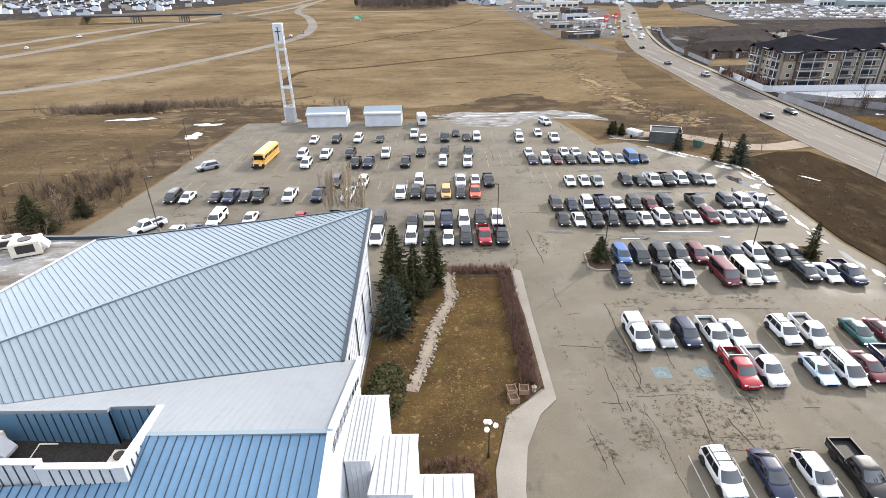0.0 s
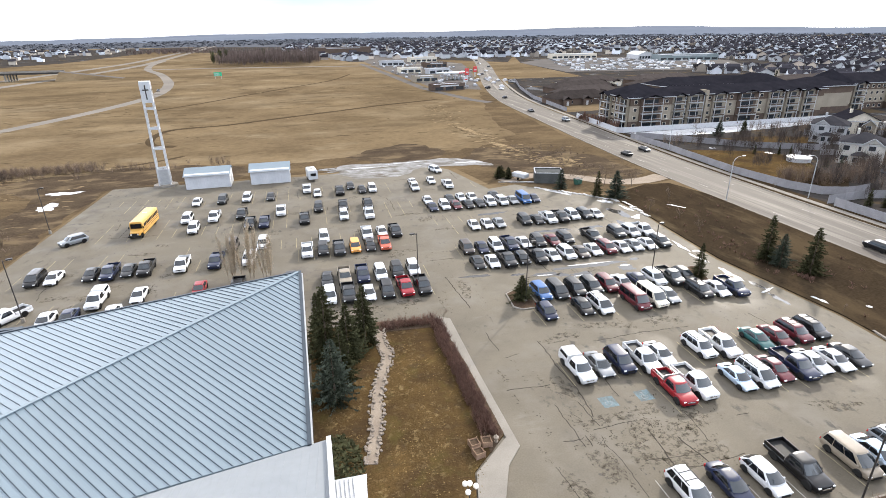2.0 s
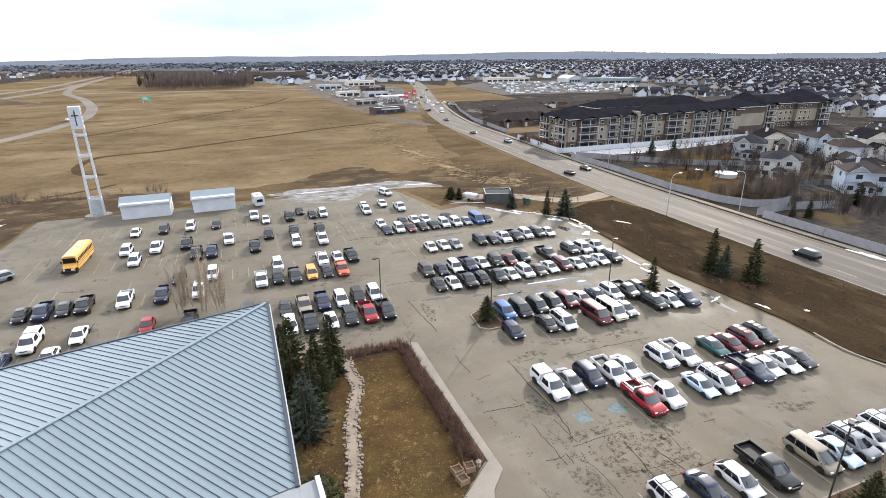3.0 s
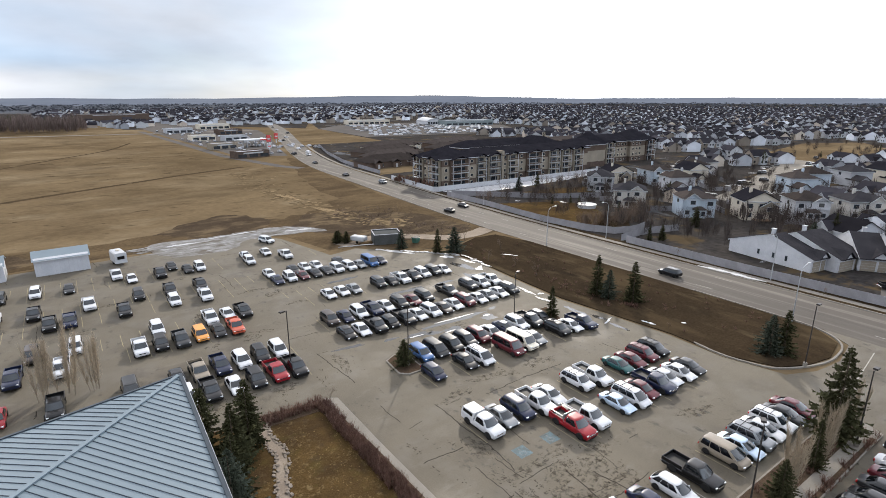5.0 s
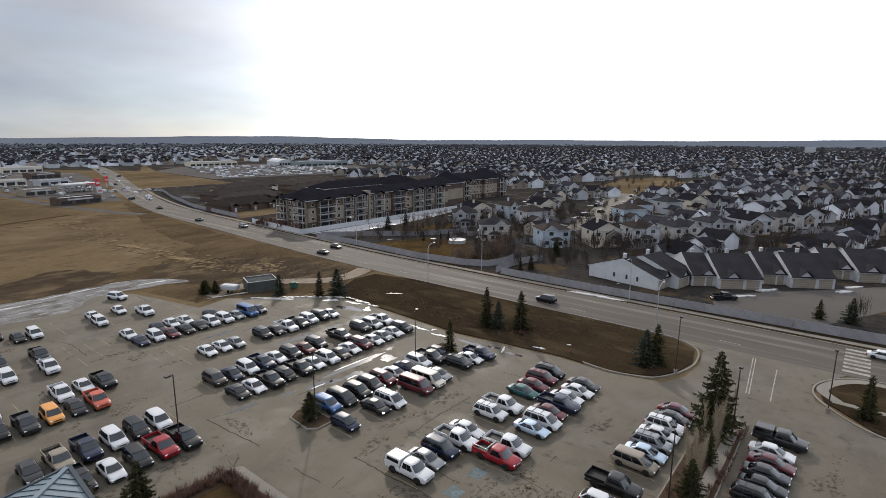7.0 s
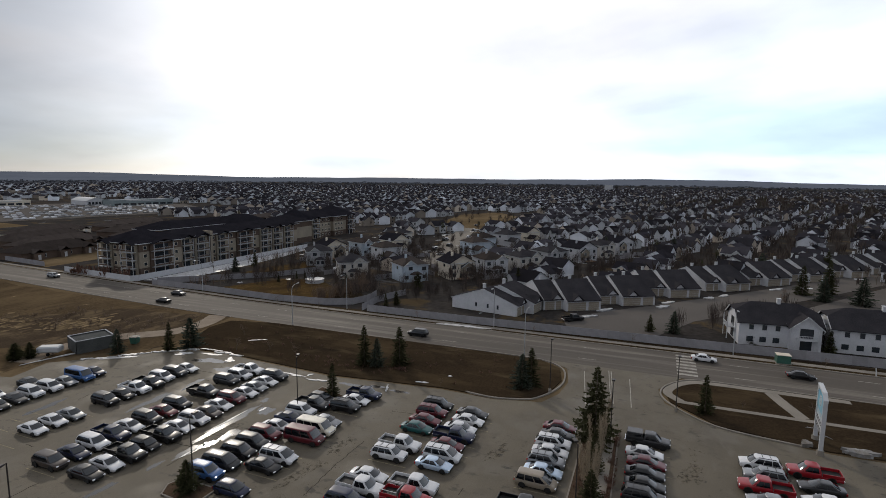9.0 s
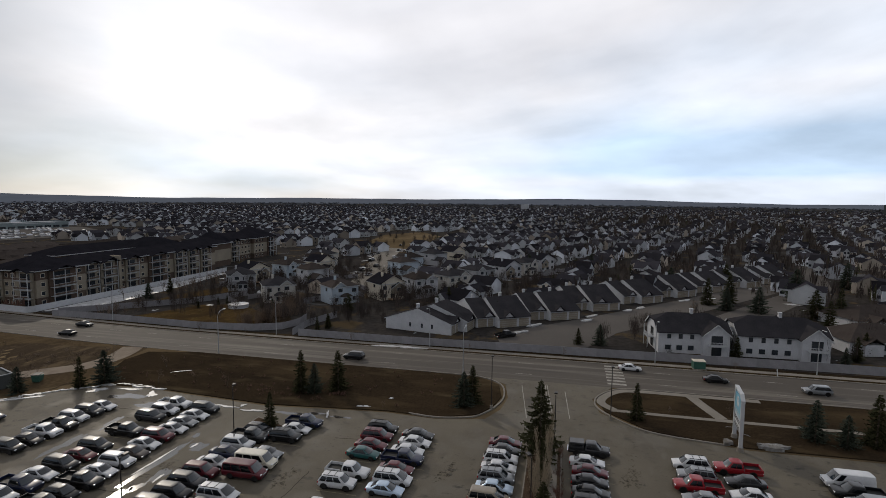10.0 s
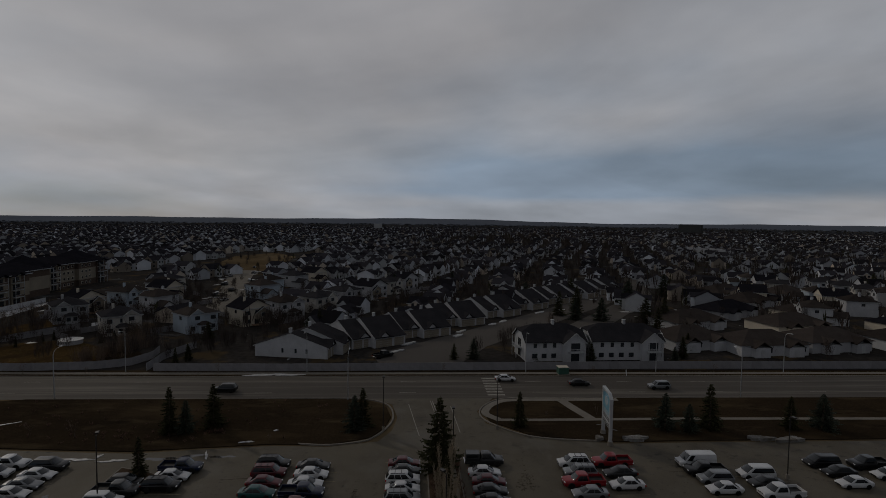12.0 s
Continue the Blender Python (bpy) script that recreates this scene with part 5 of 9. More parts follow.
def leaf_litter():
    """Fallen leaves and dead tufts lying on the lawn."""
    r = random.Random(29)
    g = Geo()
    heaps = [(r.uniform(-7.5, 7.4), r.uniform(31, 62)) for _ in range(46)]
    for _ in range(2600):
        hx, hy = r.choice(heaps)
        x, y = hx + r.gauss(0, 1.3), hy + r.gauss(0, 1.5)
        if not (-8.0 < x < min(7.6, 4.4 + (y - 33) * .45) and 33 < y < 63.5) or abs(x - (-2.0 + (y - 49) * .15)) < .9:
            continue
        a, q = r.uniform(0, 6.28), r.uniform(.04, .10)
        c, s = math.cos(a) * q, math.sin(a) * q
        z = .125
        g.add([(x - c, y - s, z), (x + s, y - c, z + r.uniform(0, .05)), (x + c, y + s, z + r.uniform(.01, .06)), (x - s, y + c, z + r.uniform(0, .03))], [(0, 1, 2, 3)])
    part("leaf_litter", g, mat("dead_leaves", (.125, .088, .040), (.070, .048, .023), .5, 4, .3, .95, rnd="island", amount=.45), None, "dead leaves and pale tufts on the lawn", "stuff")


leaf_litter()


# ---- vehicles ----
def body_loft(stations):
    """Rings of a car's lower body: (y, half width, bottom, top)."""
    rings = []
    for y, w, z0, z1 in stations:
        h = z1 - z0
        half = [(0.86, 0.0), (0.97, 0.16), (1.0, 0.42), (0.995, 0.66), (0.965, 0.84), (0.90, 0.94), (0.74, 0.985), (0.36, 1.0)]
        rings.append([(f * w, y, z0 + k * h) for f, k in half] + [(-f * w, y, z0 + k * h) for f, k in reversed(half)])
    return rings


KINDS = {
    # length, width, body stations as fractions, cabin (base front, base rear, roof front, roof rear, belt, height, base half width, roof half width), wheel radius, panes a side
    "S": dict(name="car", words="sedan", L=4.7, W=1.80, st=((0, 0.62, .36, .56), (.015, .80, .28, .63), (.05, .93, .22, .71), (.16, .99, .2, .83), (.31, 1, .19, .93), (.55, 1, .19, .95), (.80, .99, .2, .97), (.95, .93, .24, .94), (1, .80, .38, .84)),
              cab=(.245, .875, .43, .70, .90, 1.43, .83, .62), r=.32, wf=.19, wr=.80, panes=2),
    "H": dict(name="car", words="hatchback", L=4.3, W=1.78, st=((0, 0.62, .36, .60), (.018, .80, .28, .67), (.055, .93, .22, .77), (.18, .99, .2, .88), (.30, 1, .19, .97), (.6, 1, .19, 1.0), (.9, .98, .22, 1.02), (1, .86, .34, .92)),
              cab=(.20, .99, .41, .82, .92, 1.52, .85, .62), r=.32, wf=.19, wr=.82, panes=3),
    "U": dict(name="suv", words="SUV", L=4.75, W=1.88, st=((0, 0.70, .42, .76), (.015, .85, .34, .86), (.045, .95, .28, .95), (.17, 1, .26, 1.03), (.29, 1, .26, 1.10), (.6, 1, .26, 1.12), (.95, .99, .28, 1.12), (1, .90, .40, 1.02)),
              cab=(.22, .99, .38, .89, 1.04, 1.74, .90, .69), r=.38, wf=.19, wr=.81, panes=3, rack=True),
    "V": dict(name="minivan", words="minivan", L=5.0, W=1.95, st=((0, 0.62, .38, .62), (.018, .80, .30, .72), (.055, .94, .22, .85), (.14, .99, .2, .96), (.24, 1, .2, 1.04), (.6, 1, .2, 1.06), (.96, .99, .24, 1.06), (1, .90, .34, .98)),
              cab=(.14, .995, .35, .93, .98, 1.74, .94, .73), r=.34, wf=.19, wr=.80, panes=3, rack=True),
    "K": dict(name="van", words="full-size van", L=5.6, W=2.0, st=((0, 0.86, .42, .82), (.03, .96, .28, .98), (.14, 1, .26, 1.10), (.20, 1, .26, 1.18), (.6, 1, .26, 1.2), (.985, 1, .28, 1.2), (1, .96, .36, 1.1)),
              cab=(.13, .998, .27, .985, 1.12, 2.06, .97, .84), r=.37, wf=.16, wr=.78, panes=3),
    "P": dict(name="pickup_truck", words="pickup truck", L=5.75, W=1.98, st=((0, 0.78, .46, .86), (.01, .90, .38, .95), (.035, .97, .32, 1.03), (.15, 1, .32, 1.10), (.28, 1, .32, 1.16), (.60, 1, .32, 1.18), (.605, 1, .32, .82), (.985, 1, .36, .82), (1, .98, .42, .82)),
              cab=(.225, .61, .345, .57, 1.10, 1.84, .93, .74), r=.41, wf=.17, wr=.79, panes=2, bed=True),
}
KINDS["C"] = dict(KINDS["P"], words="pickup truck with a bed cap", cap=True)
KINDS["F"] = dict(KINDS["P"], words="pickup truck with a steel rack", rackbed=True)
KINDS["G"] = dict(KINDS["K"], words="cargo van", panes=1)
WHEEL = {}


def wheel_mesh(r):
    if r not in WHEEL:
        g = Geo()
        n = 14
        ring = lambda x, q: [(x, math.cos(6.2832 * i / n) * q, math.sin(6.2832 * i / n) * q) for i in range(n)]
        g.loft([ring(-0.11, r * 0.9), ring(-0.08, r), ring(0.08, r), ring(0.11, r * 0.9), ring(0.105, r * 0.66)], 0)
        g.loft([ring(0.104, r * 0.64), ring(0.07, r * 0.5), ring(0.10, r * 0.16)], 1)
        WHEEL[r] = g.mesh("wheel", RUBBER, ALLOY)
    return WHEEL[r]


def lerp3(a, b, t):
    return tuple(p + (q - p) * t for p, q in zip(a, b))


def patch(g, a, b, c, d, u0, u1, v0, v1, off, thick=0.012, mi=0):
    """A thin pane on the quad a b c d (a-b below, d-c above), lifted by off."""
    P = lambda u, v: Vector(lerp3(lerp3(a, b, u), lerp3(d, c, u), v))
    q = [P(u0, v0), P(u1, v0), P(u1, v1), P(u0, v1)]
    n = (q[1] - q[0]).cross(q[3] - q[0]).normalized()
    return g.loft([[p + n * (off - thick) for p in q], [p + n * off for p in q]], mi)


def vehicle(kind, col, lite=False):
    k = KINDS[kind]
    L, W, paint = k["L"], k["W"], PAINTS[col]
    colour = CAR_COLOURS[col][0]
    y0 = -L / 2
    t = thing(k["name"], f"{colour} {k['words']} parked on the asphalt lot", {"car": "car", "suv": "SUV", "minivan": "minivan", "van": "van", "pickup_truck": "pickup truck"}[k["name"]], "parked vehicles")
    g = Geo()
    g.loft(body_loft([(y0 + f * L, w * W / 2, a, b) for f, w, a, b in k["st"]]))
    bf, br, rf, rr, belt, top, bw, rw = k["cab"]
    yb0, yb1, yr0, yr1 = y0 + bf * L, y0 + br * L, y0 + rf * L, y0 + rr * L
    van = kind in "KGV"
    cf, cr = (.09, .03) if van else (.15, .09)

    def front(q, v):
        """Point on the curved windscreen: q from -1 to 1 across, v from 0 to 1 up."""
        e = math.sin(v * 1.5708) * .10 + v * .90
        x = bw + (rw - bw) * v + .025 * math.sin(math.pi * v)
        return Vector((q * x, yb0 + (yr0 - yb0) * v - cf * (1 - q * q) + .06 * q ** 6, belt + (top - .05 - belt) * e))

    def rear(q, v):
        x = bw + (rw - bw) * v + .025 * math.sin(math.pi * v)
        e = math.sin(v * 1.5708) * .10 + v * .90
        return Vector((q * x, yb1 + (yr1 - yb1) * v + cr * (1 - q * q) - .05 * q ** 6, belt + (top - .06 - belt) * e))

    def side(sx, f, v):
        a, b = front(1, v), rear(1, v)
        y = a.y + (b.y - a.y) * f
        return Vector((sx * (a.x + .035 * (1 - (2 * f - 1) ** 2)), y, a.z + (b.z - a.z) * f))

    def cabin_ring(v):
        qs = (-1, -.9, -.5, 0, .5, .9)
        return [front(q, v) for q in qs] + [side(1, f, v) for f in (0, .04, .35, .65, .96)] + [rear(-q, v) for q in qs] + [side(-1, 1 - f, v) for f in (0, .04, .35, .65, .96)]
    rings = [cabin_ring(v) for v in (0, .3, .65, 1)]
    cy = (yr0 + yr1) / 2
    for kx, ky, dz in ((.955, .965, .032), (.84, .87, .058), (.5, .55, .072)):
        rings.append([Vector((p.x * kx, cy + (p.y - cy) * ky, p.z + dz)) for p in rings[3]])
    g.loft(rings)
    r = k["r"]
    wy = (y0 + k["wf"] * L, y0 + k["wr"] * L)
    # dark wheel arches, sills and bumper strips
    for sx in (-1, 1):
        for y in wy:
            n = 10
            q = [(math.cos(math.pi * i / n) * r * 1.2, math.sin(math.pi * i / n) * r * 1.2) for i in range(n + 1)]
            x = sx * W / 2
            ring = lambda xx: [(xx, y + a, r + b) for a, b in q] + [(xx, y - r * 1.2, r * 0.6), (xx, y + r * 1.2, r * 0.6)]
            g.loft([ring(x - 0.10), ring(x + 0.012)], 1)
    g.box(-W * .30, y0 - .02, .34, W * .30, y0 + .12, .47, 1)
    zg = k["st"][0][3]
    g.box(-W * .23, y0 - .012, zg - .14, W * .23, y0 + .1, zg - .02, 1)
    g.box(-W * .42, -y0 - .12, .42, W * .42, -y0 + .015, .55, 1)
    g.box(-W * .46, y0 + .14 * L, .20, W * .46, -y0 - .14 * L, .32, 1)
    if lite:
        zl = k["st"][1][3] - .08
        for sx in (-1, 1):
            g.box(sx * W * .36 - .14, y0 + .01, zl - .07, sx * W * .36 + .14, y0 + .16, zl + .07, 2)
    part("body", g, (paint, PLASTIC, LENS), t, smooth=True)
    # glass
    def pane(fn, u0, u1, v0, v1, n, cols=6):
        n = Vector(n).normalized()
        rg = []
        for c in range(cols + 1):
            u = u0 + (u1 - u0) * c / cols
            line = [fn(u, v0 + (v1 - v0) * w / 3) for w in range(4)]
            rg.append([p + n * .014 for p in line] + [p - n * .02 for p in reversed(line)])
        return Geo().loft(rg)
    hgt = top - belt
    part("windshield", pane(front, -.93, .93, .05, .95, (0, -hgt, yr0 - yb0)), WINDSCREEN, t, smooth=True)
    if kind != "G":
        part("rear_window", pane(rear, .86, -.86, .14, .93, (0, hgt, max(.05, yb1 - yr1))), CARGLASS, t, smooth=True)
    gaps = {1: ((.05, .20),), 2: ((.13, .50), (.52, .88)), 3: ((.10, .385), (.405, .69), (.71, .955))}[k["panes"]]
    if lite:
        gaps = ((gaps[0][0], gaps[-1][1]),)
    for u0, u1 in gaps:
        for sx in (-1, 1):
            part("side_window", pane(lambda f, v: side(sx, f, v), u0 if sx > 0 else u1, u1 if sx > 0 else u0, .07, .90, (sx * hgt, 0, bw - rw), 3), CARGLASS, t, smooth=True)
    for sx in (-1, 1):
        for y in wy:
            part("wheel", wheel_mesh(r), RUBBER, t, m=pose(sx * (W / 2 - .085), y, r, rz=0 if sx > 0 else 180))
        if lite:
            continue
        zl = k["st"][1][3] - .08
        part("headlight", Geo().box(sx * W * .36 - .15, y0 + .01, zl - .07, sx * W * .36 + .15, y0 + .16, zl + .08, bevel=.03), LENS, t)
        zt = k["st"][-1][3] - .14
        part("tail_light", Geo().box(sx * W * .42 - .09, -y0 - .14, zt - .16, sx * W * .42 + .09, -y0 + .012, zt + .10, bevel=.02), TAIL, t)
        part("side_mirror", Geo().box(sx * (bw + .10) - .09, yb0 + .32, belt + .02, sx * (bw + .10) + .09, yb0 + .44, belt + .18, bevel=.03), PLASTIC if col in "gkn" else paint, t)
    if not lite:
        part("grille", Geo().box(-W * .24, y0 - .02, k["st"][0][3] - .20, W * .24, y0 + .1, k["st"][0][3] - .02, bevel=.02), CHROME if kind in "PCFK" else PLASTIC, t)
    if k.get("rack") and col in "wskgm" and not lite:
        for sx in (-1, 1):
            part("roof_rail", Geo().box(sx * rw * .88 - .025, yr0 + .25, top - .02, sx * rw * .88 + .025, yr1 - .2, top + .05), PLASTIC, t)
        for q in (.25, .7):
            yc = yr0 + .25 + (yr1 - yr0 - .45) * q
            part("roof_bar", Geo().box(-rw * .86, yc - .03, top + .015, rw * .86, yc + .03, top + .055), PLASTIC, t)
    if k.get("bed"):
        yb, ye = y0 + .615 * L, -y0
        for a in ((-W / 2, yb, -W / 2 + .09, ye), (W / 2 - .09, yb, W / 2, ye)):
            part("bed_side", Geo().box(a[0], a[1], .80, a[2], a[3], 1.22, bevel=.02), paint, t)
        part("tailgate", Geo().box(-W / 2 + .09, ye - .08, .80, W / 2 - .09, ye, 1.2, bevel=.02), paint, t)
        part("bed_liner", Geo().box(-W / 2 + .09, yb, .82, W / 2 - .09, ye - .08, .85), PLASTIC, t)
        part("bumper", Geo().box(-W * .46, ye - .02, .5, W * .46, ye + .14, .66, bevel=.03), CHROME, t)
        if k.get("cap"):
            c = Geo()
            lo = [(-W / 2 + .01, yb + .02, 1.22), (W / 2 - .01, yb + .02, 1.22), (W / 2 - .01, ye - .02, 1.22), (-W / 2 + .01, ye - .02, 1.22)]
            hi = [(-W / 2 + .14, yb + .05, 1.80), (W / 2 - .14, yb + .05, 1.80), (W / 2 - .14, ye - .14, 1.80), (-W / 2 + .14, ye - .14, 1.80)]
            c.loft([lo, hi, [(x * .9, y * .98 + .02, 1.86) for x, y, z in hi]])
            b = part("bed_cap", c, paint, t, "fibreglass bed cap")
            part("cap_window", patch(Geo(), lo[1], lo[2], hi[2], hi[1], .1, .9, .25, .85, .01), CARGLASS, b)
            part("cap_window", patch(Geo(), lo[3], lo[0], hi[0], hi[3], .1, .9, .25, .85, .01), CARGLASS, b)
            part("cap_window", patch(Geo(), lo[2], lo[3], hi[3], hi[2], .1, .9, .15, .85, .01), CARGLASS, b)
        if k.get("rackbed"):
            for sx in (-1, 1):
                part("rack_rail", Geo().box(sx * .9 - .04, yb, 1.5, sx * .9 + .04, ye, 1.58), ALLOY, t)
                for yy in (yb + .1, (yb + ye) / 2, ye - .15):
                    part("rack_post", Geo().box(sx * .9 - .035, yy, 1.2, sx * .9 + .035, yy + .07, 1.5), ALLOY, t)
            part("headboard", Geo().box(-.92, yb, 1.2, .92, yb + .06, 1.85), ALLOY, t)
    return t


STOCK = {}
jit = random.Random(11)


def park(token, x, y, heading=0.0, label="", lite=False):
    """A vehicle of that kind and colour; heading 0 faces -y."""
    m = pose(x, y, 0.0, rz=heading + jit.uniform(-1.6, 1.6))
    lite = lite or y > 66 or y < -10
    key = (token, lite)
    if key not in STOCK:
        STOCK[key] = ob = vehicle(*token, lite)
        ob.matrix_basis = m
    else:
        ob = copy_thing(STOCK[key], m)
    if label:
        tagged(ob, label)
    return ob


def parked_row(y, x0, pitch, tokens, heading=0.0):
    for i, tk in enumerate(tokens.split()):
        if tk != ".":
            park(tk, x0 + i * pitch + jit.uniform(-.12, .12), y + jit.uniform(-.25, .25), heading)


parked_row(48.7, 21.0, 2.71, "Cw Ss Un Pw Sw . Uw Pw . St Sm Um Uk")
parked_row(42.7, 29.2, 2.63, "Fr Pw . Sl Vw Sm Pn Sw Sw Sg")
parked_row(30.2, 21.9, 3.64, "Uw Sn Hw Pk")
parked_row(29.8, 38.3, 2.54, "Vy Sl Us Sw Uw Sg Sm")
parked_row(18.0, 37.3, 2.6, "Sk Ug Sk Sg Sm Sw")
park("Cg", 54.1, 17.8, 0, "dark grey pickup truck with a bed cap")
parked_row(4.6, 44.3, 2.9, "Ss Pr Us Uw", 180)
parked_row(-1.2, 46.6, 3.4, "Sw Sg Pr", 180)
parked_row(-14.0, 45.0, 2.7, "Sw Us Pk Gw", 180)
parked_row(-20.8, 43.8, 2.75, "Pw Sg Vw", 180)
parked_row(-33.4, 46.4, 3.1, "Sw Sk Vk", 180)
parked_row(-40.2, 48.6, 3.2, "Sw Pk", 180)
parked_row(67.3, 24.6, 2.68, "Ub Vg Uk Ug Um Sw Sn Uw Pg Hk")
parked_row(61.8, 23.2, 2.68, "Hn . Sk Vw . Km Ke Ss . Uk Sw Pn")
parked_row(86.7, 18.9, 2.7, "Uh Sn Uw Pn Sw Uk Sm Uk . Pk . Ug Uw Pw")
parked_row(80.2, 18.9, 2.65, "Sk Sw Pk Hk Pk Sw Uw Sh Sw Um Sw Ss Sw Ug")
parked_row(98.2, 23.8, 2.65, "Sw Sw Ss . Uk Sk Pw Pk Uw Ug Sw")
parked_row(111.9, 18.6, 2.64, "Sn Uw Sm Sk Sg Uw Uw Ss Kb Sn")
parked_row(117.0, 18.4, 2.64, "Sw . Sk Sw Sw . Sg")
parked_row(129.0, 17.9, 2.77, "Uw . . Pw")
parked_row(134.0, 18.2, 2.5, "Sw . Sw")
park("Uw", 26.7, 144.5, 20)
parked_row(80.6, -11.1, 2.75, "Vg . Sg Py Pn Uw Uk Uw")
parked_row(74.3, -11.0, 2.77, "Vw . Uw Pk Sw Uk Pr Pk")
parked_row(99.4, -21.7, 2.72, "Uh . Uw . . . Uw . . Pw Sw Pk")
parked_row(93.2, -8.5, 2.76, "Pw Uk Pg Uo Sk Pc")
parked_row(92.6, -50.8, 2.72, "Vk Sw . Sk Pn Sg Pk . Pw . Pn . Pw")
parked_row(82.2, -38.6, 2.8, "Cw . Sw . . Sr")
parked_row(77.4, -43.5, 2.7, "Sw Sn . Sw")
park("Pw", -49.0, 79.7, -35)
park("Pk", -19.0, 81.2)
parked_row(118.3, -32.6, 2.68, "Uw . Pw . Pk . . Pw . . Uk . Pk . Pk")
parked_row(111.4, -30.2, 2.68, "Uw . . . Pk Pn . . Pk . . Uw . Pw")
parked_row(130.5, -32.6, 2.68, "Sw . Ug . Uw . Sg . . . Sw . Pk . Sk Uw")
parked_row(134.8, -8.0, 2.65, "Pw . . . Sk")
park("Us", -51.2, 110.3, -50)
for tk, x, y, h, lb in (("Uk", 88.0, 68, 180, "black SUV driving on the asphalt road"), ("Sk", 88.2, 148, 180, "black car driving on the asphalt road"), ("Sw", 95.4, 8, 0, "white car driving on the asphalt road"),
                        ("Sk", 92.0, -8, 0, "black car driving on the asphalt road"), ("Us", 89.5, -25, 180, "silver SUV driving on the asphalt road"), ("Sk", 97.0, 152, 0, "black car driving on the asphalt road"),
                        ("Us", 100, 214, 0, "silver SUV driving on the asphalt road"), ("Sg", 97, 245, 180, "grey car driving on the asphalt road"), ("Sk", 104, 300, 180, "black car driving on the asphalt road"),
                        ("Sw", 118, 345, 10, "white car driving on the asphalt road"), ("Uk", 112, 355, 190, "black SUV driving on the asphalt road"), ("Sm", 133, 420, 15, "maroon car driving on the asphalt road"),
                        ("Sk", 145, 470, 195, "black car driving on the asphalt road"), ("Sw", 160, 505, 15, "white car driving on the asphalt road"), ("Ug", 181, 560, 195, "grey SUV driving on the asphalt road"),
                        ("Sw", 190, 620, 15, "white car driving on the asphalt road"), ("Sk", 205, 680, 195, "black car driving on the asphalt road"), ("Pk", 116, 37, 40, "black pickup truck on a townhouse driveway"),
                        ("Sw", 210, 112, 70, "white car parked on a side street"), ("Sy", 225, 118, 60, "tan car parked on a side street"), ("Uk", 240, 119, 80, "black SUV parked on a side street"), ("Sw", -106, 395, 185, "white car driving on the ramp"),
                        ("Sk", -104, 420, 5, "black car driving on the ramp"), ("Sw", -258, 350, 20, "white car driving on the highway"), ("Uw", -268, 420, 0, "white SUV driving on the highway"), ("Sk", -300, 296, 40, "black car driving on the highway")):
    park(tk, x, y, h, lb)


def school_bus(x, y):
    t = thing("school_bus", "yellow school bus with dark windows parked on the lot", "bus", "", pose(x, y, 0, rz=-3))
    rings = []
    for yy, w, z0, z1 in ((-3.9, 1.16, .5, 2.9), (-3.75, 1.22, .45, 3.0), (5.8, 1.22, .45, 3.0), (5.95, 1.16, .5, 2.9)):
        rings.append([(-w, yy, z0), (w, yy, z0), (w, yy, z1 - .45), (w * .93, yy, z1 - .15), (w * .6, yy, z1), (-w * .6, yy, z1), (-w * .93, yy, z1 - .15), (-w, yy, z1 - .45)])
    part("body", Geo().loft(rings), BUSY, t)
    part("hood", Geo().loft([[(-.8, -5.5, .6), (.8, -5.5, .6), (.8, -5.5, 1.3), (-.8, -5.5, 1.3)], [(-1.05, -3.9, .5), (1.05, -3.9, .5), (1.05, -3.9, 1.6), (-1.05, -3.9, 1.6)]]), BUSY, t)
    part("windshield", Geo().box(-1.0, -3.95, 1.65, 1.0, -3.86, 2.6), CARGLASS, t)
    part("bumper", Geo().box(-1.15, -5.7, .45, 1.15, -5.48, .75, bevel=.03), PLASTIC, t)
    part("grille", Geo().box(-.5, -5.53, .75, .5, -5.49, 1.2), PLASTIC, t)
    for sx in (-1, 1):
        for k in range(11):
            part("window", Geo().box(sx * 1.20 - .03, -3.3 + k * .82, 1.75, sx * 1.20 + .03, -2.65 + k * .82, 2.4), CARGLASS, t)
        for z in (1.05, 1.45):
            part("rub_rail", Geo().box(sx * 1.22 - .02, -3.7, z, sx * 1.22 + .02, 5.7, z + .09), PLASTIC, t)
        for yy in (-4.6, 3.4):
            part("wheel", wheel_mesh(.5), RUBBER, t, m=pose(sx * 1.08, yy, .5, rz=0 if sx > 0 else 180))
        part("headlight", Geo().box(sx * .62 - .12, -5.55, .85, sx * .62 + .12, -5.48, 1.1), LENS, t)
        part("mirror", Geo().box(sx * 1.3 - .1, -4.1, 1.7, sx * 1.3 + .1, -4.0, 2.1), PLASTIC, t)
    part("rear_window", Geo().box(-.7, 5.93, 1.7, .7, 5.99, 2.4), CARGLASS, t)
    part("roof_hatch", Geo().box(-.4, 1.5, 2.99, .4, 2.2, 3.08, bevel=.02), WHITE, t)


school_bus(-40.2, 115.2)


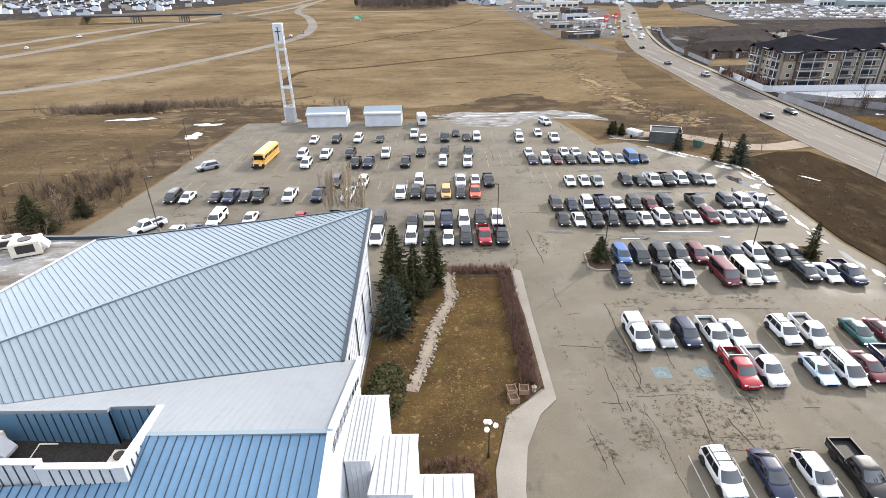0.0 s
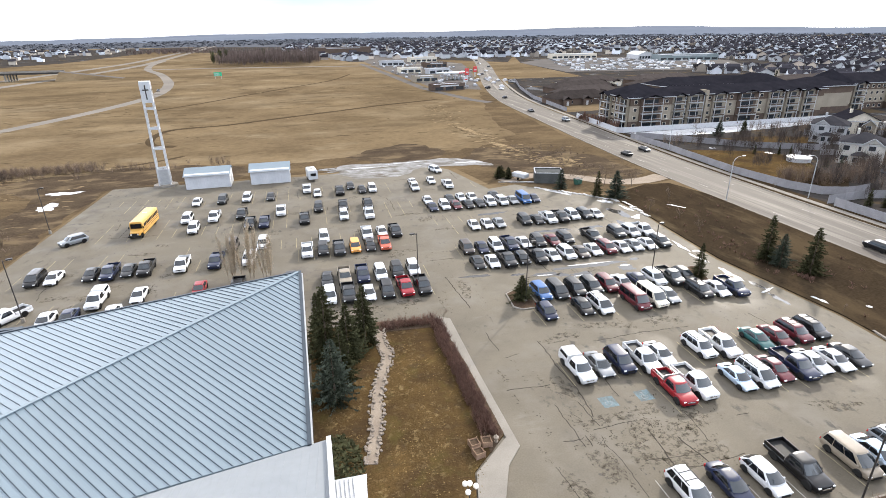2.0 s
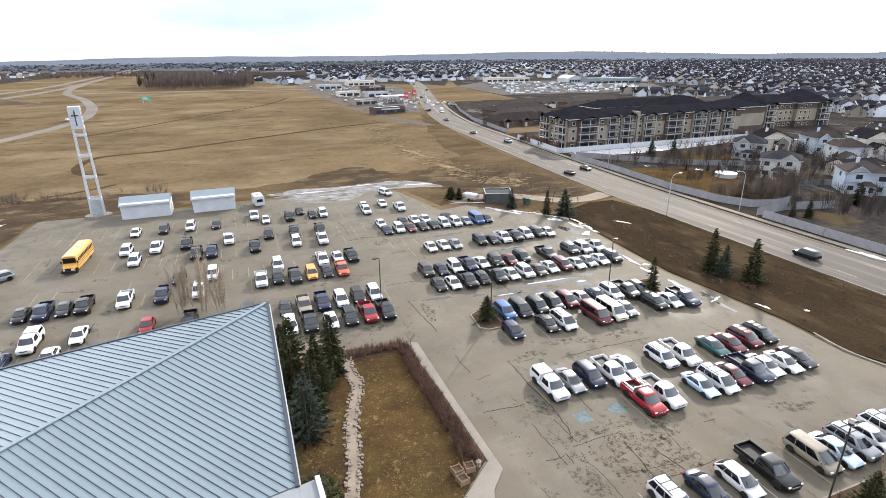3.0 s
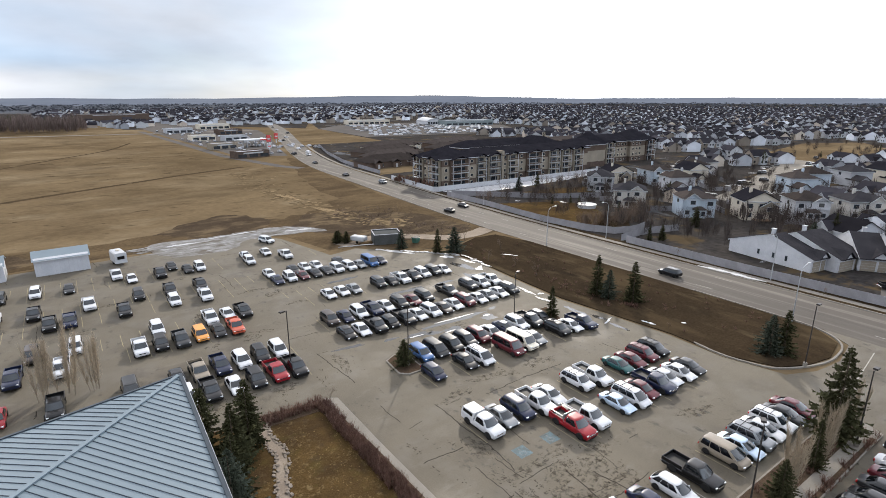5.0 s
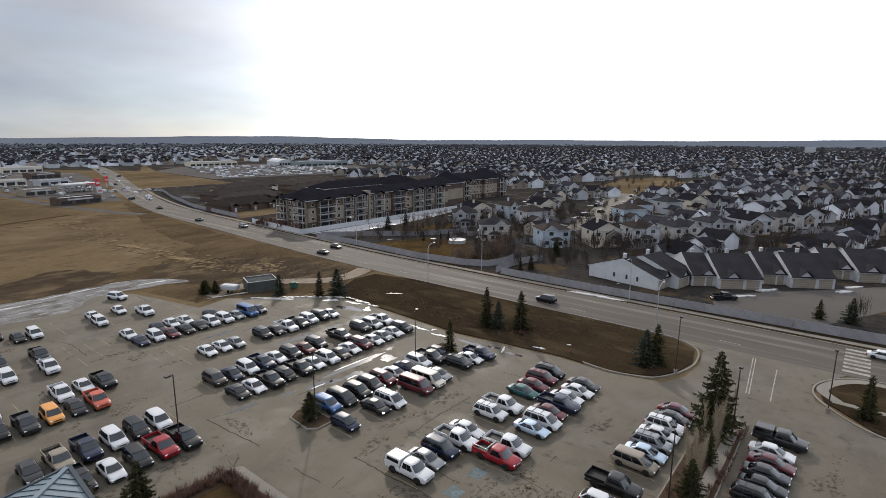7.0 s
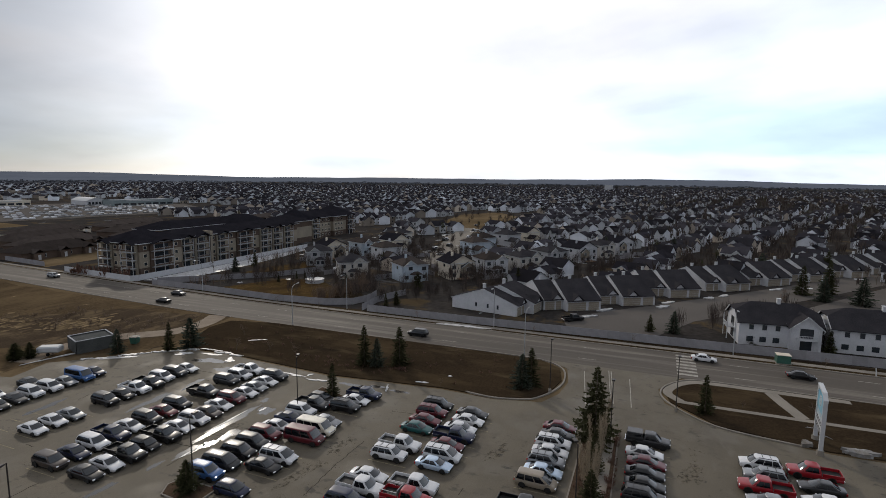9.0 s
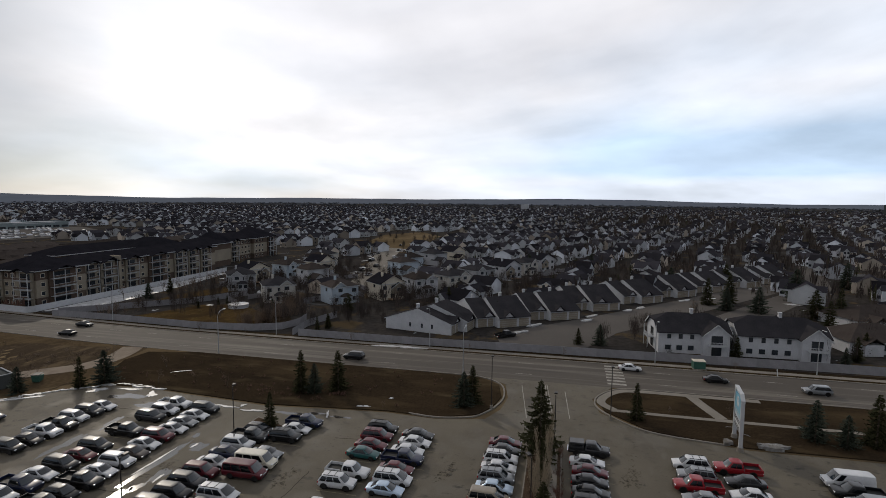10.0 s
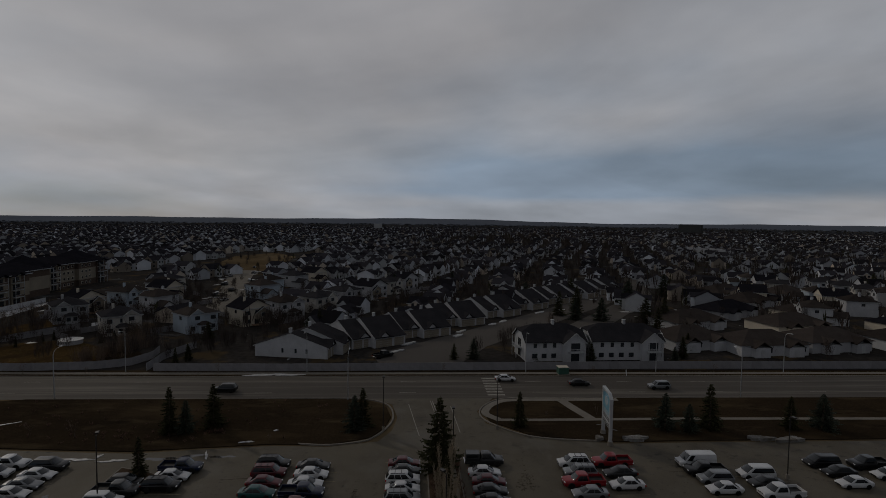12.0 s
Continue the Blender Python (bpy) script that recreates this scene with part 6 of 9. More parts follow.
def travel_trailer(x, y):
    t = thing("travel_trailer", "white travel trailer parked beside the sheds", "trailer", "", pose(x, y, 0, rz=8))
    prof = [(-1.2, .6), (1.2, .6), (1.2, 2.75), (.95, 2.95), (-.95, 2.95), (-1.2, 2.75)]
    part("body", Geo().loft([[(a, -2.6, b) for a, b in prof], [(a, 2.3, b) for a, b in prof], [(a * .95, 2.8, .9 if b < 1 else b - .5) for a, b in prof]]), WHITE, t)
    part("front_window", Geo().box(-.7, -2.64, 1.5, .7, -2.58, 2.2), CARGLASS, t)
    part("side_window", Geo().box(1.18, -1.4, 1.5, 1.23, -.4, 2.1), CARGLASS, t)
    part("side_window", Geo().box(1.18, .8, 1.5, 1.23, 1.6, 2.1), CARGLASS, t)
    part("door", Geo().box(1.18, -.2, .65, 1.24, .5, 2.4), CREAM, t)
    part("roof_vent", Geo().box(-.3, -.4, 2.95, .3, .4, 3.2, bevel=.04), CREAM, t)
    part("drawbar", Geo().box(-.06, -3.8, .45, .06, -2.5, .6), PLASTIC, t)
    for sx in (-1, 1):
        part("wheel", wheel_mesh(.34), RUBBER, t, m=pose(sx * 1.1, .2, .34, rz=0 if sx > 0 else 180))


travel_trailer(-6.6, 146.2)


# ---- lot fittings ----
def stall_lines():
    """Worn stall lines, one object a row."""
    for y0, y1, x0, x1, p, m in ((39.2, 45.4, 27.9, 54.5, 2.66, PAINT_Y), (45.9, 51.6, 19.6, 56, 2.71, PAINT_Y), (26.8, 32.6, 20.1, 36, 3.64, PAINT_W), (26.8, 32.6, 37, 56, 2.54, PAINT_Y),
                                 (14.8, 20.8, 36, 56, 2.6, PAINT_Y), (58.8, 64.2, 21.9, 55, 2.68, PAINT_Y), (64.8, 70.2, 23.3, 51, 2.68, PAINT_Y), (77.2, 83.2, 17.6, 55, 2.65, PAINT_Y),
                                 (83.7, 89.6, 17.5, 56, 2.7, PAINT_Y), (95.4, 101, 14.6, 53, 2.65, PAINT_Y), (101.5, 106, 14.6, 30, 2.65, PAINT_Y), (109.2, 114.4, 12.0, 45, 2.64, PAINT_Y), (114.8, 119.8, 12.0, 38, 2.64, PAINT_Y),
                                 (126.4, 131.6, 14, 34, 2.7, PAINT_Y), (71.6, 77.2, -12.4, 11, 2.76, PAINT_Y), (77.8, 83.4, -53, 11, 2.75, PAINT_Y), (90.2, 96, -54, 11, 2.74, PAINT_Y), (96.6, 102.2, -54, 11, 2.72, PAINT_Y),
                                 (108.4, 114.2, -50, 9, 2.68, PAINT_Y), (115, 121, -50, 9, 2.68, PAINT_Y), (127.6, 133.2, -50, 12, 2.68, PAINT_Y), (133.6, 138, -50, 12, 2.68, PAINT_Y),
                                 (1.8, 7.2, 36, 56, 2.9, PAINT_Y), (-4, 1.2, 36, 56, 2.9, PAINT_Y), (-16.8, -11.4, 36, 56, 2.7, PAINT_Y), (-23.6, -18, 36, 56, 2.7, PAINT_Y)):
        g = Geo()
        r = random.Random(int(y0 * 10))
        x = x0
        while x <= x1:
            if r.random() < .28:
                x += p
                continue
            a, b = y0 + r.uniform(0, .5), y1 - r.uniform(0, .6)
            g.box(x - .05, a, -.02, x + .05, b, .005)
            x += p
        part("stall_lines", g, m, None, "faded painted stall lines on the asphalt", "structure")


stall_lines()
for x in (21.66, 25.88):
    g = Geo()
    g.box(x - .85, 42.15, -.02, x + .85, 43.85, .006)
    ob = part("accessible_mark", g, PAINT_B, None, "faded blue painted square on the asphalt", "structure")
    g = Geo()
    g.tube((x - .05, 43.45, .005), (x - .05, 43.45, .010), .13, n=10)
    g.box(x - .1, 42.95, .005, x + .02, 43.3, .010)
    g.box(x - .1, 42.88, .005, x + .35, 42.98, .010)
    g.box(x + .28, 42.5, .005, x + .36, 42.92, .010)
    for k in range(10):
        a0 = 2.2 + k * .4
        g.tube((x - .1 + .33 * math.cos(a0), 42.75 + .33 * math.sin(a0), .005), (x - .1 + .33 * math.cos(a0), 42.75 + .33 * math.sin(a0), .009), .07, n=6)
    part("accessible_symbol", g, PAINT_F, ob)


def lot_lamp(x, y, h=9.2, turn=0, arms=1):
    t = thing("lot_lamp", "tall dark bronze parking lot lamp with a box head", "street lamp", "lot lamps", pose(x, y, 0, rz=turn))
    part("footing", Geo().tube((0, 0, -.02), (0, 0, .7), .26, .26, 12), CONCRETE, t, "round concrete footing")
    part("pole", Geo().tube((0, 0, .7), (0, 0, h), .085, .06, 8), DARKBOX, t)
    for k in range(arms):
        s = 1 if k == 0 else -1
        part("arm", Geo().tube((0, 0, h - .15), (s * .55, 0, h), .04, .04, 6), DARKBOX, t)
        hd = part("lamp_head", Geo().box(min(s * .4, s * 1.1), -.22, h - .05, max(s * .4, s * 1.1), .22, h + .16, bevel=.03), DARKBOX, t)
        part("lens", Geo().box(min(s * .5, s * 1.0), -.16, h - .07, max(s * .5, s * 1.0), .16, h - .045), GLOBE, hd)


for x, y, tn in ((-46.8, 78.8, 20), (7.6, 74.0, 200), (21.8, 66.3, 0), (43.2, 67.8, 20), (66.9, 33.7, 0), (67.3, 13.9, 180), (51.6, 22.6, 0), (32.4, 24.6, 30), (48.6, -25.2, 180), (-58, 118, 0)):
    lot_lamp(x, y, turn=tn)


def street_lamp(x, y, side):
    t = thing("street_lamp", "galvanised street lamp with a curved arm over the road", "street lamp", "street lamps", pose(x, y, 0.05))
    part("pole", Geo().tube((0, 0, 0), (0, 0, 8.6), .11, .07, 8), STEEL, t)
    g = Geo()
    pts = [(0, 0, 8.6), (side * .3, 0, 9.3), (side * 1.0, 0, 9.75), (side * 2.2, 0, 9.9)]
    for a, b in zip(pts, pts[1:]):
        g.tube(a, b, .05, .045, 6)
    part("arm", g, STEEL, t)
    part("lamp_head", Geo().box(side * 2.45 - .35, -.15, 9.8, side * 2.45 + .35, .15, 9.98, bevel=.04), STEEL, t)


for x, y, s in ((82.4, 41.8, 1), (102.0, 54, -1), (102.0, 2, -1), (102.2, -30, -1), (102.2, -62, -1), (102.4, 96, -1), (104.5, 150, -1), (110, 205, -1), (84.0, -40, 1), (84.0, 100, 1)):
    street_lamp(x, y, s)


def kerbed_island(pts, label):
    flat("island_kerb", pts, 0.15, KERB, "concrete kerb of a planted lot island", 0.3)
    cx, cy = sum(p[0] for p in pts) / len(pts), sum(p[1] for p in pts) / len(pts)
    flat("island_bed", [(cx + (x - cx) * .88, cy + (y - cy) * .93) for x, y in pts], 0.17, MULCH, label, 0.3)


kerbed_island([(19.4, 65.0), (20.4, 64.0), (23.2, 64.0), (23.3, 69.6), (21.6, 70.2), (19.8, 69.2)], "bare soil bed of a lot island")
kerbed_island([(48.2, 70.6), (50.2, 63.6), (51.2, 63.6), (53.8, 70.6)], "bare soil bed of a lot island")
kerbed_island([(18.5, 21.2), (56.5, 21.6), (57.6, 23.6), (56.5, 26.4), (18.5, 26.0)], "bare soil bed of the long lot island")
part("island_walk", ribbon([(19, 22.6), (56, 22.8)], 1.3, 0.19, 0.1), CONCRETE, None, "concrete walk along the lot island", "structure")


def bell_tower(x, y):
    """White steel tower with a solid head that bears a cross."""
    t = thing("bell_tower", "tall white steel lattice tower with a cross on its head", "tower", "", pose(x, y, 0, rz=7))
    H, s = 26.0, 1.05
    plinth = Geo()
    plinth.prism([(math.cos(a) * 2.9, math.sin(a) * 2.3) for a in (6.2832 * k / 14 for k in range(14))], -.1, .55)
    part("plinth", plinth, KERB, t, "low grey concrete plinth")
    foot = 1.3
    for sx, sy in ((-1, -1), (1, -1), (1, 1), (-1, 1)):
        leg = Geo()
        q = .15
        leg.loft([[(sx * c + dx * q, sy * c + dy * q, z) for dx, dy in ((-1, -1), (1, -1), (1, 1), (-1, 1))] for c, z in ((foot, .5), (s, H - 5))])
        part("leg", leg, WHITE, t)
    for z in (4.4, 9.6, 14.6, 19.4):
        c = foot + (s - foot) * z / (H - 5)
        for a in range(4):
            part("brace", Geo().box(-c + .15, -c - .12, z, c - .15, -c + .12, z + .4), WHITE, t, m=pose(0, 0, 0, rz=90 * a))
    part("panel", Geo().box(-foot + .19, -foot + .3, .6, foot - .19, -foot + .34, 4.4), STEEL, t, "thin grey mesh panel")
    part("head", Geo().box(-s - .15, -s - .15, H - 5, s + .15, s + .15, H, bevel=.06), WHITE, t, "solid white tower head")
    for a in (0, 90):
        g = Geo()
        g.box(-.13, -s - .20, H - 4.2, .13, -s - .145, H - .8)
        g.box(-.72, -s - .20, H - 2.1, .72, -s - .145, H - 1.82)
        part("cross", g, DARKBOX, t, "dark metal cross", m=pose(0, 0, 0, rz=a))


bell_tower(-43.4, 150.3)


def shed(x0, y0, x1, y1, h, label, turn=0):
    cx, cy = (x0 + x1) / 2, (y0 + y1) / 2
    w, d = x1 - x0, y1 - y0
    t = thing("storage_shed", label, "shed", "white sheds", pose(cx, cy, 0, rz=turn))
    g = Geo()
    prof = [(-d / 2, -.05), (-d / 2, h), (0, h + 1.1), (d / 2, h), (d / 2, -.05)]
    g.loft([[(-w / 2, a, b) for a, b in prof], [(w / 2, a, b) for a, b in prof]])
    wall = part("wall", g, SIDING_W, t)
    for k in range(int(w / .8)):
        part("batten", Geo().box(-w / 2 + .4 + k * .8, -d / 2 - .03, 0, -w / 2 + .46 + k * .8, -d / 2, h), WHITE, wall)
    for s in (-1, 1):
        r = Geo()
        pr = [(s * (d / 2 + .35), h - .30), (0, h + 1.16), (0, h + 1.26), (s * (d / 2 + .35), h - .18)]
        r.loft([[(-w / 2 - .3, a, b) for a, b in pr], [(w / 2 + .3, a, b) for a, b in pr]])
        part("roof", r, ROOF_L, t, "pale blue-grey metal roof slope")
    part("door", Geo().box(w / 2, -.9, 0, w / 2 + .06, .9, 2.2), STEEL, t)
    part("fascia", Geo().box(-w / 2 - .3, -d / 2 - .42, h - .32, w / 2 + .3, -d / 2 - .34, h - .14), WHITE, t)


shed(-37.6, 144.8, -27.0, 151.6, 3.6, "white metal storage shed with a pale blue roof", 1)
shed(-22.0, 145.0, -12.2, 151.8, 3.6, "white metal storage shed with a pale blue roof", 1)


def dumpster_yard():
    t = thing("bin_enclosure", "open square board enclosure beside the gravel track", "enclosure", "", pose(52.6, 127.2, 0, rz=-20))
    for a, l in ((0, 7), (90, 6), (180, 7), (270, 6)):
        d = 3.0 if l == 7 else 3.5
        part("wall_panel", Geo().box(-l / 2, -d, 0, l / 2, -d + .15, 2.6), GREYDARK, t, m=pose(0, 0, 0, rz=a))
        part("top_rail", Geo().box(-l / 2, -d - .05, 2.6, l / 2, -d + .2, 2.7), GREYWALL, t, m=pose(0, 0, 0, rz=a))
    part("roof_panel", Geo().box(-3.3, -2.8, 2.3, 3.3, 2.8, 2.4), GREYDARK, t)
    b = thing("waste_bin", "green steel waste bin beside the enclosure", "dumpster", "", pose(58.2, 121.6, 0, rz=25))
    part("body", Geo().loft([[(-.8, -.6, .1), (.8, -.6, .1), (.8, .5, .1), (-.8, .5, .1)], [(-.9, -.8, 1.2), (.9, -.8, 1.2), (.9, .7, 1.5), (-.9, .7, 1.5)]]), GREEN, b)
    part("lid", Geo().box(-.92, -.82, 1.5, .92, .72, 1.56), PLASTIC, b)
    w = thing("tank_trailer", "white covered utility trailer beside the enclosure", "trailer", "", pose(46.2, 130.2, 0, rz=30))
    part("body", Geo().box(-1.0, -2, .6, 1.0, 2, 1.9, bevel=.25), WHITE, w)
    for sx in (-1, 1):
        part("wheel", wheel_mesh(.34), RUBBER, w, m=pose(sx * .9, 0, .34, rz=0 if sx > 0 else 180))


dumpster_yard()


def pylon_sign(x, y):
    t = thing("pylon_sign", "white pylon sign with a blue head and letter boards", "sign", "", pose(x, y, .1, rz=-6) @ Matrix.Diagonal((.9, .95, .81, 1)))
    for s in (-1, 1):
        part("post", Geo().box(s * 2.7 - .24, -.26, 0, s * 2.7 + .24, .26, 9.9 if s > 0 else 8.9, bevel=.03), WHITE, t)
        part("footing", Geo().tube((s * 2.7, 0, -.2), (s * 2.7, 0, .7), .5, .45, 12), CONCRETE, t)
    part("crown", Geo().loft([[(-2.94, -.28, 8.9), (-2.94, .28, 8.9), (-2.94, .28, 9.3), (-2.94, -.28, 9.3)], [(-1.6, -.28, 9.8), (-1.6, .28, 9.8), (-1.6, .28, 10.2), (-1.6, -.28, 10.2)], [(2.94, -.28, 9.8), (2.94, .28, 9.8), (2.94, .28, 10.2), (2.94, -.28, 10.2)]]), WHITE, t)
    part("head_panel", Geo().box(-2.45, -.2, 6.6, 2.45, .2, 9.15), BLUEPANEL, t, "blue sign panel with a pale emblem")
    for sy in (-1, 1):
        e = Geo()
        e.tube((0, sy * .2, 8.1), (0, sy * .215, 8.1), .95, n=18)
        part("emblem", e, LENS, t, "pale round emblem")
        g = Geo()
        g.box(-.08, min(sy * .22, sy * .23), 7.4, .08, max(sy * .22, sy * .23), 8.8)
        g.box(-.5, min(sy * .22, sy * .23), 8.2, .5, max(sy * .22, sy * .23), 8.35)
        part("emblem_bar", g, BLUEPANEL, t)
    for k in range(3):
        z = 3.0 + k * 1.18
        b = part("letter_board", Geo().box(-2.45, -.16, z, 2.45, .16, z + 1.05, bevel=.03), WHITE if k < 2 else BLUEPANEL, t, "letter board")
        rr = random.Random(k)
        for sy in (-1, 1):
            for line in range(2):
                xx = -2.2
                while xx < 1.9:
                    w = rr.uniform(.4, .9)
                    part("letter_bar", Geo().box(xx, min(sy * .16, sy * .172), z + .18 + line * .42, min(xx + w, 2.3), max(sy * .16, sy * .172), z + .42 + line * .42), PLASTIC if k < 2 else WHITE, b)
                    xx += w + .12
    for s in (-1, 1):
        part("floodlight_arm", Geo().tube((s * 1.0, 0, 2.7), (s * 1.4, s * 1.5, 2.4), .04, n=6), STEEL, t)


pylon_sign(62.7, -3.9)
t = thing("transformer_box", "green painted utility box beside the pavement", "utility box", "", pose(100.4, -6.6, .05, rz=4))
part("cabinet", Geo().box(-.9, -1.2, .1, .9, 1.2, 1.7, bevel=.05), GREEN, t)
part("lid", Geo().box(-.98, -1.28, 1.7, .98, 1.28, 1.84, bevel=.03), CREAM, t)
part("pad", Geo().box(-1.1, -1.4, -.05, 1.1, 1.4, .1), CONCRETE, t)
t = thing("marker_post", "slanted white marker post beside the road", "post", "", pose(98.9, -21.5, .05, 0, 18, 0))
part("post", Geo().box(-.1, -.06, 0, .1, .06, 1.5, bevel=.02), WHITE, t)


def boundary_fence(name, line, h=1.9, step=2.6, material=FENCE, label="long weathered grey board fence"):
    t = thing(name, label, "fence", "")
    pts = [Vector(p) for p in line]
    dist = [0.0]
    for a, b in zip(pts, pts[1:]):
        dist.append(dist[-1] + (b - a).length)
    panel = Geo()
    zig = [(-.05, -.06), (.07, -.06)] + [(.07 + k * (step - .07) / 20, -.03 if k % 2 else -.012) for k in range(1, 21)] + [(step, .02), (.07, .02), (.07, .06), (-.05, .06)]
    panel.prism(zig, 0, h)
    me = panel.mesh("panel", material)

    def at(s):
        for i in range(len(pts) - 1):
            if s <= dist[i + 1] or i == len(pts) - 2:
                return pts[i].lerp(pts[i + 1], min(1, (s - dist[i]) / max(dist[i + 1] - dist[i], 1e-6)))
    n = int(dist[-1] / step)
    for k in range(n):
        a, b = at(k * step), at((k + 1) * step)
        ang = math.degrees(math.atan2(b.y - a.y, b.x - a.x))
        part("panel", me, material, t, m=pose(a.x, a.y, 0.02, rz=ang))


boundary_fence("boundary_fence", [(105.0, -170), (105.0, -30), (103.4, 30), (102.6, 60), (102.9, 91.5)])
boundary_fence("boundary_fence", [(102.9, 91.5), (114, 92.5), (127, 89)], label="weathered grey board fence between back yards")
boundary_fence("boundary_fence", [(104.6, 172), (104.6, 150), (102.8, 120), (104.6, 104), (108, 97.5), (114, 95.5), (122, 97)], label="weathered grey board fence round a back yard")
boundary_fence("boundary_fence", [(109, 222), (105.4, 182.0), (150, 181.5), (205, 182)], 2.0, 2.6, SIDING_W, "pale board fence round the apartment grounds")
boundary_fence("boundary_fence", [(107, 172.5), (132, 146), (150, 135.5)], label="weathered grey board fence between back yards")


# ---- trees and shrubs ----
def spruce(seed, h=8.0, rad=1.9, material=NEEDLE, gap=0.4):
    """A spruce of unit copies: ragged whorls of boughs, each a spine with many short drooping sprays."""
    r = random.Random(seed)
    t = thing("spruce_tree", "dark green spruce tree", "tree", "spruces")
    part("trunk", Geo().tube((0, 0, -.1), (0, 0, h * .97), h * .018, .02, 6), BARK, t)
    g = Geo()
    z = h * .06
    lean = [r.uniform(.78, 1.18) for _ in range(8)]
    while z < h * .98:
        f = 1 - z / h
        reach = rad * (f ** .8) * r.uniform(.72, 1.12) + .10
        n = max(5, int(8 * f + 5))
        a0 = r.uniform(0, 6.28)
        for i in range(n):
            a = a0 + 6.283 * i / n + r.uniform(-.3, .3)
            L = reach * r.uniform(.55, 1.15) * lean[int(a / .7854) % 8]
            d = Vector((math.cos(a), math.sin(a), 0))
            s = Vector((-d.y, d.x, 0))
            droop = r.uniform(.12, .38) * L
            base = Vector((0, 0, z + r.uniform(-.12, .12)))
            for k in range(7 + int(L * 5)):
                q = .18 + .82 * (k + r.random()) / (7 + int(L * 5))
                p = base + d * L * q - Vector((0, 0, droop * math.sin(q * 2.2)))
                side = r.choice((-1, 1))
                l = (.16 + .30 * L * (1.05 - q)) * r.uniform(.6, 1.2)
                e = s * side * l * r.uniform(.5, 1) + d * l * r.uniform(.2, .8) - Vector((0, 0, l * r.uniform(.1, .7)))
                w = d * (.05 + .05 * L) + Vector((0, 0, r.uniform(.02, .12)))
                g.add([p - w, p + w, p + e], [(0, 1, 2)])
        z += gap * (.5 + .55 * f) * r.uniform(.75, 1.15)
    g.tube((0, 0, h * .93), (0, 0, h), .06, .01, 4)
    part("crown", g, material, t)
    return t


def place(tree, x, y, z, k, turn, label="", sx=1.0):
    ob = copy_thing(tree, pose(x, y, z, rz=turn) @ Matrix.Diagonal((k * sx, k * sx, k, 1)))
    if label:
        tagged(ob, label)
    return ob


def first(tree, x, y, z, k=1.0, sx=1.0):
    tree.matrix_basis = pose(x, y, z) @ Matrix.Diagonal((k * sx, k * sx, k, 1))
    tree.scale = (1, 1, 1)
    tree.matrix_basis = pose(x, y, z)
    return tree


SPR = [first(spruce(1, 8.0, 2.1), 65.9, 69.3, .1), first(spruce(2, 8.0, 2.7, gap=.36), -4.2, 57.4, .1), first(spruce(3, 8.0, 3.3, NEEDLE_B, .36), -6.2, 50.2, .1)]
tagged(SPR[0], "dark green spruce tree on the grass verge")
tagged(SPR[1], "tall dark green spruce beside the church")
tagged(SPR[2], "blue-green spruce beside the church")
tr = random.Random(5)
for x, y, k, v, sx in ((-1.9, 60.6, 1.05, 1, 1.05), (-6.6, 58.6, 1.22, 0, 1.2), (-5.2, 53.4, .92, 1, 1.0), (-7.4, 62.4, .9, 0, 1.1)):
    place(SPR[v], x, y, .1, k, tr.uniform(0, 360), "dark spruce tree beside the church", sx)
for x, y, k in ((66.3, 66.8, .72), (68.2, 62.9, .98), (67.2, 38.6, .78), (68.9, 37.4, .85), (68.4, 9.7, .78), (67.0, -15.9, .82), (65.9, -19.7, .62), (67.0, -24, 1.0), (66.8, -38.6, .72), (66.7, -44.4, .8),
                (57.6, 110.8, .75), (61.0, 108.6, .82), (52.6, 119.4, .62), (50.8, 66.6, .72), (67, -60, .9), (67, -80, .8), (66.5, -100, .9)):
    place(SPR[0 if tr.random() < .6 else 2], x, y, .08, k, tr.uniform(0, 360), "small dark spruce tree on the grass verge", tr.uniform(1.0, 1.35))
place(SPR[1], 50.9, 24.6, .17, 1.42, 40, "tall dark spruce on the long lot island", .9)
place(SPR[0], 44.0, 23.8, .17, .70, 80, "small spruce on the long lot island")
place(SPR[1], 35.6, 23.4, .17, .62, 10, "small spruce on the long lot island", 1.2)
place(SPR[1], 21.4, 66.9, .17, .48, 0, "broad ragged evergreen shrub on a lot island", 1.75)
for x, y, k in ((113.4, 18.5, .55), (114.6, 13.2, .68), (136, 166, .72), (146, 165.5, .78), (112.4, -17.5, .6), (112.2, -2.6, .42), (112, -39.5, .5), (115, -43, .75), (167.5, -39, 1.1), (158, -58, 1.35), (162, -53, 1.2), (112.5, 86, .55), (110, 88, .5), (131, 118, .4), (134, 116, .4), (160, 84, .8), (178, -26, 1.2), (182, -34, 1.4), (170, -30, 1.0), (196, -60, 1.5),
                (214, -20, 1.1), (150, 60, .9), (142, 62, .7), (205, 60, 1.0), (128, -38, .8), (122, -48, .7), (150, -52, 1.0), (240, 40, 1.2), (225, -44, 1.2), (262, 10, 1.1), (232, -92, 1.4)):
    place(SPR[int(tr.random() * 3)], x, y, .0, k, tr.uniform(0, 360), "dark spruce tree among the houses", tr.uniform(.95, 1.3))


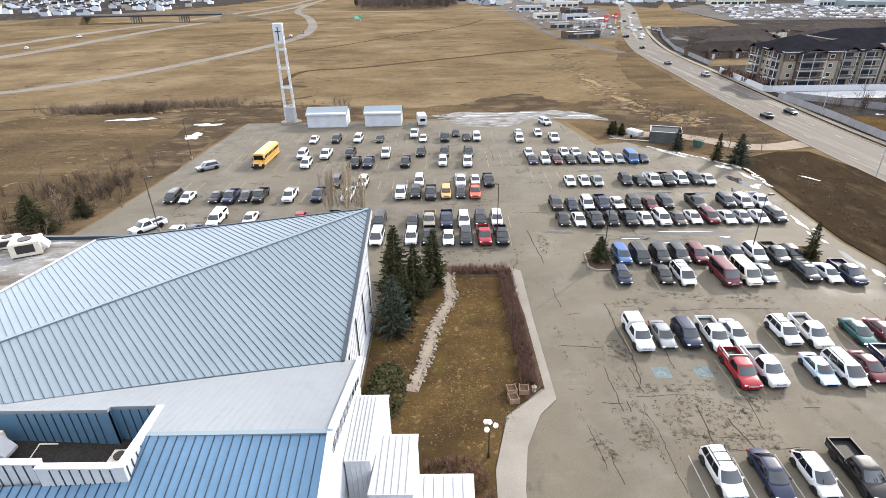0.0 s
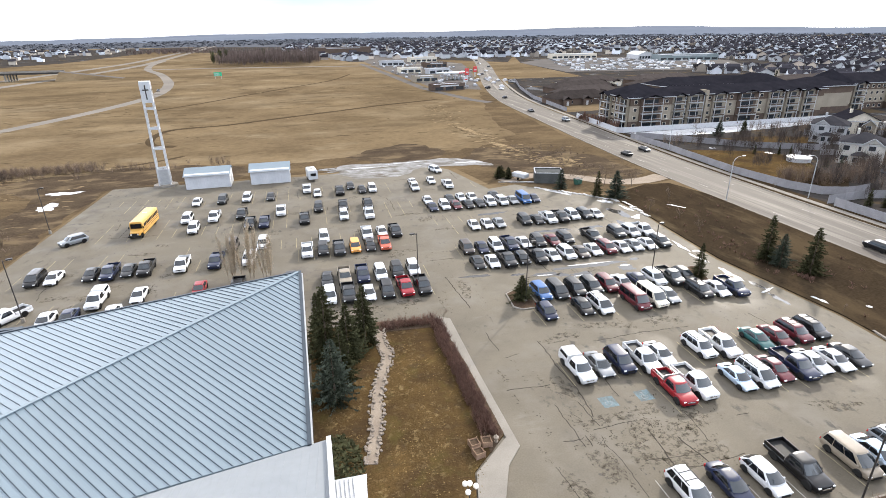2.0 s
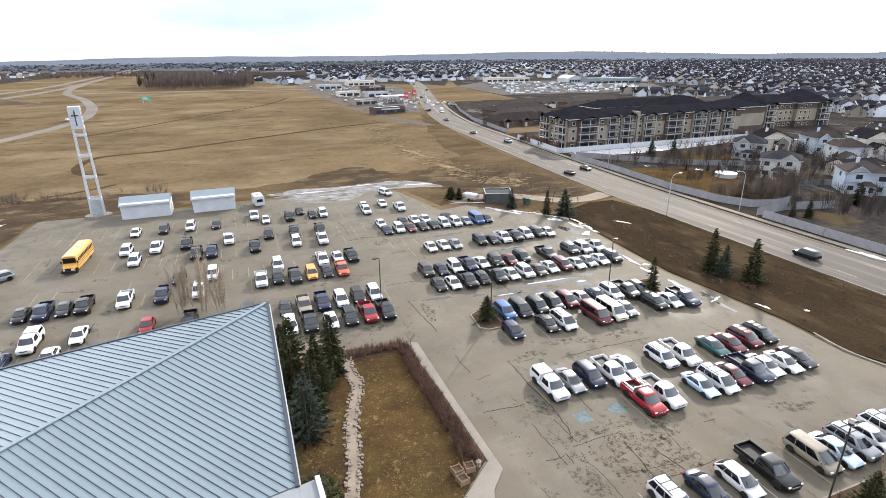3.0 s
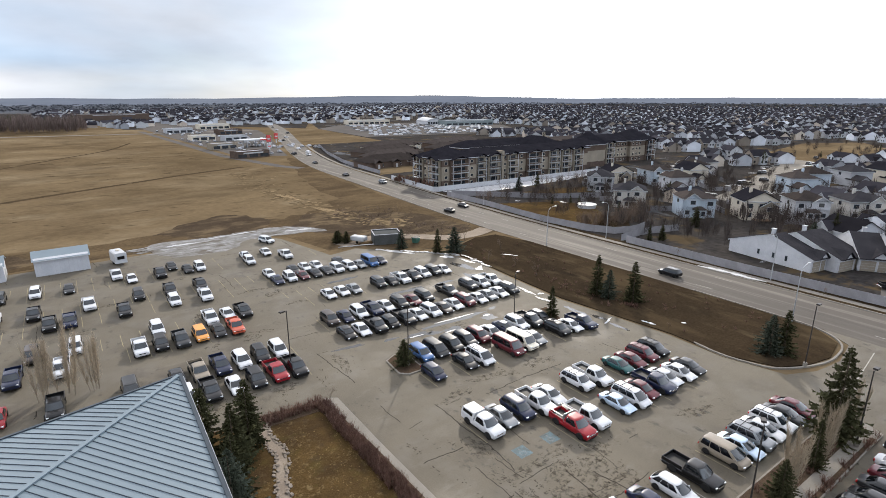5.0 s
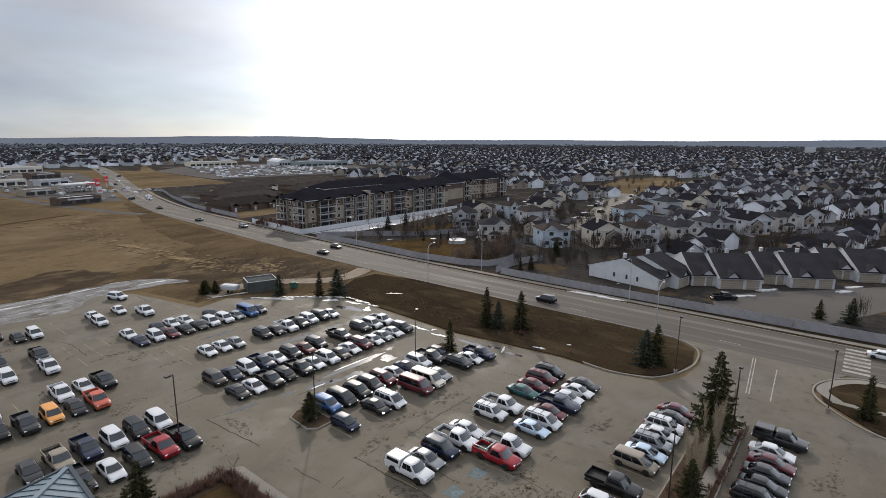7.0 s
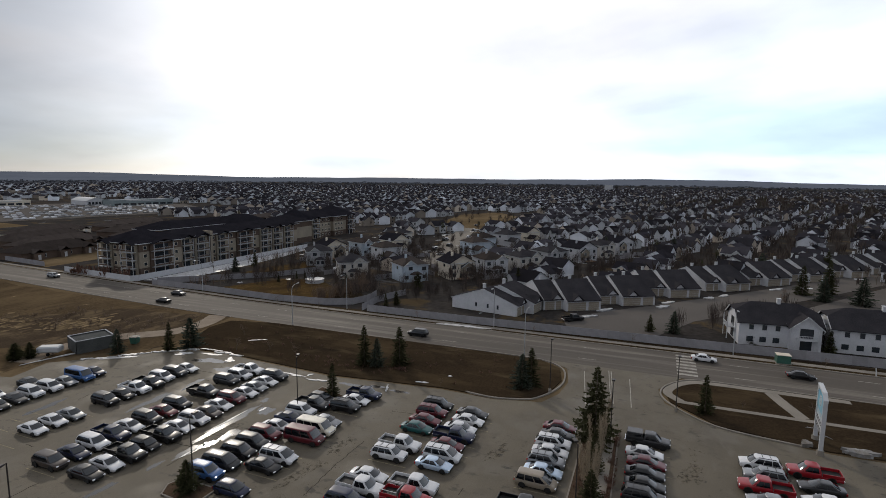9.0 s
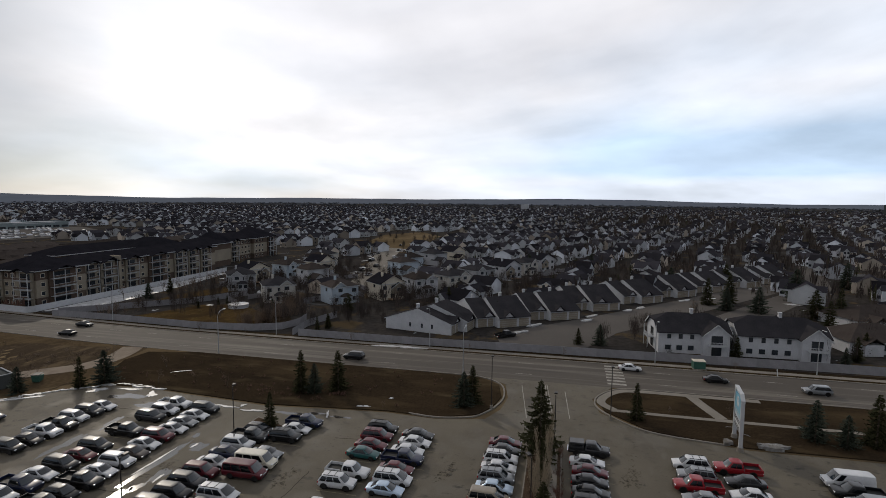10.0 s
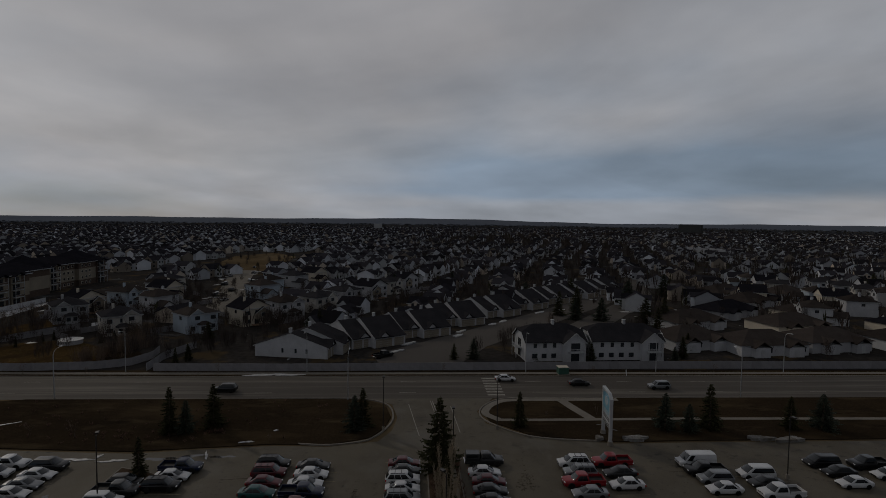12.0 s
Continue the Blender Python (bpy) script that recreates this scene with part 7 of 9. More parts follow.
def bare_tree(seed, h=7.0, spread=1.0, material=TWIG, name="bare_tree", label="leafless deciduous tree with fine twigs", stems=1, steep=.5):
    """A leafless tree: tapered limbs that fork into fine twigs."""
    r = random.Random(seed)
    t = thing(name, label, "tree", "bare trees")
    lim, twg = Geo(), Geo()

    def grow(p, d, L, rad, depth):
        q = p + d * L
        (lim if depth < 2 else twg).tube(p, q, rad, rad * .62, 5 if depth < 2 else 3, caps=False)
        if depth >= 4:
            return
        for _ in range(r.choice((2, 3, 3)) + (1 if depth else 1)):
            e = (d + Vector((r.gauss(0, .5), r.gauss(0, .5), r.uniform(-.05, steep))) * spread).normalized()
            grow(p.lerp(q, r.uniform(.5, 1.0)), e, L * r.uniform(.55, .82), max(rad * .52, .012), depth + 1)
    for _ in range(stems):
        d = Vector((r.gauss(0, .08 * stems), r.gauss(0, .08 * stems), 1)).normalized()
        grow(Vector((r.uniform(-.2, .2) * (stems - 1), r.uniform(-.2, .2) * (stems - 1), -.05)), d, h * .33, h * .013, 0)
    part("trunk", lim, BARK, t)
    part("crown", twg, material, t)
    return t


def poplar(seed, h=9.0):
    """A slender columnar poplar: many fine twigs that rise close to the stem."""
    r = random.Random(seed)
    t = thing("bare_tree", "slender leafless columnar poplar at the lot", "tree", "bare trees")
    lim, twg = Geo(), Geo()
    for k in range(6):
        x, y = r.gauss(0, .45), r.gauss(0, .45)
        top = Vector((x * 2.2, y * 2.2, h * r.uniform(.75, 1)))
        lim.tube((x, y, -.05), top, .035, .012, 5)
        for _ in range(95):
            f = r.uniform(.06, .9)
            p = Vector((x, y, 0)).lerp(top, f)
            a, q = r.uniform(0, 6.283), r.uniform(.15, .75) * (1.15 - f * .6)
            e = p + Vector((math.cos(a) * q, math.sin(a) * q, r.uniform(.8, 2.0)))
            twg.tube(p, e, .02, .008, 3, caps=False)
            for _ in range(2):
                s = p.lerp(e, r.uniform(.3, .9))
                twg.tube(s, s + Vector((r.gauss(0, .14), r.gauss(0, .14), r.uniform(0.3, .8))), .012, .006, 3, caps=False)
    part("trunk", lim, GRAVEL, t)
    part("crown", twg, mat("pale_poplar_twigs", (.36, .30, .22), (.27, .22, .16), .4, 3, .3, .95), t)
    return t


BARE = [first(bare_tree(21, 7.5, 1.0), -68, 98, 0), first(bare_tree(22, 6.5, 1.2), -72, 110, 0), first(poplar(23), -18.0, 85.0, 0)]
tagged(BARE[2], "slender leafless columnar poplar at the lot")
for x, y, k, v in ((-14.6, 85.0, .85, 2), (-20.4, 86.0, .9, 2), (-66, 84, .8, 0), (-70, 90, .9, 1), (-64.5, 102, .8, 0), (-63, 76, .8, 1), (-76, 82, 1.0, 0), (-71, 74, .9, 1), (-80, 100, .9, 0), (62.5, 52, .3, 1), (64.5, 84, .55, 0), (66, 92, .5, 1), (63, 98, .5, 0),
                   (72, 104, .6, 1), (70, 116, .8, 0), (63.5, 118, .9, 0), (74, -6, .35, 0), (72.6, 4, .3, 1), (46, 24.2, .8, 2), (53.6, 24.4, .72, 2), (41, 24.2, .66, 2), (38, 24, .7, 2), (100.5, 118, .45, 0), (100.6, 104, .4, 1), (100.8, 74, .45, 0),
                   (100.9, 44, .4, 1), (101, 22, .45, 0), (101, -14, .45, 1), (101.2, -44, .45, 0), (114, 152, 1.0, 0), (128, 112, .9, 1), (126, 104, .8, 0), (9.0, 64.2, .42, 1)):
    place(BARE[v], x, y, .05, k, tr.uniform(0, 360))
for i in range(70):
    x, y = tr.uniform(108, 260), tr.uniform(-150, 176)
    if x > 118 and not (112 < x < 185 and abs((y - 45) + (x - 112) * .86) < 26):
        place(BARE[int(tr.random() * 2)], x, y, 0, tr.uniform(.6, 1.15), tr.uniform(0, 360), "leafless tree among the houses")
for x, y in ((126, 138), (132, 135), (135, 133.7)):
    place(SPR[1], x, y, .0, .40, tr.uniform(0, 360), "small slim dark conifer in a back yard", .65)
place(SPR[1], 134.3, 89.4, .0, .72, 30, "broad olive evergreen before a house", 1.35)
# dark evergreen trees at the west edge
for x, y, k in ((-66, 79, .62), (-70, 82.5, .7), (-63.5, 86, .5), (41.4, 133.4, .42), (43.6, 132.2, .40), (42.6, 134.8, .38)):
    place(SPR[1], x, y, 0, k, tr.uniform(0, 360), "rough dark pine beside the lot", 1.9)


def twig_mass(name, spots, material, label, per=26, seed=1, h=1.2, w=.5):
    """Many thin upright twigs round the given spots: leafless shrubs."""
    r = random.Random(seed)
    g = Geo()
    for x, y in spots:
        hh = h * r.uniform(.7, 1.2)
        for _ in range(per):
            a, k = r.uniform(0, 6.283), r.random() ** .6
            p = Vector((x + math.cos(a) * k * w * .35, y + math.sin(a) * k * w * .35, .1))
            q = p + Vector((math.cos(a) * k * w, math.sin(a) * k * w, hh * r.uniform(.55, 1.0)))
            m = p.lerp(q, .55) + Vector((r.gauss(0, .05), r.gauss(0, .05), .03))
            s = Vector((-math.sin(a), math.cos(a), 0)) * .018
            g.add([p - s, p + s, m + s * .8, m - s * .8, q], [(0, 1, 2, 3), (3, 2, 4)])
            e = m + Vector((r.gauss(0, .16), r.gauss(0, .16), hh * r.uniform(.1, .4)))
            g.add([m - s * .6, m + s * .6, e], [(0, 1, 2)])
    return part(name, g, material, None, label, "stuff")


sr = random.Random(17)
spots = [(8.0 + (y - 41) * -.012 + sr.uniform(-.75, .75), y + sr.uniform(-.2, .2)) for y in np.arange(41.2, 64.0, .2) for _ in range(3)]
twig_mass("shrub_hedge", spots, REDTWIG, "leafless brown shrub hedge round the lawn", 22, 2, 1.15)
spots = [(x, 64.1 + sr.uniform(-.9, .9)) for x in np.arange(0.6, 8, .22) for _ in range(2)]
twig_mass("shrub_hedge", spots, REDTWIG, "leafless brown shrub hedge round the lawn", 22, 3, 1.1)
spots = [(sr.uniform(-1.8, 3.2), sr.uniform(26, 32)) for _ in range(90)]
twig_mass("shrub_bed_twigs", spots, REDTWIG, "low leafless shrubs before the church entrance", 20, 4, .9)
spots = [(sr.gauss(-108, 8), 168 + sr.gauss(0, 1.6)) for k in range(260)] + [(-98 + 32 * sr.random(), 175 + sr.gauss(0, 1.6)) for k in range(160)] + [(sr.uniform(-130, -30), 172 + sr.gauss(0, 3)) for k in range(70)]
twig_mass("field_brush", spots, TWIG, "leafless willow brush in the damp field", 22, 5, 2.6, 1.2)
spots = [(sr.gauss(-72, 4), sr.gauss(92, 8)) for _ in range(70)] + [(sr.gauss(-66, 2), sr.uniform(74, 108)) for _ in range(40)] + [(sr.gauss(-96, 5), sr.gauss(168, 1.5)) for _ in range(70)]
twig_mass("edge_brush", spots, mat("dark_tangled_twigs", (0.075, 0.056, 0.042), (0.045, 0.034, 0.027), 0.4, 3.0, 0.3, 0.95, rnd="island", amount=0.3), "dark tangled leafless shrubs at the lot's edge", 30, 14, 2.8, 1.4)
spots = [(sr.gauss(66, 5), sr.uniform(125, 172)) for k in range(120)] + [(sr.gauss(-69, 4), sr.uniform(74, 120)) for k in range(120)]
twig_mass("field_brush", spots, TWIG, "low leafless brush in rough grass", 14, 6, 1.0, .9)
spots = [(sr.uniform(62, 82), sr.uniform(40, 112)) for k in range(70)]
spots += [(sr.gauss(66.5, .5), sr.gauss(61.8, .7)) for _ in range(26)] + [(sr.gauss(64.5, 1.2), sr.gauss(75, 5)) for _ in range(30)]
twig_mass("verge_brush", spots, REDTWIG, "sparse leafless brush on the verge", 12, 8, .6, .5)
spots = [(sr.uniform(20, 56), sr.choice((21.9, 24.0, 25.2)) + sr.gauss(0, .3)) for k in range(150)]
twig_mass("island_shrubs", spots, REDTWIG, "leafless shrubs on the lot island", 18, 9, .9)
spots = [(108 + 20 * k + sr.gauss(0, 1.5), 110 - 6 * k + sr.gauss(0, 2)) for k in (sr.random() for _ in range(70))] + [(sr.gauss(137, 4), sr.gauss(112, 3)) for _ in range(40)]
twig_mass("willow_brush", spots, TWIG, "tall tawny leafless willows behind the fence", 30, 11, 4.6, 1.5)
spots = [(sr.gauss(114, 3), sr.gauss(157, 3)) for _ in range(12)] + [(sr.uniform(150, 190), sr.uniform(160, 178)) for _ in range(60)]
twig_mass("willow_brush", spots, TWIG, "leafless shrubs beside the snow strip", 24, 12, 4.0, 1.3)
g = Geo()
jr = random.Random(31)
for _ in range(900):
    a, k = jr.uniform(0, 6.283), jr.random() ** .5
    p = Vector((-6.2 + math.cos(a) * k * 1.9, 40.6 + math.sin(a) * k * 4.2, .12 + (1 - k * k) * 1.2))
    e = Vector((jr.gauss(0, .3), jr.gauss(0, .3), jr.uniform(.05, .3)))
    s = Vector((jr.gauss(0, .14), jr.gauss(0, .14), .02))
    g.add([p - s, p + s, p + e], [(0, 1, 2)])
part("juniper_shrubs", g, NEEDLE, None, "low dark juniper shrubs along the church wall", "stuff")


# ---- houses ----
def gable(g, x0, y0, x1, y1, z, rise, over=.45, axis="x", thick=.18, mi=0):
    """A gable roof over the box; the ridge runs along axis."""
    if axis == "x":
        c = (y0 + y1) / 2
        for a, s in ((y0 - over, -1), (y1 + over, 1)):
            drop = rise * over / ((y1 - y0) / 2)
            q = [(a, z - drop), (c, z + rise), (c, z + rise + thick), (a, z - drop + thick)]
            g.loft([[(x0 - over, b, h) for b, h in q], [(x1 + over, b, h) for b, h in q]], mi)
    else:
        c = (x0 + x1) / 2
        for a in (x0 - over, x1 + over):
            drop = rise * over / ((x1 - x0) / 2)
            q = [(a, z - drop), (c, z + rise), (c, z + rise + thick), (a, z - drop + thick)]
            g.loft([[(b, y0 - over, h) for b, h in q], [(b, y1 + over, h) for b, h in q]], mi)
    return g


def hipped(g, x0, y0, x1, y1, z, rise, over=.45, mi=0):
    x0, y0, x1, y1 = x0 - over, y0 - over, x1 + over, y1 + over
    k = min(x1 - x0, y1 - y0) / 2
    if x1 - x0 >= y1 - y0:
        a, b = (x0 + k, (y0 + y1) / 2, z + rise), (x1 - k + .001, (y0 + y1) / 2, z + rise)
        f = [(0, 1, 5, 4), (1, 2, 5), (2, 3, 4, 5), (3, 0, 4), (3, 2, 1, 0)]
    else:
        a, b = ((x0 + x1) / 2, y0 + k, z + rise), ((x0 + x1) / 2, y1 - k + .001, z + rise)
        f = [(0, 1, 4), (1, 2, 5, 4), (2, 3, 5), (3, 0, 4, 5), (3, 2, 1, 0)]
    return g.add([(x0, y0, z), (x1, y0, z), (x1, y1, z), (x0, y1, z), a, b], f, mi)


def wall_window(parent, x, z, w, h, y, trim=WHITE):
    """A window on a wall that faces -y at y."""
    f = part("window", Geo().box(x - w / 2 - .09, y - .06, z - .09, x + w / 2 + .09, y + .02, z + h + .09), trim, parent)
    part("pane", Geo().box(x - w / 2, y - .075, z, x + w / 2, y - .055, z + h), GLASS, f)


def house(seed, wall, roof, storeys=2):
    """A detached house, 11 m wide; the back, which faces -y, has windows and a bay."""
    r = random.Random(seed)
    t = thing("house", "detached suburban house with a shingle roof", "house", "suburban houses")
    w, d, hh = r.uniform(9.5, 11.5), r.uniform(9, 11), 2.8 * storeys + .4
    g = Geo()
    style = seed % 3
    g.box(-w / 2, -d / 2, -.2, w / 2, d / 2, hh)
    if style == 0:
        c = [(-w / 2, hh), (w / 2, hh), (0, hh + 2.6)]
        g.loft([[(x, -d / 2, z) for x, z in c], [(x, d / 2, z) for x, z in c]])
    g.box(w * .05, d / 2, -.2, w / 2, d / 2 + 5, 3.0)
    part("wall", g, wall, t)
    rg = Geo()
    if style == 0:
        gable(rg, -w / 2, -d / 2, w / 2, d / 2, hh, 2.6, axis="y")
    else:
        hipped(rg, -w / 2, -d / 2, w / 2, d / 2, hh, 2.4)
    gable(rg, w * .05, d / 2 - 2, w / 2, d / 2 + 5, 3.0, 1.6, axis="y")
    rf = part("roof", rg, roof, t)
    part("eave_trim", Geo().box(-w / 2 - .4, -d / 2 - .4, hh - .42, w / 2 + .4, d / 2 + .4, hh - .22), WHITE, t)
    part("chimney", Geo().box(-w * .2, -.4, hh + 1.0, -w * .2 + .7, .3, hh + 3.2), wall, rf)
    gg = Geo()
    c = [(w * .05, 3.0), (w / 2, 3.0), (w * .275, 4.6)]
    gg.loft([[(x, d / 2 + 4.9, z) for x, z in c], [(x, d / 2 + 5.0, z) for x, z in c]])
    part("gable_end", gg, wall, t)
    part("garage_door", Geo().box(w * .09, d / 2 + 5.0, 0, w * .46, d / 2 + 5.05, 2.3), WHITE, t)
    for s in range(storeys):
        for k in range(3):
            if s == 0 and k == 1:
                continue
            wall_window(t, -w / 2 + w * (k + .5) / 3, 1.0 + 2.8 * s, r.uniform(1.1, 1.7), 1.25, -d / 2)
    # bay with its own roof
    if style:
        part("bay", Geo().box(-1.7, -d / 2 - 1.6, -.2, 1.7, -d / 2, 2.7), wall, t)
        part("bay_roof", hipped(Geo(), -1.7, -d / 2 - 1.6, 1.7, -d / 2 + .4, 2.7, 1.0), roof, t)
        for k in (-.9, .9):
            wall_window(t, k, .9, 1.1, 1.3, -d / 2 - 1.6)
    else:
        part("door", Geo().box(-.9, -d / 2 - .05, .1, .9, -d / 2, 2.2), GLASS, t)
        part("deck", Geo().box(-2.2, -d / 2 - 2.6, .3, 2.2, -d / 2, .5), WOODBOX, t)
    # cross gable with pale barge boards over the back wall
    gx, gw, gy, gz = (w * .22 if seed % 2 else -w * .2), r.uniform(2.1, 2.7), -d / 2 - (.35 if style else .5), hh - (.3 if style else 1.6)
    gr = r.uniform(1.5, 1.9)
    ge = Geo()
    c = [(gx - gw, gz - 2.4), (gx + gw, gz - 2.4), (gx + gw, gz), (gx, gz + gr), (gx - gw, gz)]
    ge.loft([[(x, gy, z) for x, z in c], [(x, gy + .6, z) for x, z in c]])
    part("gable_end", ge, wall if seed % 3 else STUCCO_T, t)
    part("gable_roof", gable(Geo(), gx - gw, gy, gx + gw, 0, gz, gr, .35, axis="y"), roof, t)
    bg = Geo()
    for s in (-1, 1):
        bar(bg, (gx + s * (gw + .36), gy - .38, gz - .22), (gx, gy - .38, gz + gr + .05), .08, .26)
    part("barge_board", bg, WHITE, t)
    wall_window(t, gx, gz - 1.5, 1.5, 1.2, gy)
    # side windows
    for sx in (-1, 1):
        part("side_window", Geo().box(sx * w / 2 - .04, -1, hh - 1.9, sx * w / 2 + .04, .3, hh - .8), GLASS, t)
    return t


WALLS = [SIDING_W, SIDING_W, GREYWALL, CREAM, mat("pale_blue_siding", (0.40, 0.46, 0.52), (0.34, 0.39, 0.44), .3, 4, .08, .9), mat("beige_siding", (0.46, 0.44, 0.40), (0.41, 0.39, 0.36), .3, 4, .08, .9)]
ROOFS = [SHINGLE, SHINGLE_B, mat("grey_shingles", (0.044, 0.042, 0.045), (0.030, 0.029, 0.032), .3, 5, .2, .95)]
HOUSES = {}
hr = random.Random(41)


def put_house(v, x, y, turn, label=""):
    if v not in HOUSES:
        HOUSES[v] = house(v, WALLS[v % 6], ROOFS[(v * 7) % 3], 2)
        HOUSES[v].matrix_basis = pose(x, y, 0, rz=turn)
        ob = HOUSES[v]
    else:
        ob = copy_thing(HOUSES[v], pose(x, y, 0, rz=turn))
    wl = ("white", "white", "grey", "cream", "pale blue", "beige")[v % 6]
    tagged(ob, label or f"{wl} two-storey suburban house with a {('charcoal', 'brown', 'grey')[(v * 7) % 3]} shingle roof")


taken = []
for v, x, y, tn in ((4, 149, 99, -40), (3, 161, 86, -42), (1, 174, 77, -45), (5, 186, 67, -40), (2, 205, 60, -38), (11, 146, 121, -52), (8, 164, 148, -50), (9, 180, 153, -25), (7, 186, 128, 150), (10, 198, 146, -20),
                    (6, 222, 50, -35), (11, 238, 43, -35), (10, 222, 99, 145), (4, 241, 101, 145), (8, 262, 94, 150), (9, 280, 87, 150), (3, 213, 138, 160), (1, 228, 146, 165), (5, 242, 150, 165), (0, 254, 36, -35)):
    put_house(v, x, y, tn)
    taken.append((x, y))


def blocked(x, y):
    if 330 < x < 530 and 118 < y < 205:
        return True
    if 180 < x < 350 and 94 < y < 142 and abs(y - (103 + (x - 182) * .265)) < 17:
        return True
    if x < 262 and y > 160:
        return True
    if x < 320 and y > 178:
        return True
    if y < 58 - (x - 108) * .82 and y > -95 and x < 185:
        return True
    if abs(y - (-6 - (x - 170) * .83)) < 14 and x < 240:
        return True
    if any((x - a) ** 2 + (y - b) ** 2 < 13.5 ** 2 for a, b in taken):
        return True
    return x < 140 or (225 < x < 480 and 430 < y < 690) or (105 < x < 250 and 230 < y < 420)


# rows of houses back to back along bent streets; near ones are things, far ones one mass
far_w, far_r = Geo(), Geo()
far_t, far_g, far_b = Geo(), Geo(), Geo()


def far_house(x, y, a, w, d, h, rise, detail=False):
    c, s = math.cos(a), math.sin(a)
    w, d, h = w * .9, d * .9, h * .92
    T = lambda px, py, z: (x + px * c - py * s, y + px * s + py * c, z)
    walls = hr.choice((far_t, far_w, far_w, far_w, far_b))
    walls.add([T(px, py, z) for z in (-.2, h) for px, py in ((-w, -d), (w, -d), (w, d), (-w, d))] + [T(-w, 0, h + rise), T(w, 0, h + rise)],
              [(0, 1, 5, 4), (1, 2, 6, 5), (2, 3, 7, 6), (3, 0, 4, 7), (4, 7, 8), (5, 9, 6)])
    o = 1.07
    far_r.add([T(-w * o, -d * 1.1, h - rise * .1), T(w * o, -d * 1.1, h - rise * .1), T(w * o, 0, h + rise + .1), T(-w * o, 0, h + rise + .1), T(-w * o, d * 1.1, h - rise * .1), T(w * o, d * 1.1, h - rise * .1)], [(0, 1, 2, 3), (3, 2, 5, 4)])
    if not detail:
        return
    # front gables on both long sides, pale trims and dark windows
    for sy in (-1, 1):
        gx, gw, gd = hr.uniform(-.45, .45) * w, w * .42, d + 1.4
        (far_t if hr.random() < .3 else walls).add([T(gx - gw, sy * gd, -.2), T(gx + gw, sy * gd, -.2), T(gx + gw, sy * gd, h - .2), T(gx, sy * gd, h + rise * .62), T(gx - gw, sy * gd, h - .2), T(gx - gw, sy * d * .6, -.2), T(gx - gw, sy * d * .6, h - .2), T(gx + gw, sy * d * .6, -.2), T(gx + gw, sy * d * .6, h - .2)],
                  [(0, 1, 2, 3, 4), (0, 4, 6, 5), (1, 7, 8, 2)])
        far_r.add([T(gx - gw * 1.15, sy * (gd + .4), h - .45), T(gx, sy * (gd + .4), h + rise * .62 + .12), T(gx, 0, h + rise * .62 + .12), T(gx - gw * 1.15, 0, h - .45), T(gx + gw * 1.15, sy * (gd + .4), h - .45), T(gx + gw * 1.15, 0, h - .45)], [(0, 1, 2, 3), (1, 4, 5, 2)])
        far_t.add([T(-w * o, sy * d * 1.11, h - rise * .1 - .3), T(w * o, sy * d * 1.11, h - rise * .1 - .3), T(w * o, sy * d * 1.11, h - rise * .1), T(-w * o, sy * d * 1.11, h - rise * .1)], [(0, 1, 2, 3)])
        for k in (-1, 1):
            far_t.add([T(gx + k * gw * 1.15, sy * (gd + .42), h - .75), T(gx + k * gw * 1.15, sy * (gd + .42), h - .4), T(gx, sy * (gd + .42), h + rise * .62 + .15), T(gx, sy * (gd + .42), h + rise * .62 - .2)], [(0, 1, 2, 3)])
            for z in ((1.0, 3.7) if h > 4.6 else (1.0,)):
                px = gx + k * gw * .5
                far_g.add([T(px - .55, sy * (gd + .05), z), T(px + .55, sy * (gd + .05), z), T(px + .55, sy * (gd + .05), z + 1.2), T(px - .55, sy * (gd + .05), z + 1.2)], [(0, 1, 2, 3)])
                px = -w * .8 if gx > 0 else w * .8
                far_g.add([T(px - .6, sy * (d + .05), z), T(px + .6, sy * (d + .05), z), T(px + .6, sy * (d + .05), z + 1.2), T(px - .6, sy * (d + .05), z + 1.2)], [(0, 1, 2, 3)])


near_n = 0
for i, base in enumerate(range(-1750, 1500, 28)):
    x = 138.0
    while x < 2500:
        bend = 26 * math.sin(x / 170 + i * .11) + 60 * math.sin(x / 640 + .7)
        y = base + bend + hr.uniform(-2, 2) - (x - 140) * .22
        d2 = math.hypot(x - 0, y - 30)
        if abs(y) < 1650 and d2 < 1850 and not blocked(x, y) and hr.random() < (.93 if y > -60 else .74) and y < x * .95 + 220:
            tn = (-25 if i % 2 else 155) + math.degrees(math.atan2(26 / 170 * math.cos(x / 170), 1)) + hr.uniform(-6, 6)
            if d2 < 330 and near_n < 24:
                put_house(hr.randrange(12), x, y, tn)
                near_n += 1
            else:
                far_house(x, y, math.radians(tn) + (1.57 if hr.random() < .5 else 0), hr.uniform(4.2, 6.0), hr.uniform(4, 5.6), hr.uniform(3.4, 6.2), hr.uniform(1.8, 3.0), d2 < 1000)
        x += hr.uniform(12.5, 15.5) * (1 if d2 < 900 else 1.12)
for _ in range(2300):      # suburb north-east beyond the shops, and the far one in the west
    if hr.random() < .72:
        x, y = hr.uniform(190, 1500), hr.uniform(690, 1750)
        if y < 730 + (x - 150) * .1:
            continue
    else:
        x, y = hr.uniform(-1500, -380), hr.uniform(700, 1550)
        if y < 640 - (x + 380) * .1 or x > -330 - (y - 640) * .02:
            continue
    far_house(x, y, hr.choice((.3, 1.87)) + hr.gauss(0, .1), hr.uniform(4.2, 6.4), hr.uniform(4, 5.6), hr.uniform(3.6, 6.4), hr.uniform(1.8, 3.0))
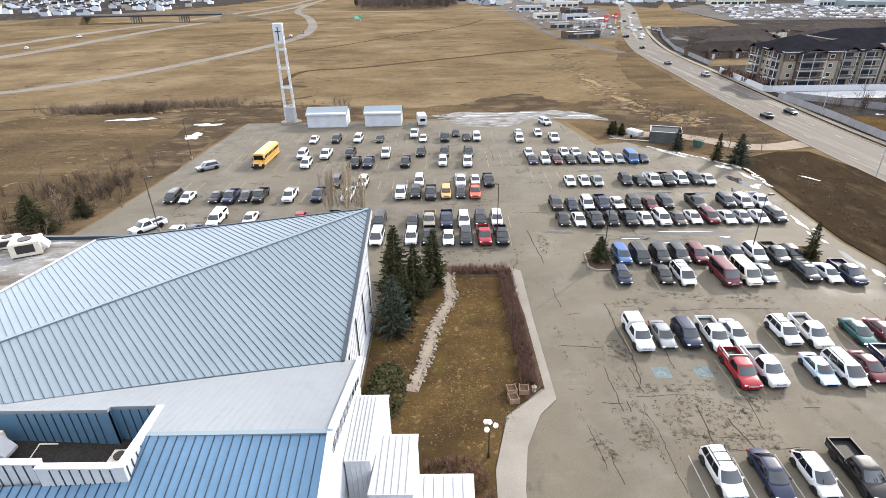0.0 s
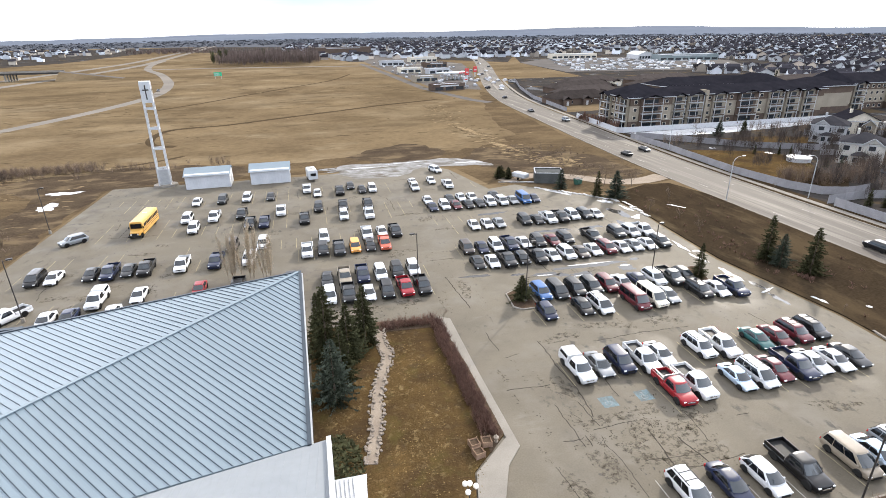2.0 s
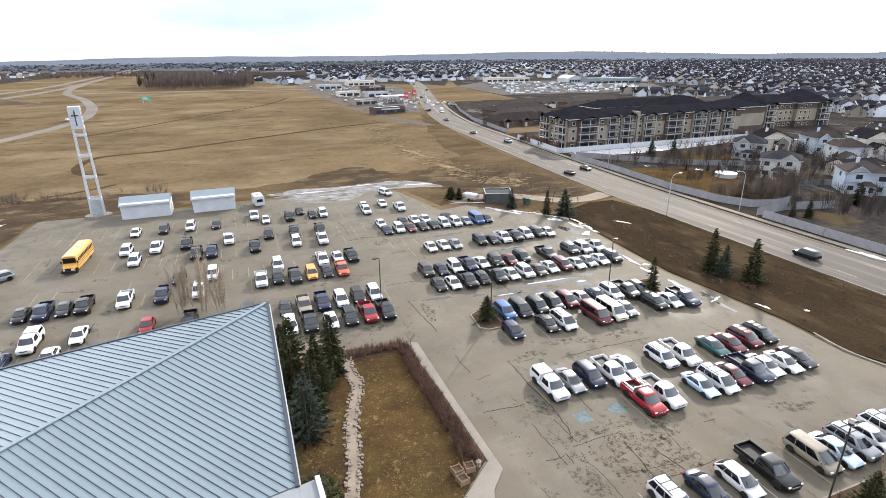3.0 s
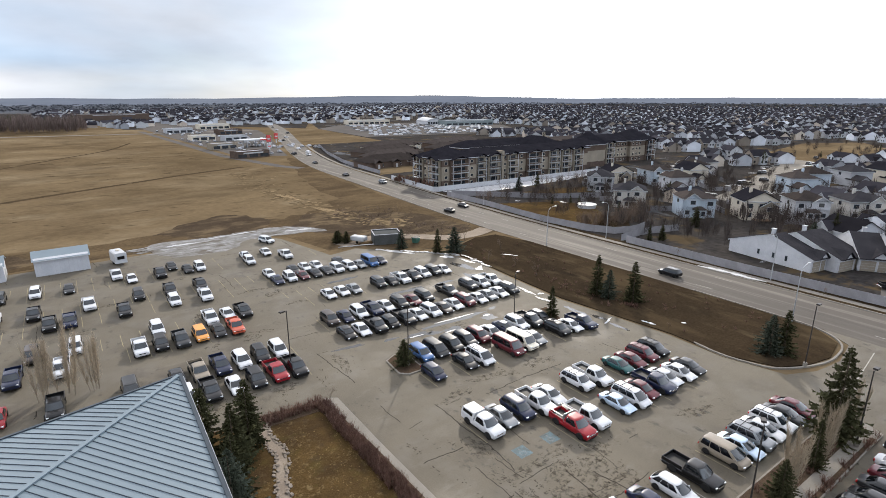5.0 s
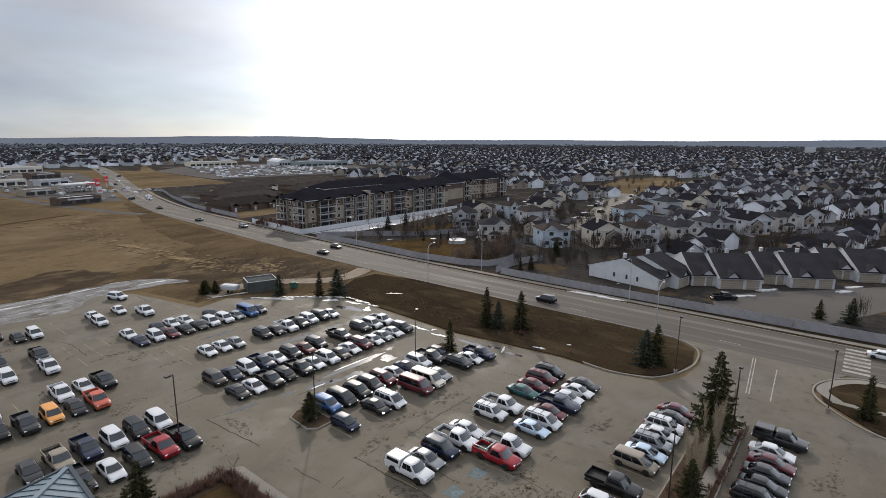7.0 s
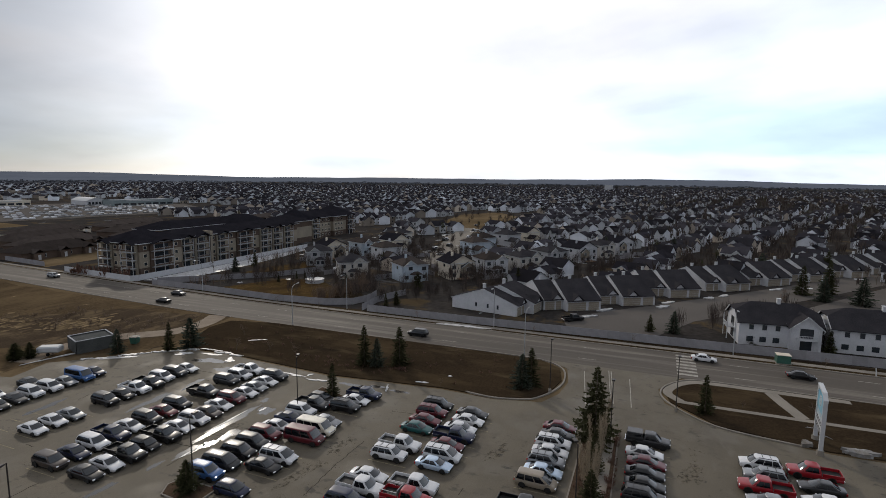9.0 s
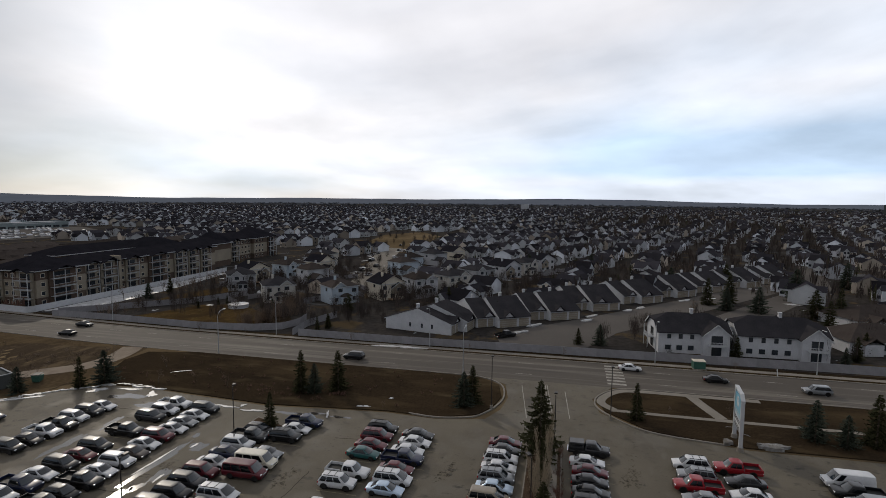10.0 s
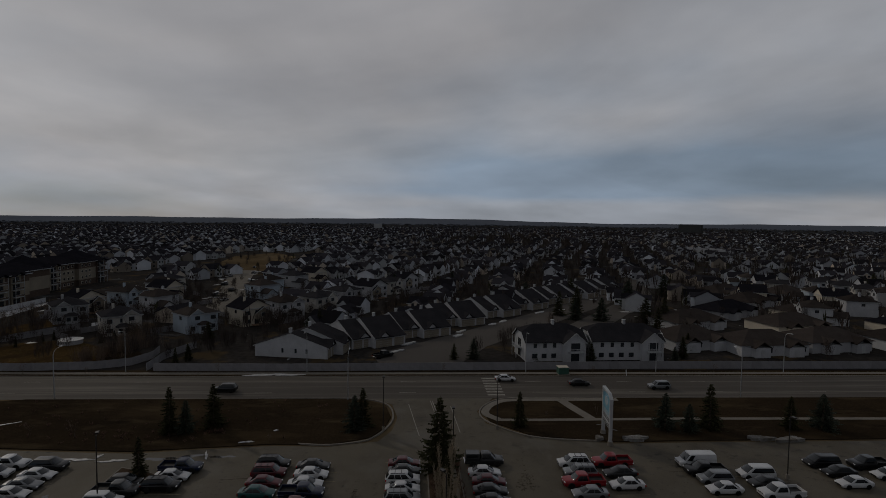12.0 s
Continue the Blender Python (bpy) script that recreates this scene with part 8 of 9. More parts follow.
for _ in range(620):
    x, y = hr.uniform(-40, 330), hr.uniform(760, 1700)
    if x > 40 - (y - 760) * .3:
        far_house(x, y, hr.choice((.1, 1.67)) + hr.gauss(0, .1), hr.uniform(4.4, 7.5), hr.uniform(4, 6), hr.uniform(3.6, 6.4), hr.uniform(1.8, 3.0))
part("far_house_walls", far_w, TOWN, None, "hundreds of pale house walls of a far suburb", "stuff")
part("far_beige_walls", far_b, TOWN_B, None, "many beige house walls of a far suburb", "stuff")
part("far_house_roofs", far_r, TOWNROOF, None, "hundreds of dark pitched roofs of a far suburb", "stuff")

part("far_house_trims", far_t, WHITE, None, "pale eave trims of a far suburb", "stuff")
part("far_house_windows", far_g, GLASS, None, "dark windows of a far suburb", "stuff")

# trees scattered through the suburb, far woods and groves
def clump_field(name, spots, material, label, seed, n=9, blade=.16):
    r = random.Random(seed)
    g = Geo()
    for x, y, h, w in spots:
        for _ in range(n):
            a = r.uniform(0, 6.283)
            p = Vector((x + math.cos(a) * w * r.uniform(.1, .6), y + math.sin(a) * w * r.uniform(.1, .6), h * r.uniform(.0, .45)))
            e = Vector((r.gauss(0, .22) * w, r.gauss(0, .22) * w, h * r.uniform(.4, .62)))
            s = Vector((math.cos(a + 1.57), math.sin(a + 1.57), r.uniform(-.3, .3))) * w * blade
            g.add([p, p + e * .5 + s, p + e, p + e * .5 - s], [(0, 1, 2, 3)])
    return part(name, g, material, None, label, "stuff")


spots = []
while len(spots) < 13000:
    x, y = hr.uniform(140, 2000), hr.uniform(-1600, 1500)
    if math.hypot(x, y) < 1950 and not (x < 480 and blocked(x, y)) and y < x * .95 + 300:
        spots.append((x, y, hr.uniform(4, 9), hr.uniform(1.5, 3.2)))
for _ in range(5200):
    x, y = hr.uniform(175, 1500), hr.uniform(-1000, 40)
    if not (x < 330 and blocked(x, y)):
        spots.append((x, y, hr.uniform(6, 11), hr.uniform(2.0, 4.0)))
clump_field("suburb_trees", spots, HAZETWIG, "countless leafless trees in the far suburb", 51, 18, .075)
spots = []
while len(spots) < 900:
    x, y = (hr.uniform(112, 230), hr.uniform(-20, 155)) if len(spots) < 330 else (hr.uniform(112, 460), hr.uniform(-240, 185))
    if not (x < 330 and y > 160) and not (108 < x < 190 and abs((y - 45) + (x - 112) * .86) < 24):
        spots.append((x, y, hr.uniform(4, 8), hr.uniform(1.6, 3.0)))
clump_field("yard_trees", spots, HAZETWIG, "many leafless shrubs and trees in the yards", 57, 90, .014)
spots = [(x, y, hr.uniform(5, 11), hr.uniform(1.3, 2.4)) for x, y in ((hr.uniform(150, 2200), hr.uniform(-1600, 1000)) for _ in range(2300)) if not (x < 330 and blocked(x, y)) and y < x * .8 + 100]
clump_field("suburb_conifers", spots, NEEDLE, "countless dark conifers in the far suburb", 52, 9, .13)
spots = [(hr.uniform(-104, 16), hr.uniform(700, 860), hr.uniform(13, 20), hr.uniform(3, 5)) for _ in range(420)] + [(hr.uniform(-330, -160), hr.uniform(1150, 1300), hr.uniform(7, 13), 4) for _ in range(160)]
clump_field("field_grove", spots, mat("reddish_grove_branches", (0.130, 0.100, 0.088), (0.092, 0.072, 0.064), 0.02, 0.3, 0.2, 0.95, rnd="island", amount=0.35), "dense leafless reddish grove in the far field", 53, 34, .045)
spots = [(hr.uniform(-118, -98), hr.uniform(760, 860), 19, 4.5) for _ in range(14)] + [(-52, 740, 22, 4), (-20, 735, 20, 3.5), (4, 770, 21, 4)]
clump_field("grove_conifers", spots, NEEDLE, "dark conifers in the far grove", 54, 12)
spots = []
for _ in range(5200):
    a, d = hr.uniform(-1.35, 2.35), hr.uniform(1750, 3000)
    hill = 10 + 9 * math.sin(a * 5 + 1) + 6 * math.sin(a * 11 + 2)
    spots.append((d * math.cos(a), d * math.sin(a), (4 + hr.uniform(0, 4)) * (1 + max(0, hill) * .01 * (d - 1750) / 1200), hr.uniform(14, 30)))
clump_field("far_woods", spots, WOODS, "far belt of haze-tinted bare woods on the horizon", 55, 5)
# backdrop ridge; its material carries the painted haze
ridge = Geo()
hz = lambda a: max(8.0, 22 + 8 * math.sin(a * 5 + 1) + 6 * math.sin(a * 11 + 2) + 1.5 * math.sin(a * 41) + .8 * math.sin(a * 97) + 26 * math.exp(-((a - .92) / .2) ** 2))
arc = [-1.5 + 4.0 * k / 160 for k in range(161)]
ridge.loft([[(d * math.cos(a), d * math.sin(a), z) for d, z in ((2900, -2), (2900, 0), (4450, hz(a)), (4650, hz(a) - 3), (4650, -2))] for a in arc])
part("backdrop_hills", ridge, HAZE, None, "low wooded hills on the horizon with painted bluish haze", "structure")


def yard_fences():
    """Grey board fences that part the yards."""
    r = random.Random(91)
    g = Geo()
    for x, y in taken:
        for k in range(3):
            a = r.choice((-.7, .87)) + r.gauss(0, .06)
            px, py = x + r.uniform(-13, 13), y + r.uniform(-13, 13)
            if any((px - a2) ** 2 + (py - b2) ** 2 < 60 for a2, b2 in taken):
                continue
            L = r.uniform(6, 13)
            bar(g, (px, py, .85), (px + L * math.cos(a), py + L * math.sin(a), .85), .09, 1.7)
            for q in range(int(L / 2.4) + 1):
                cx, cy = px + q * 2.4 * math.cos(a), py + q * 2.4 * math.sin(a)
                g.box(cx - .07, cy - .07, 0, cx + .07, cy + .07, 1.85)
    part("yard_fences", g, FENCE, None, "weathered grey board fences between the yards", "stuff")


yard_fences()


# ---- townhouses and duplexes behind the fence ----
def townhouse(x, y, turn, label, w=16.0, d=18.0, rise=4.2):
    """A pair of bungalows, one set forward, each under a long gable roof; garages face -y."""
    t = thing("townhouse", label, "house", "townhouse row", pose(x, y, 0, rz=turn))
    h = 2.9
    for k, (x0, x1, dy, rise) in enumerate(((-w / 2, -w / 2 + w * .36, 1.5, rise - .5), (-w / 2 + w * .36, w / 2, -.9, rise))):
        u, y0, y1 = x1 - x0, -d / 2 + dy, d / 2 + dy
        g = Geo()
        prof = [(y0, -.2), (y1, -.2), (y1, h), (dy, h + rise - .06), (y0, h)]
        g.loft([[(x0, a, b) for a, b in prof], [(x1, a, b) for a, b in prof]])
        part("wall", g, SIDING_W, t)
        part("roof", gable(Geo(), x0 + .45, y0, x1 - .45, y1, h, rise, .5, "x"), ROOFS_T, t, "dark grey shingle roof")
        for xs in (x0 - .06,):
            f = Geo()
            for s in (-1, 1):
                bar(f, (xs, dy + s * (d / 2 + .5), h - .20), (xs, dy, h + rise + .10), .08, .24)
            part("barge_board", f, WHITE, t, "white barge board")
        # a small gable over the entry, a wide garage door, a narrow one
        gx = x0 + u * (.32 if k else .68)
        part("entry_roof", gable(Geo(), gx - 1.5, y0 - .3, gx + 1.5, y0 + 4.2, h + .15, 1.3, .35, "y"), ROOFS_T, t)
        e = Geo()
        c = [(gx - 1.5, h - .2), (gx + 1.5, h - .2), (gx, h + 1.35)]
        e.loft([[(a, y0 - .28, b) for a, b in c], [(a, y0 - .12, b) for a, b in c]])
        part("entry_gable", e, SIDING_W, t)
        for a, b in ((x0 + .5, x0 + u * .56), (x0 + u * .64, x1 - .6)):
            dr = part("garage_door", Geo().box(a, y0 - .06, 0, b, y0, 2.3), STUCCO_T, t, "tan panelled garage door")
            for q in range(1, 4):
                part("door_groove", Geo().box(a, y0 - .07, q * .57, b, y0 - .058, q * .57 + .04), GREYWALL, dr)
        ch = part("chimney", Geo().box(x0 + u * .5, dy + 1.0, h + rise - 1.4, x0 + u * .5 + .7, dy + 1.7, h + rise + .9), SIDING_W, t)
        part("chimney_cap", Geo().box(x0 + u * .5 - .08, dy + .92, h + rise + .9, x0 + u * .5 + .78, dy + 1.78, h + rise + 1.02), WHITE, ch)
        part("roof_vent", Geo().box(x0 + u * .25, dy - 2.4, h + rise - 1.5, x0 + u * .25 + .35, dy - 2.05, h + rise - .8), PLASTIC, t)
    for yy in (-3.2, -.2, 3.4):
        f = part("window", Geo().box(-w / 2 - .05, yy, 1.1, -w / 2, yy + .7, 2.4), WHITE, t)
        part("pane", Geo().box(-w / 2 - .07, yy + .08, 1.18, -w / 2 - .045, yy + .62, 2.32), GLASS, f)
    return t


ROOFS_T = mat("dark_grey_shingles", (0.040, 0.038, 0.041), (0.027, 0.026, 0.029), 0.25, 5.0, 0.25, 0.95, bump=0.01)
townhouse(122.4, 58.2, -10.6, "white bungalow pair with a charcoal roof, end of the row", 14.5, 19.8, 3.7)
TH = townhouse(134.8, 43.8, -56, "white bungalow pair with garages and a charcoal roof")
for x, y, a in ((147.9, 29.6, -59), (165.4, 16.4, -61), (182.2, 0.8, -52), (198.5, -13.8, -52), (214, -29.5, -52), (230, -46, -50), (246, -63, -50)):
    tagged(copy_thing(TH, pose(x, y, 0, rz=a)), "white bungalow pair with garages and a charcoal roof")
for x, y, w in ((121.5, 34, 2.6), (131, 30.5, 2.4), (141.5, 15.5, 2.6), (148, 14, 2.2), (160, 2, 2.4), (165.5, -2.5, 2.4), (184, -20, 3)):
    flat("snow_pile", blob(x, y, w, .8, rng, 20, .4, -.7), .25, SNOW, "ploughed pile of old snow on a driveway", .3)


def duplex(x, y, turn, label, d=17.0):
    """Two-storey white block; a gabled bay with a balcony faces the road (-x), another balcony the north end (+y)."""
    t = thing("duplex_house", label, "house", "white duplexes", pose(x, y, 0, rz=turn))
    w, h, rise = 10.5, 5.4, 3.3
    g = Geo()
    prof = [(-w / 2, -.2), (w / 2, -.2), (w / 2, h), (w / 2 * .45, h + rise * .55 - .12), (-w / 2 * .45, h + rise * .55 - .12), (-w / 2, h)]
    g.loft([[(a, -d / 2, b) for a, b in prof], [(a, d / 2, b) for a, b in prof]])
    part("wall", g, SIDING_W, t)
    rg = Geo()
    k = 3.2                    # half-hipped ends
    o = .55
    zo = h - rise * o / (w / 2)
    top, cut = h + rise + .12, h + rise * .55
    xc = w / 2 * .45
    for sx in (-1, 1):
        a = [(sx * (w / 2 + o), -d / 2 - o, zo), (sx * (w / 2 + o), d / 2 + o, zo), (sx * xc, d / 2 + o, cut), (0, d / 2 - k, top), (0, -d / 2 + k, top), (sx * xc, -d / 2 - o, cut)]
        rg.add(a + [(p, q, r - .16) for p, q, r in a], [tuple(range(6)), tuple(range(11, 5, -1))] + [(i, (i + 1) % 6, 6 + (i + 1) % 6, 6 + i) for i in range(6)])
    for sy in (-1, 1):
        a = [(-xc, sy * (d / 2 + o), cut), (xc, sy * (d / 2 + o), cut), (0, sy * (d / 2 - k), top)]
        rg.add(a + [(p, q, r - .16) for p, q, r in a], [(0, 1, 2), (5, 4, 3), (0, 1, 4, 3)])
    part("roof", rg, ROOFS_T, t, "dark grey half-hipped shingle roof")
    for sy in (-1, 1):
        f = Geo()
        for s in (-1, 1):
            bar(f, (s * (w / 2 + .5), sy * (d / 2 + .57), h - .40), (s * xc, sy * (d / 2 + .57), cut - .1), .08, .30)
        part("barge_board", f, WHITE, t)

    def balcony(m, name="balcony"):
        """A timber balcony, 4 m wide, that stands on posts before the face y = 0."""
        bal = part(name, Geo().box(-2.0, -1.6, 2.6, 2.0, 0, 2.8), WHITE, t, "white balcony on posts", m=m)
        part("rail", Geo().box(-2.0, -1.6, 3.6, 2.0, -1.52, 3.7), WHITE, bal)
        for q in range(14):
            part("baluster", Geo().box(-1.95 + q * .3, -1.58, 2.8, -1.91 + q * .3, -1.54, 3.6), WHITE, bal)
        for s in (-1.85, 1.85):
            part("post", Geo().box(s - .08, -1.58, 0, s + .08, -1.42, 5.2), WHITE, bal)
        part("patio_door", Geo().box(-1.3, -.05, 2.85, 1.3, 0, 4.9), GLASS, bal)
        part("patio_door", Geo().box(-1.1, -.05, .2, 1.1, 0, 2.2), GLASS, bal)

    by = -d / 2 + 3.4
    part("bay", Geo().box(-w / 2 - 1.8, by - 2.9, -.2, -w / 2, by + 2.9, 5.0), SIDING_W, t)
    part("bay_roof", gable(Geo(), -w / 2 - 1.8, by - 2.9, 0, by + 2.9, 5.0, 2.4, .4, "x"), ROOFS_T, t)
    e = Geo()
    c = [(by - 2.9, 5.0), (by + 2.9, 5.0), (by, 7.3)]
    e.loft([[(-w / 2 - 1.8, a, b) for a, b in c], [(-w / 2 - 1.7, a, b) for a, b in c]])
    part("bay_gable", e, SIDING_W, t)
    f = Geo()
    for s in (-1, 1):
        bar(f, (-w / 2 - 2.22, by + s * 3.3, 4.66), (-w / 2 - 2.22, by, 7.5), .08, .28)
    part("barge_board", f, WHITE, t)
    balcony(pose(-w / 2 - 1.8, by, 0, rz=-90))
    balcony(pose(.6, d / 2, 0, rz=180))
    n = max(2, int((d - 8) / 2.6))
    for q in range(n):
        yy = by + 4.4 + q * (d / 2 - by - 4.8) / n
        for z, ww in ((.7, 1.5), (3.4, 1.1)):
            f = part("window", Geo().box(-w / 2 - .06, yy, z, -w / 2, yy + ww, z + 1.35), WHITE, t)
            part("pane", Geo().box(-w / 2 - .08, yy + .1, z + .1, -w / 2 - .055, yy + ww - .1, z + 1.25), GLASS, f)
    ch = part("chimney", Geo().box(-.4, -1.2, h + rise - .4, .4, -.5, h + rise + 1.0), SIDING_W, t)
    part("chimney_cap", Geo().box(-.5, -1.3, h + rise + 1.0, .5, -.4, h + rise + 1.12), WHITE, ch)
    return t


duplex(117.6, -7.4, 6, "two-storey white duplex with balconies behind the fence", 16.0)
duplex(118.6, -27.2, 2, "two-storey white duplex with balconies behind the fence", 19.0)


# ---- apartment building ----
def apartment():
    t = thing("apartment_building", "four-storey tan and brown apartment building with white balconies", "apartment building")
    F, H = 2.9, 11.6

    def block(x0, y0, x1, y1, rise):
        part("wall", Geo().box(x0, y0, -.2, x1, y1, 3 * F), STUCCO_T, t, "tan stucco walls")
        part("base_course", Geo().box(x0 - .06, y0 - .06, -.2, x1 + .06, y1 + .06, F), BRICK_D, t, "dark brick ground storey")
        part("top_storey", Geo().box(x0 - .05, y0 - .05, 3 * F, x1 + .05, y1 + .05, H), STUCCO_B, t, "dark brown top storey")
        part("fascia", Geo().box(x0 - 1.0, y0 - 1.0, H, x1 + 1.0, y1 + 1.0, H + .3), SIDING_W, t)
        part("roof", hipped(Geo(), x0, y0, x1, y1, H + .3, rise, 1.05), SHINGLE, t, "charcoal hip roof")

    def balconies(x, y, wide, face):
        """A stack of balconies on a wall that faces -y (face 0) or -x (face -90)."""
        m = pose(x, y, 0, rz=face)
        bay = part("balcony_bay", Geo().box(-wide / 2 - .25, -.5, 0, wide / 2 + .25, .2, H + .1), STUCCO_B if wide > 6 else STUCCO_T, t, "recessed balcony bay", m=m)
        part("bay_roof", gable(Geo(), -wide / 2 - .3, -2.3, wide / 2 + .3, 1.5, H - .1, 1.3, .4, "y"), SHINGLE, bay)
        for s in range(4):
            z = s * F
            if s:
                part("slab", Geo().box(-wide / 2, -2.1, z - .08, wide / 2, -.5, z + .06), WHITE, bay)
                part("rail", Geo().box(-wide / 2, -2.1, z + 1.0, wide / 2, -2.02, z + 1.07), WHITE, bay)
                part("rail_panel", Geo().box(-wide / 2, -2.08, z + .5, wide / 2, -2.04, z + .98), STUCCO_B, bay)
            part("patio_door", Geo().box(-wide * .36, -.54, z + .15, wide * .36, -.5, z + 2.2), GLASS, bay)
        for sx in (-1, 0, 1) if wide > 5 else (-1, 1):
            part("post", Geo().box(sx * (wide / 2 - .12) - .09, -2.1, 0, sx * (wide / 2 - .12) + .09, -1.92, H - .1), WHITE, bay)

    def windows(x, y, face, n, gap):
        m = pose(x, y, 0, rz=face)
        for s in range(4):
            for k in range(n):
                f = part("window", Geo().box(k * gap - .75, -.12, s * F + .7, k * gap + .75, .02, s * F + 2.1), CREAM, t, m=m)
                part("pane", Geo().box(k * gap - .62, -.14, s * F + .82, k * gap + .62, -.11, s * F + 1.98), GLASS, f)

    block(129, 190.5, 206, 205, 2.6)
    block(113, 187.6, 131, 207, 4.2)
    block(225, 203, 278, 224, 3.4)
    block(203, 197, 228, 214, 3.2)
    block(219, 200.6, 233, 214, 6.0)
    block(256, 201.2, 279, 220, 5.8)
    block(150, 222, 204, 236, 3.0)
    block(188, 204, 204, 230, 4.6)
    part("stair_tower", Geo().box(147.4, 189.3, -.2, 148.6, 206.6, H + 1.6), STUCCO_T, t, "pale fire wall above the roof")
    balconies(121.5, 187.55, 8.5, 0)
    for x, wd in ((135.4, 4.6), (143, 6.0), (154, 5.0), (167.5, 8.5), (181, 6.0), (189.5, 5.0), (198, 5.0)):
        balconies(x, 190.45, wd, 0)
    windows(115.2, 187.6, 0, 1, 3)
    windows(128.6, 187.6, 0, 1, 3)
    for x in (139.2, 149.9, 160.2, 174.6, 185.3):
        windows(x, 190.5, 0, 1, 3)
    balconies(112.95, 191.6, 6.0, -90)
    balconies(112.95, 203.6, 5.0, -90)
    windows(112.95, 199.6, -90, 2, 2.6)
    balconies(226, 200.55, 7.5, 0)
    balconies(239, 202.95, 5, 0)
    balconies(274, 201.15, 7, 0)
    windows(244, 203, 0, 4, 3.2)
    windows(258.5, 201.2, 0, 3, 3.2)
    return t


apartment()
ar = random.Random(77)
clump_field("apartment_hedge", [(ar.uniform(106.5, 110), ar.uniform(186, 216), ar.uniform(2, 4.5), 1.0) for _ in range(60)] + [(ar.uniform(112, 200), 186.2, 1.5, .9) for _ in range(60)],
            REDTWIG, "leafless hedge round the apartment building", 61, 12)


# ---- low brown-roofed homes, shops and filling station ----
def low_block(x, y, w, d, h, turn, wall, roof, label, rise=3.2, name="low_building"):
    t = thing(name, label, "building", "low buildings", pose(x, y, 0, rz=turn))
    part("wall", Geo().box(-w / 2, -d / 2, -.2, w / 2, d / 2, h), wall, t)
    if rise:
        part("roof", hipped(Geo(), -w / 2, -d / 2, w / 2, d / 2, h, rise, .6), roof, t)
        for k in range(max(1, int(w / 9))):
            cx = -w / 2 + (k + .5) * w / max(1, int(w / 9))
            part("porch_gable", gable(Geo(), cx - 2.2, -d / 2 - 1.8, cx + 2.2, -d / 2 + 3, h - .3, 1.5, .3, "y"), roof, t)
            part("porch_wall", Geo().box(cx - 2.2, -d / 2 - 1.8, -.2, cx + 2.2, -d / 2, h - .3), wall, t)
            part("door", Geo().box(cx - .6, -d / 2 - 1.86, 0, cx + .6, -d / 2 - 1.8, 2.1), WHITE, t)
            wall_window(t, cx + 3.3, .9, 1.4, 1.2, -d / 2)
    else:
        part("roof", Geo().box(-w / 2 + .3, -d / 2 + .3, h, w / 2 - .3, d / 2 - .3, h + .1), roof, t)
        for a in ((-w / 2 - .05, -d / 2 - .05, w / 2 + .05, -d / 2 + .3), (-w / 2 - .05, d / 2 - .3, w / 2 + .05, d / 2 + .05), (-w / 2 - .05, -d / 2 + .3, -w / 2 + .3, d / 2 - .3), (w / 2 - .3, -d / 2 + .3, w / 2 + .05, d / 2 - .3)):
            part("parapet", Geo().box(a[0], a[1], h, a[2], a[3], h + .6), wall, t)
        n = min(8, max(2, int(w / 6)))
        for k in range(n):
            part("shop_window", Geo().box(-w / 2 + (k + .12) * w / n, -d / 2 - .08, .5, -w / 2 + (k + .88) * w / n, -d / 2, min(h - 1.2, 2.8)), GLASS, t)
        part("sign_band", Geo().box(-w * .3, -d / 2 - .15, h - 1.0, w * .3, -d / 2 - .05, h - .2), WHITE, t)
    return t


for x, y, w, d, tn in ((133, 268, 34, 15, 4), (150, 290, 40, 15, 8), (176, 262, 40, 15, 2), (200, 284, 46, 16, 4), (230, 262, 40, 16, 0), (160, 318, 44, 16, 10), (215, 312, 50, 16, 6), (262, 290, 44, 16, 2), (265, 325, 50, 16, 6), (180, 345, 44, 16, 12), (235, 345, 50, 16, 8), (300, 262, 40, 16, 0), (315, 305, 46, 16, 0)):
    low_block(x, y, w, d, 3.2, tn, STUCCO_B if (x + y) % 3 else CREAM, SHINGLE_B, "long low bungalow block with a brown shingle roof", 3.4)
boundary_fence("boundary_fence", [(113, 240), (118, 292), (131, 345), (150, 405)], label="pale board fence along the road bend")
low_block(84, 356, 22, 9, 3.6, 12, BRICK_D, GREYWALL, "dark brick flat-roofed shop beside the filling station", 0, "shop")
low_block(84, 425, 18, 11, 3.8, 8, STUCCO_T, GREYWALL, "tan flat-roofed roadside shop", 0, "shop")
low_block(112, 500, 20, 10, 4, 10, GREYWALL, GREYWALL, "grey flat-roofed roadside shop", 0, "shop")
low_block(90, 520, 20, 12, 4, 5, CREAM, GREYWALL, "cream flat-roofed roadside shop", 0, "shop")
low_block(130, 590, 24, 13, 4.5, 12, STUCCO_B, GREYWALL, "brown flat-roofed roadside shop", 0, "shop")
low_block(92, 640, 26, 14, 4.5, 3, GREYWALL, GREYWALL, "grey flat-roofed roadside shop", 0, "shop")
low_block(140, 700, 34, 18, 5, 3, CREAM, GREYWALL, "cream flat-roofed roadside shop", 0, "shop")
low_block(60, 960, 90, 40, 12, 0, STUCCO_B, DARKBOX, "long dark flat-roofed warehouse beyond the fields", 0, "warehouse")
low_block(340, 690, 60, 20, 5, -8, CREAM, GREYWALL, "large cream flat-roofed store", 0, "store")
low_block(436, 590, 70, 24, 6, -10, mat("pale_green_wall", (.20, .235, .24), (.17, .20, .205), .2, 3, .08, .9), GREYWALL, "large pale green flat-roofed store", 0, "store")


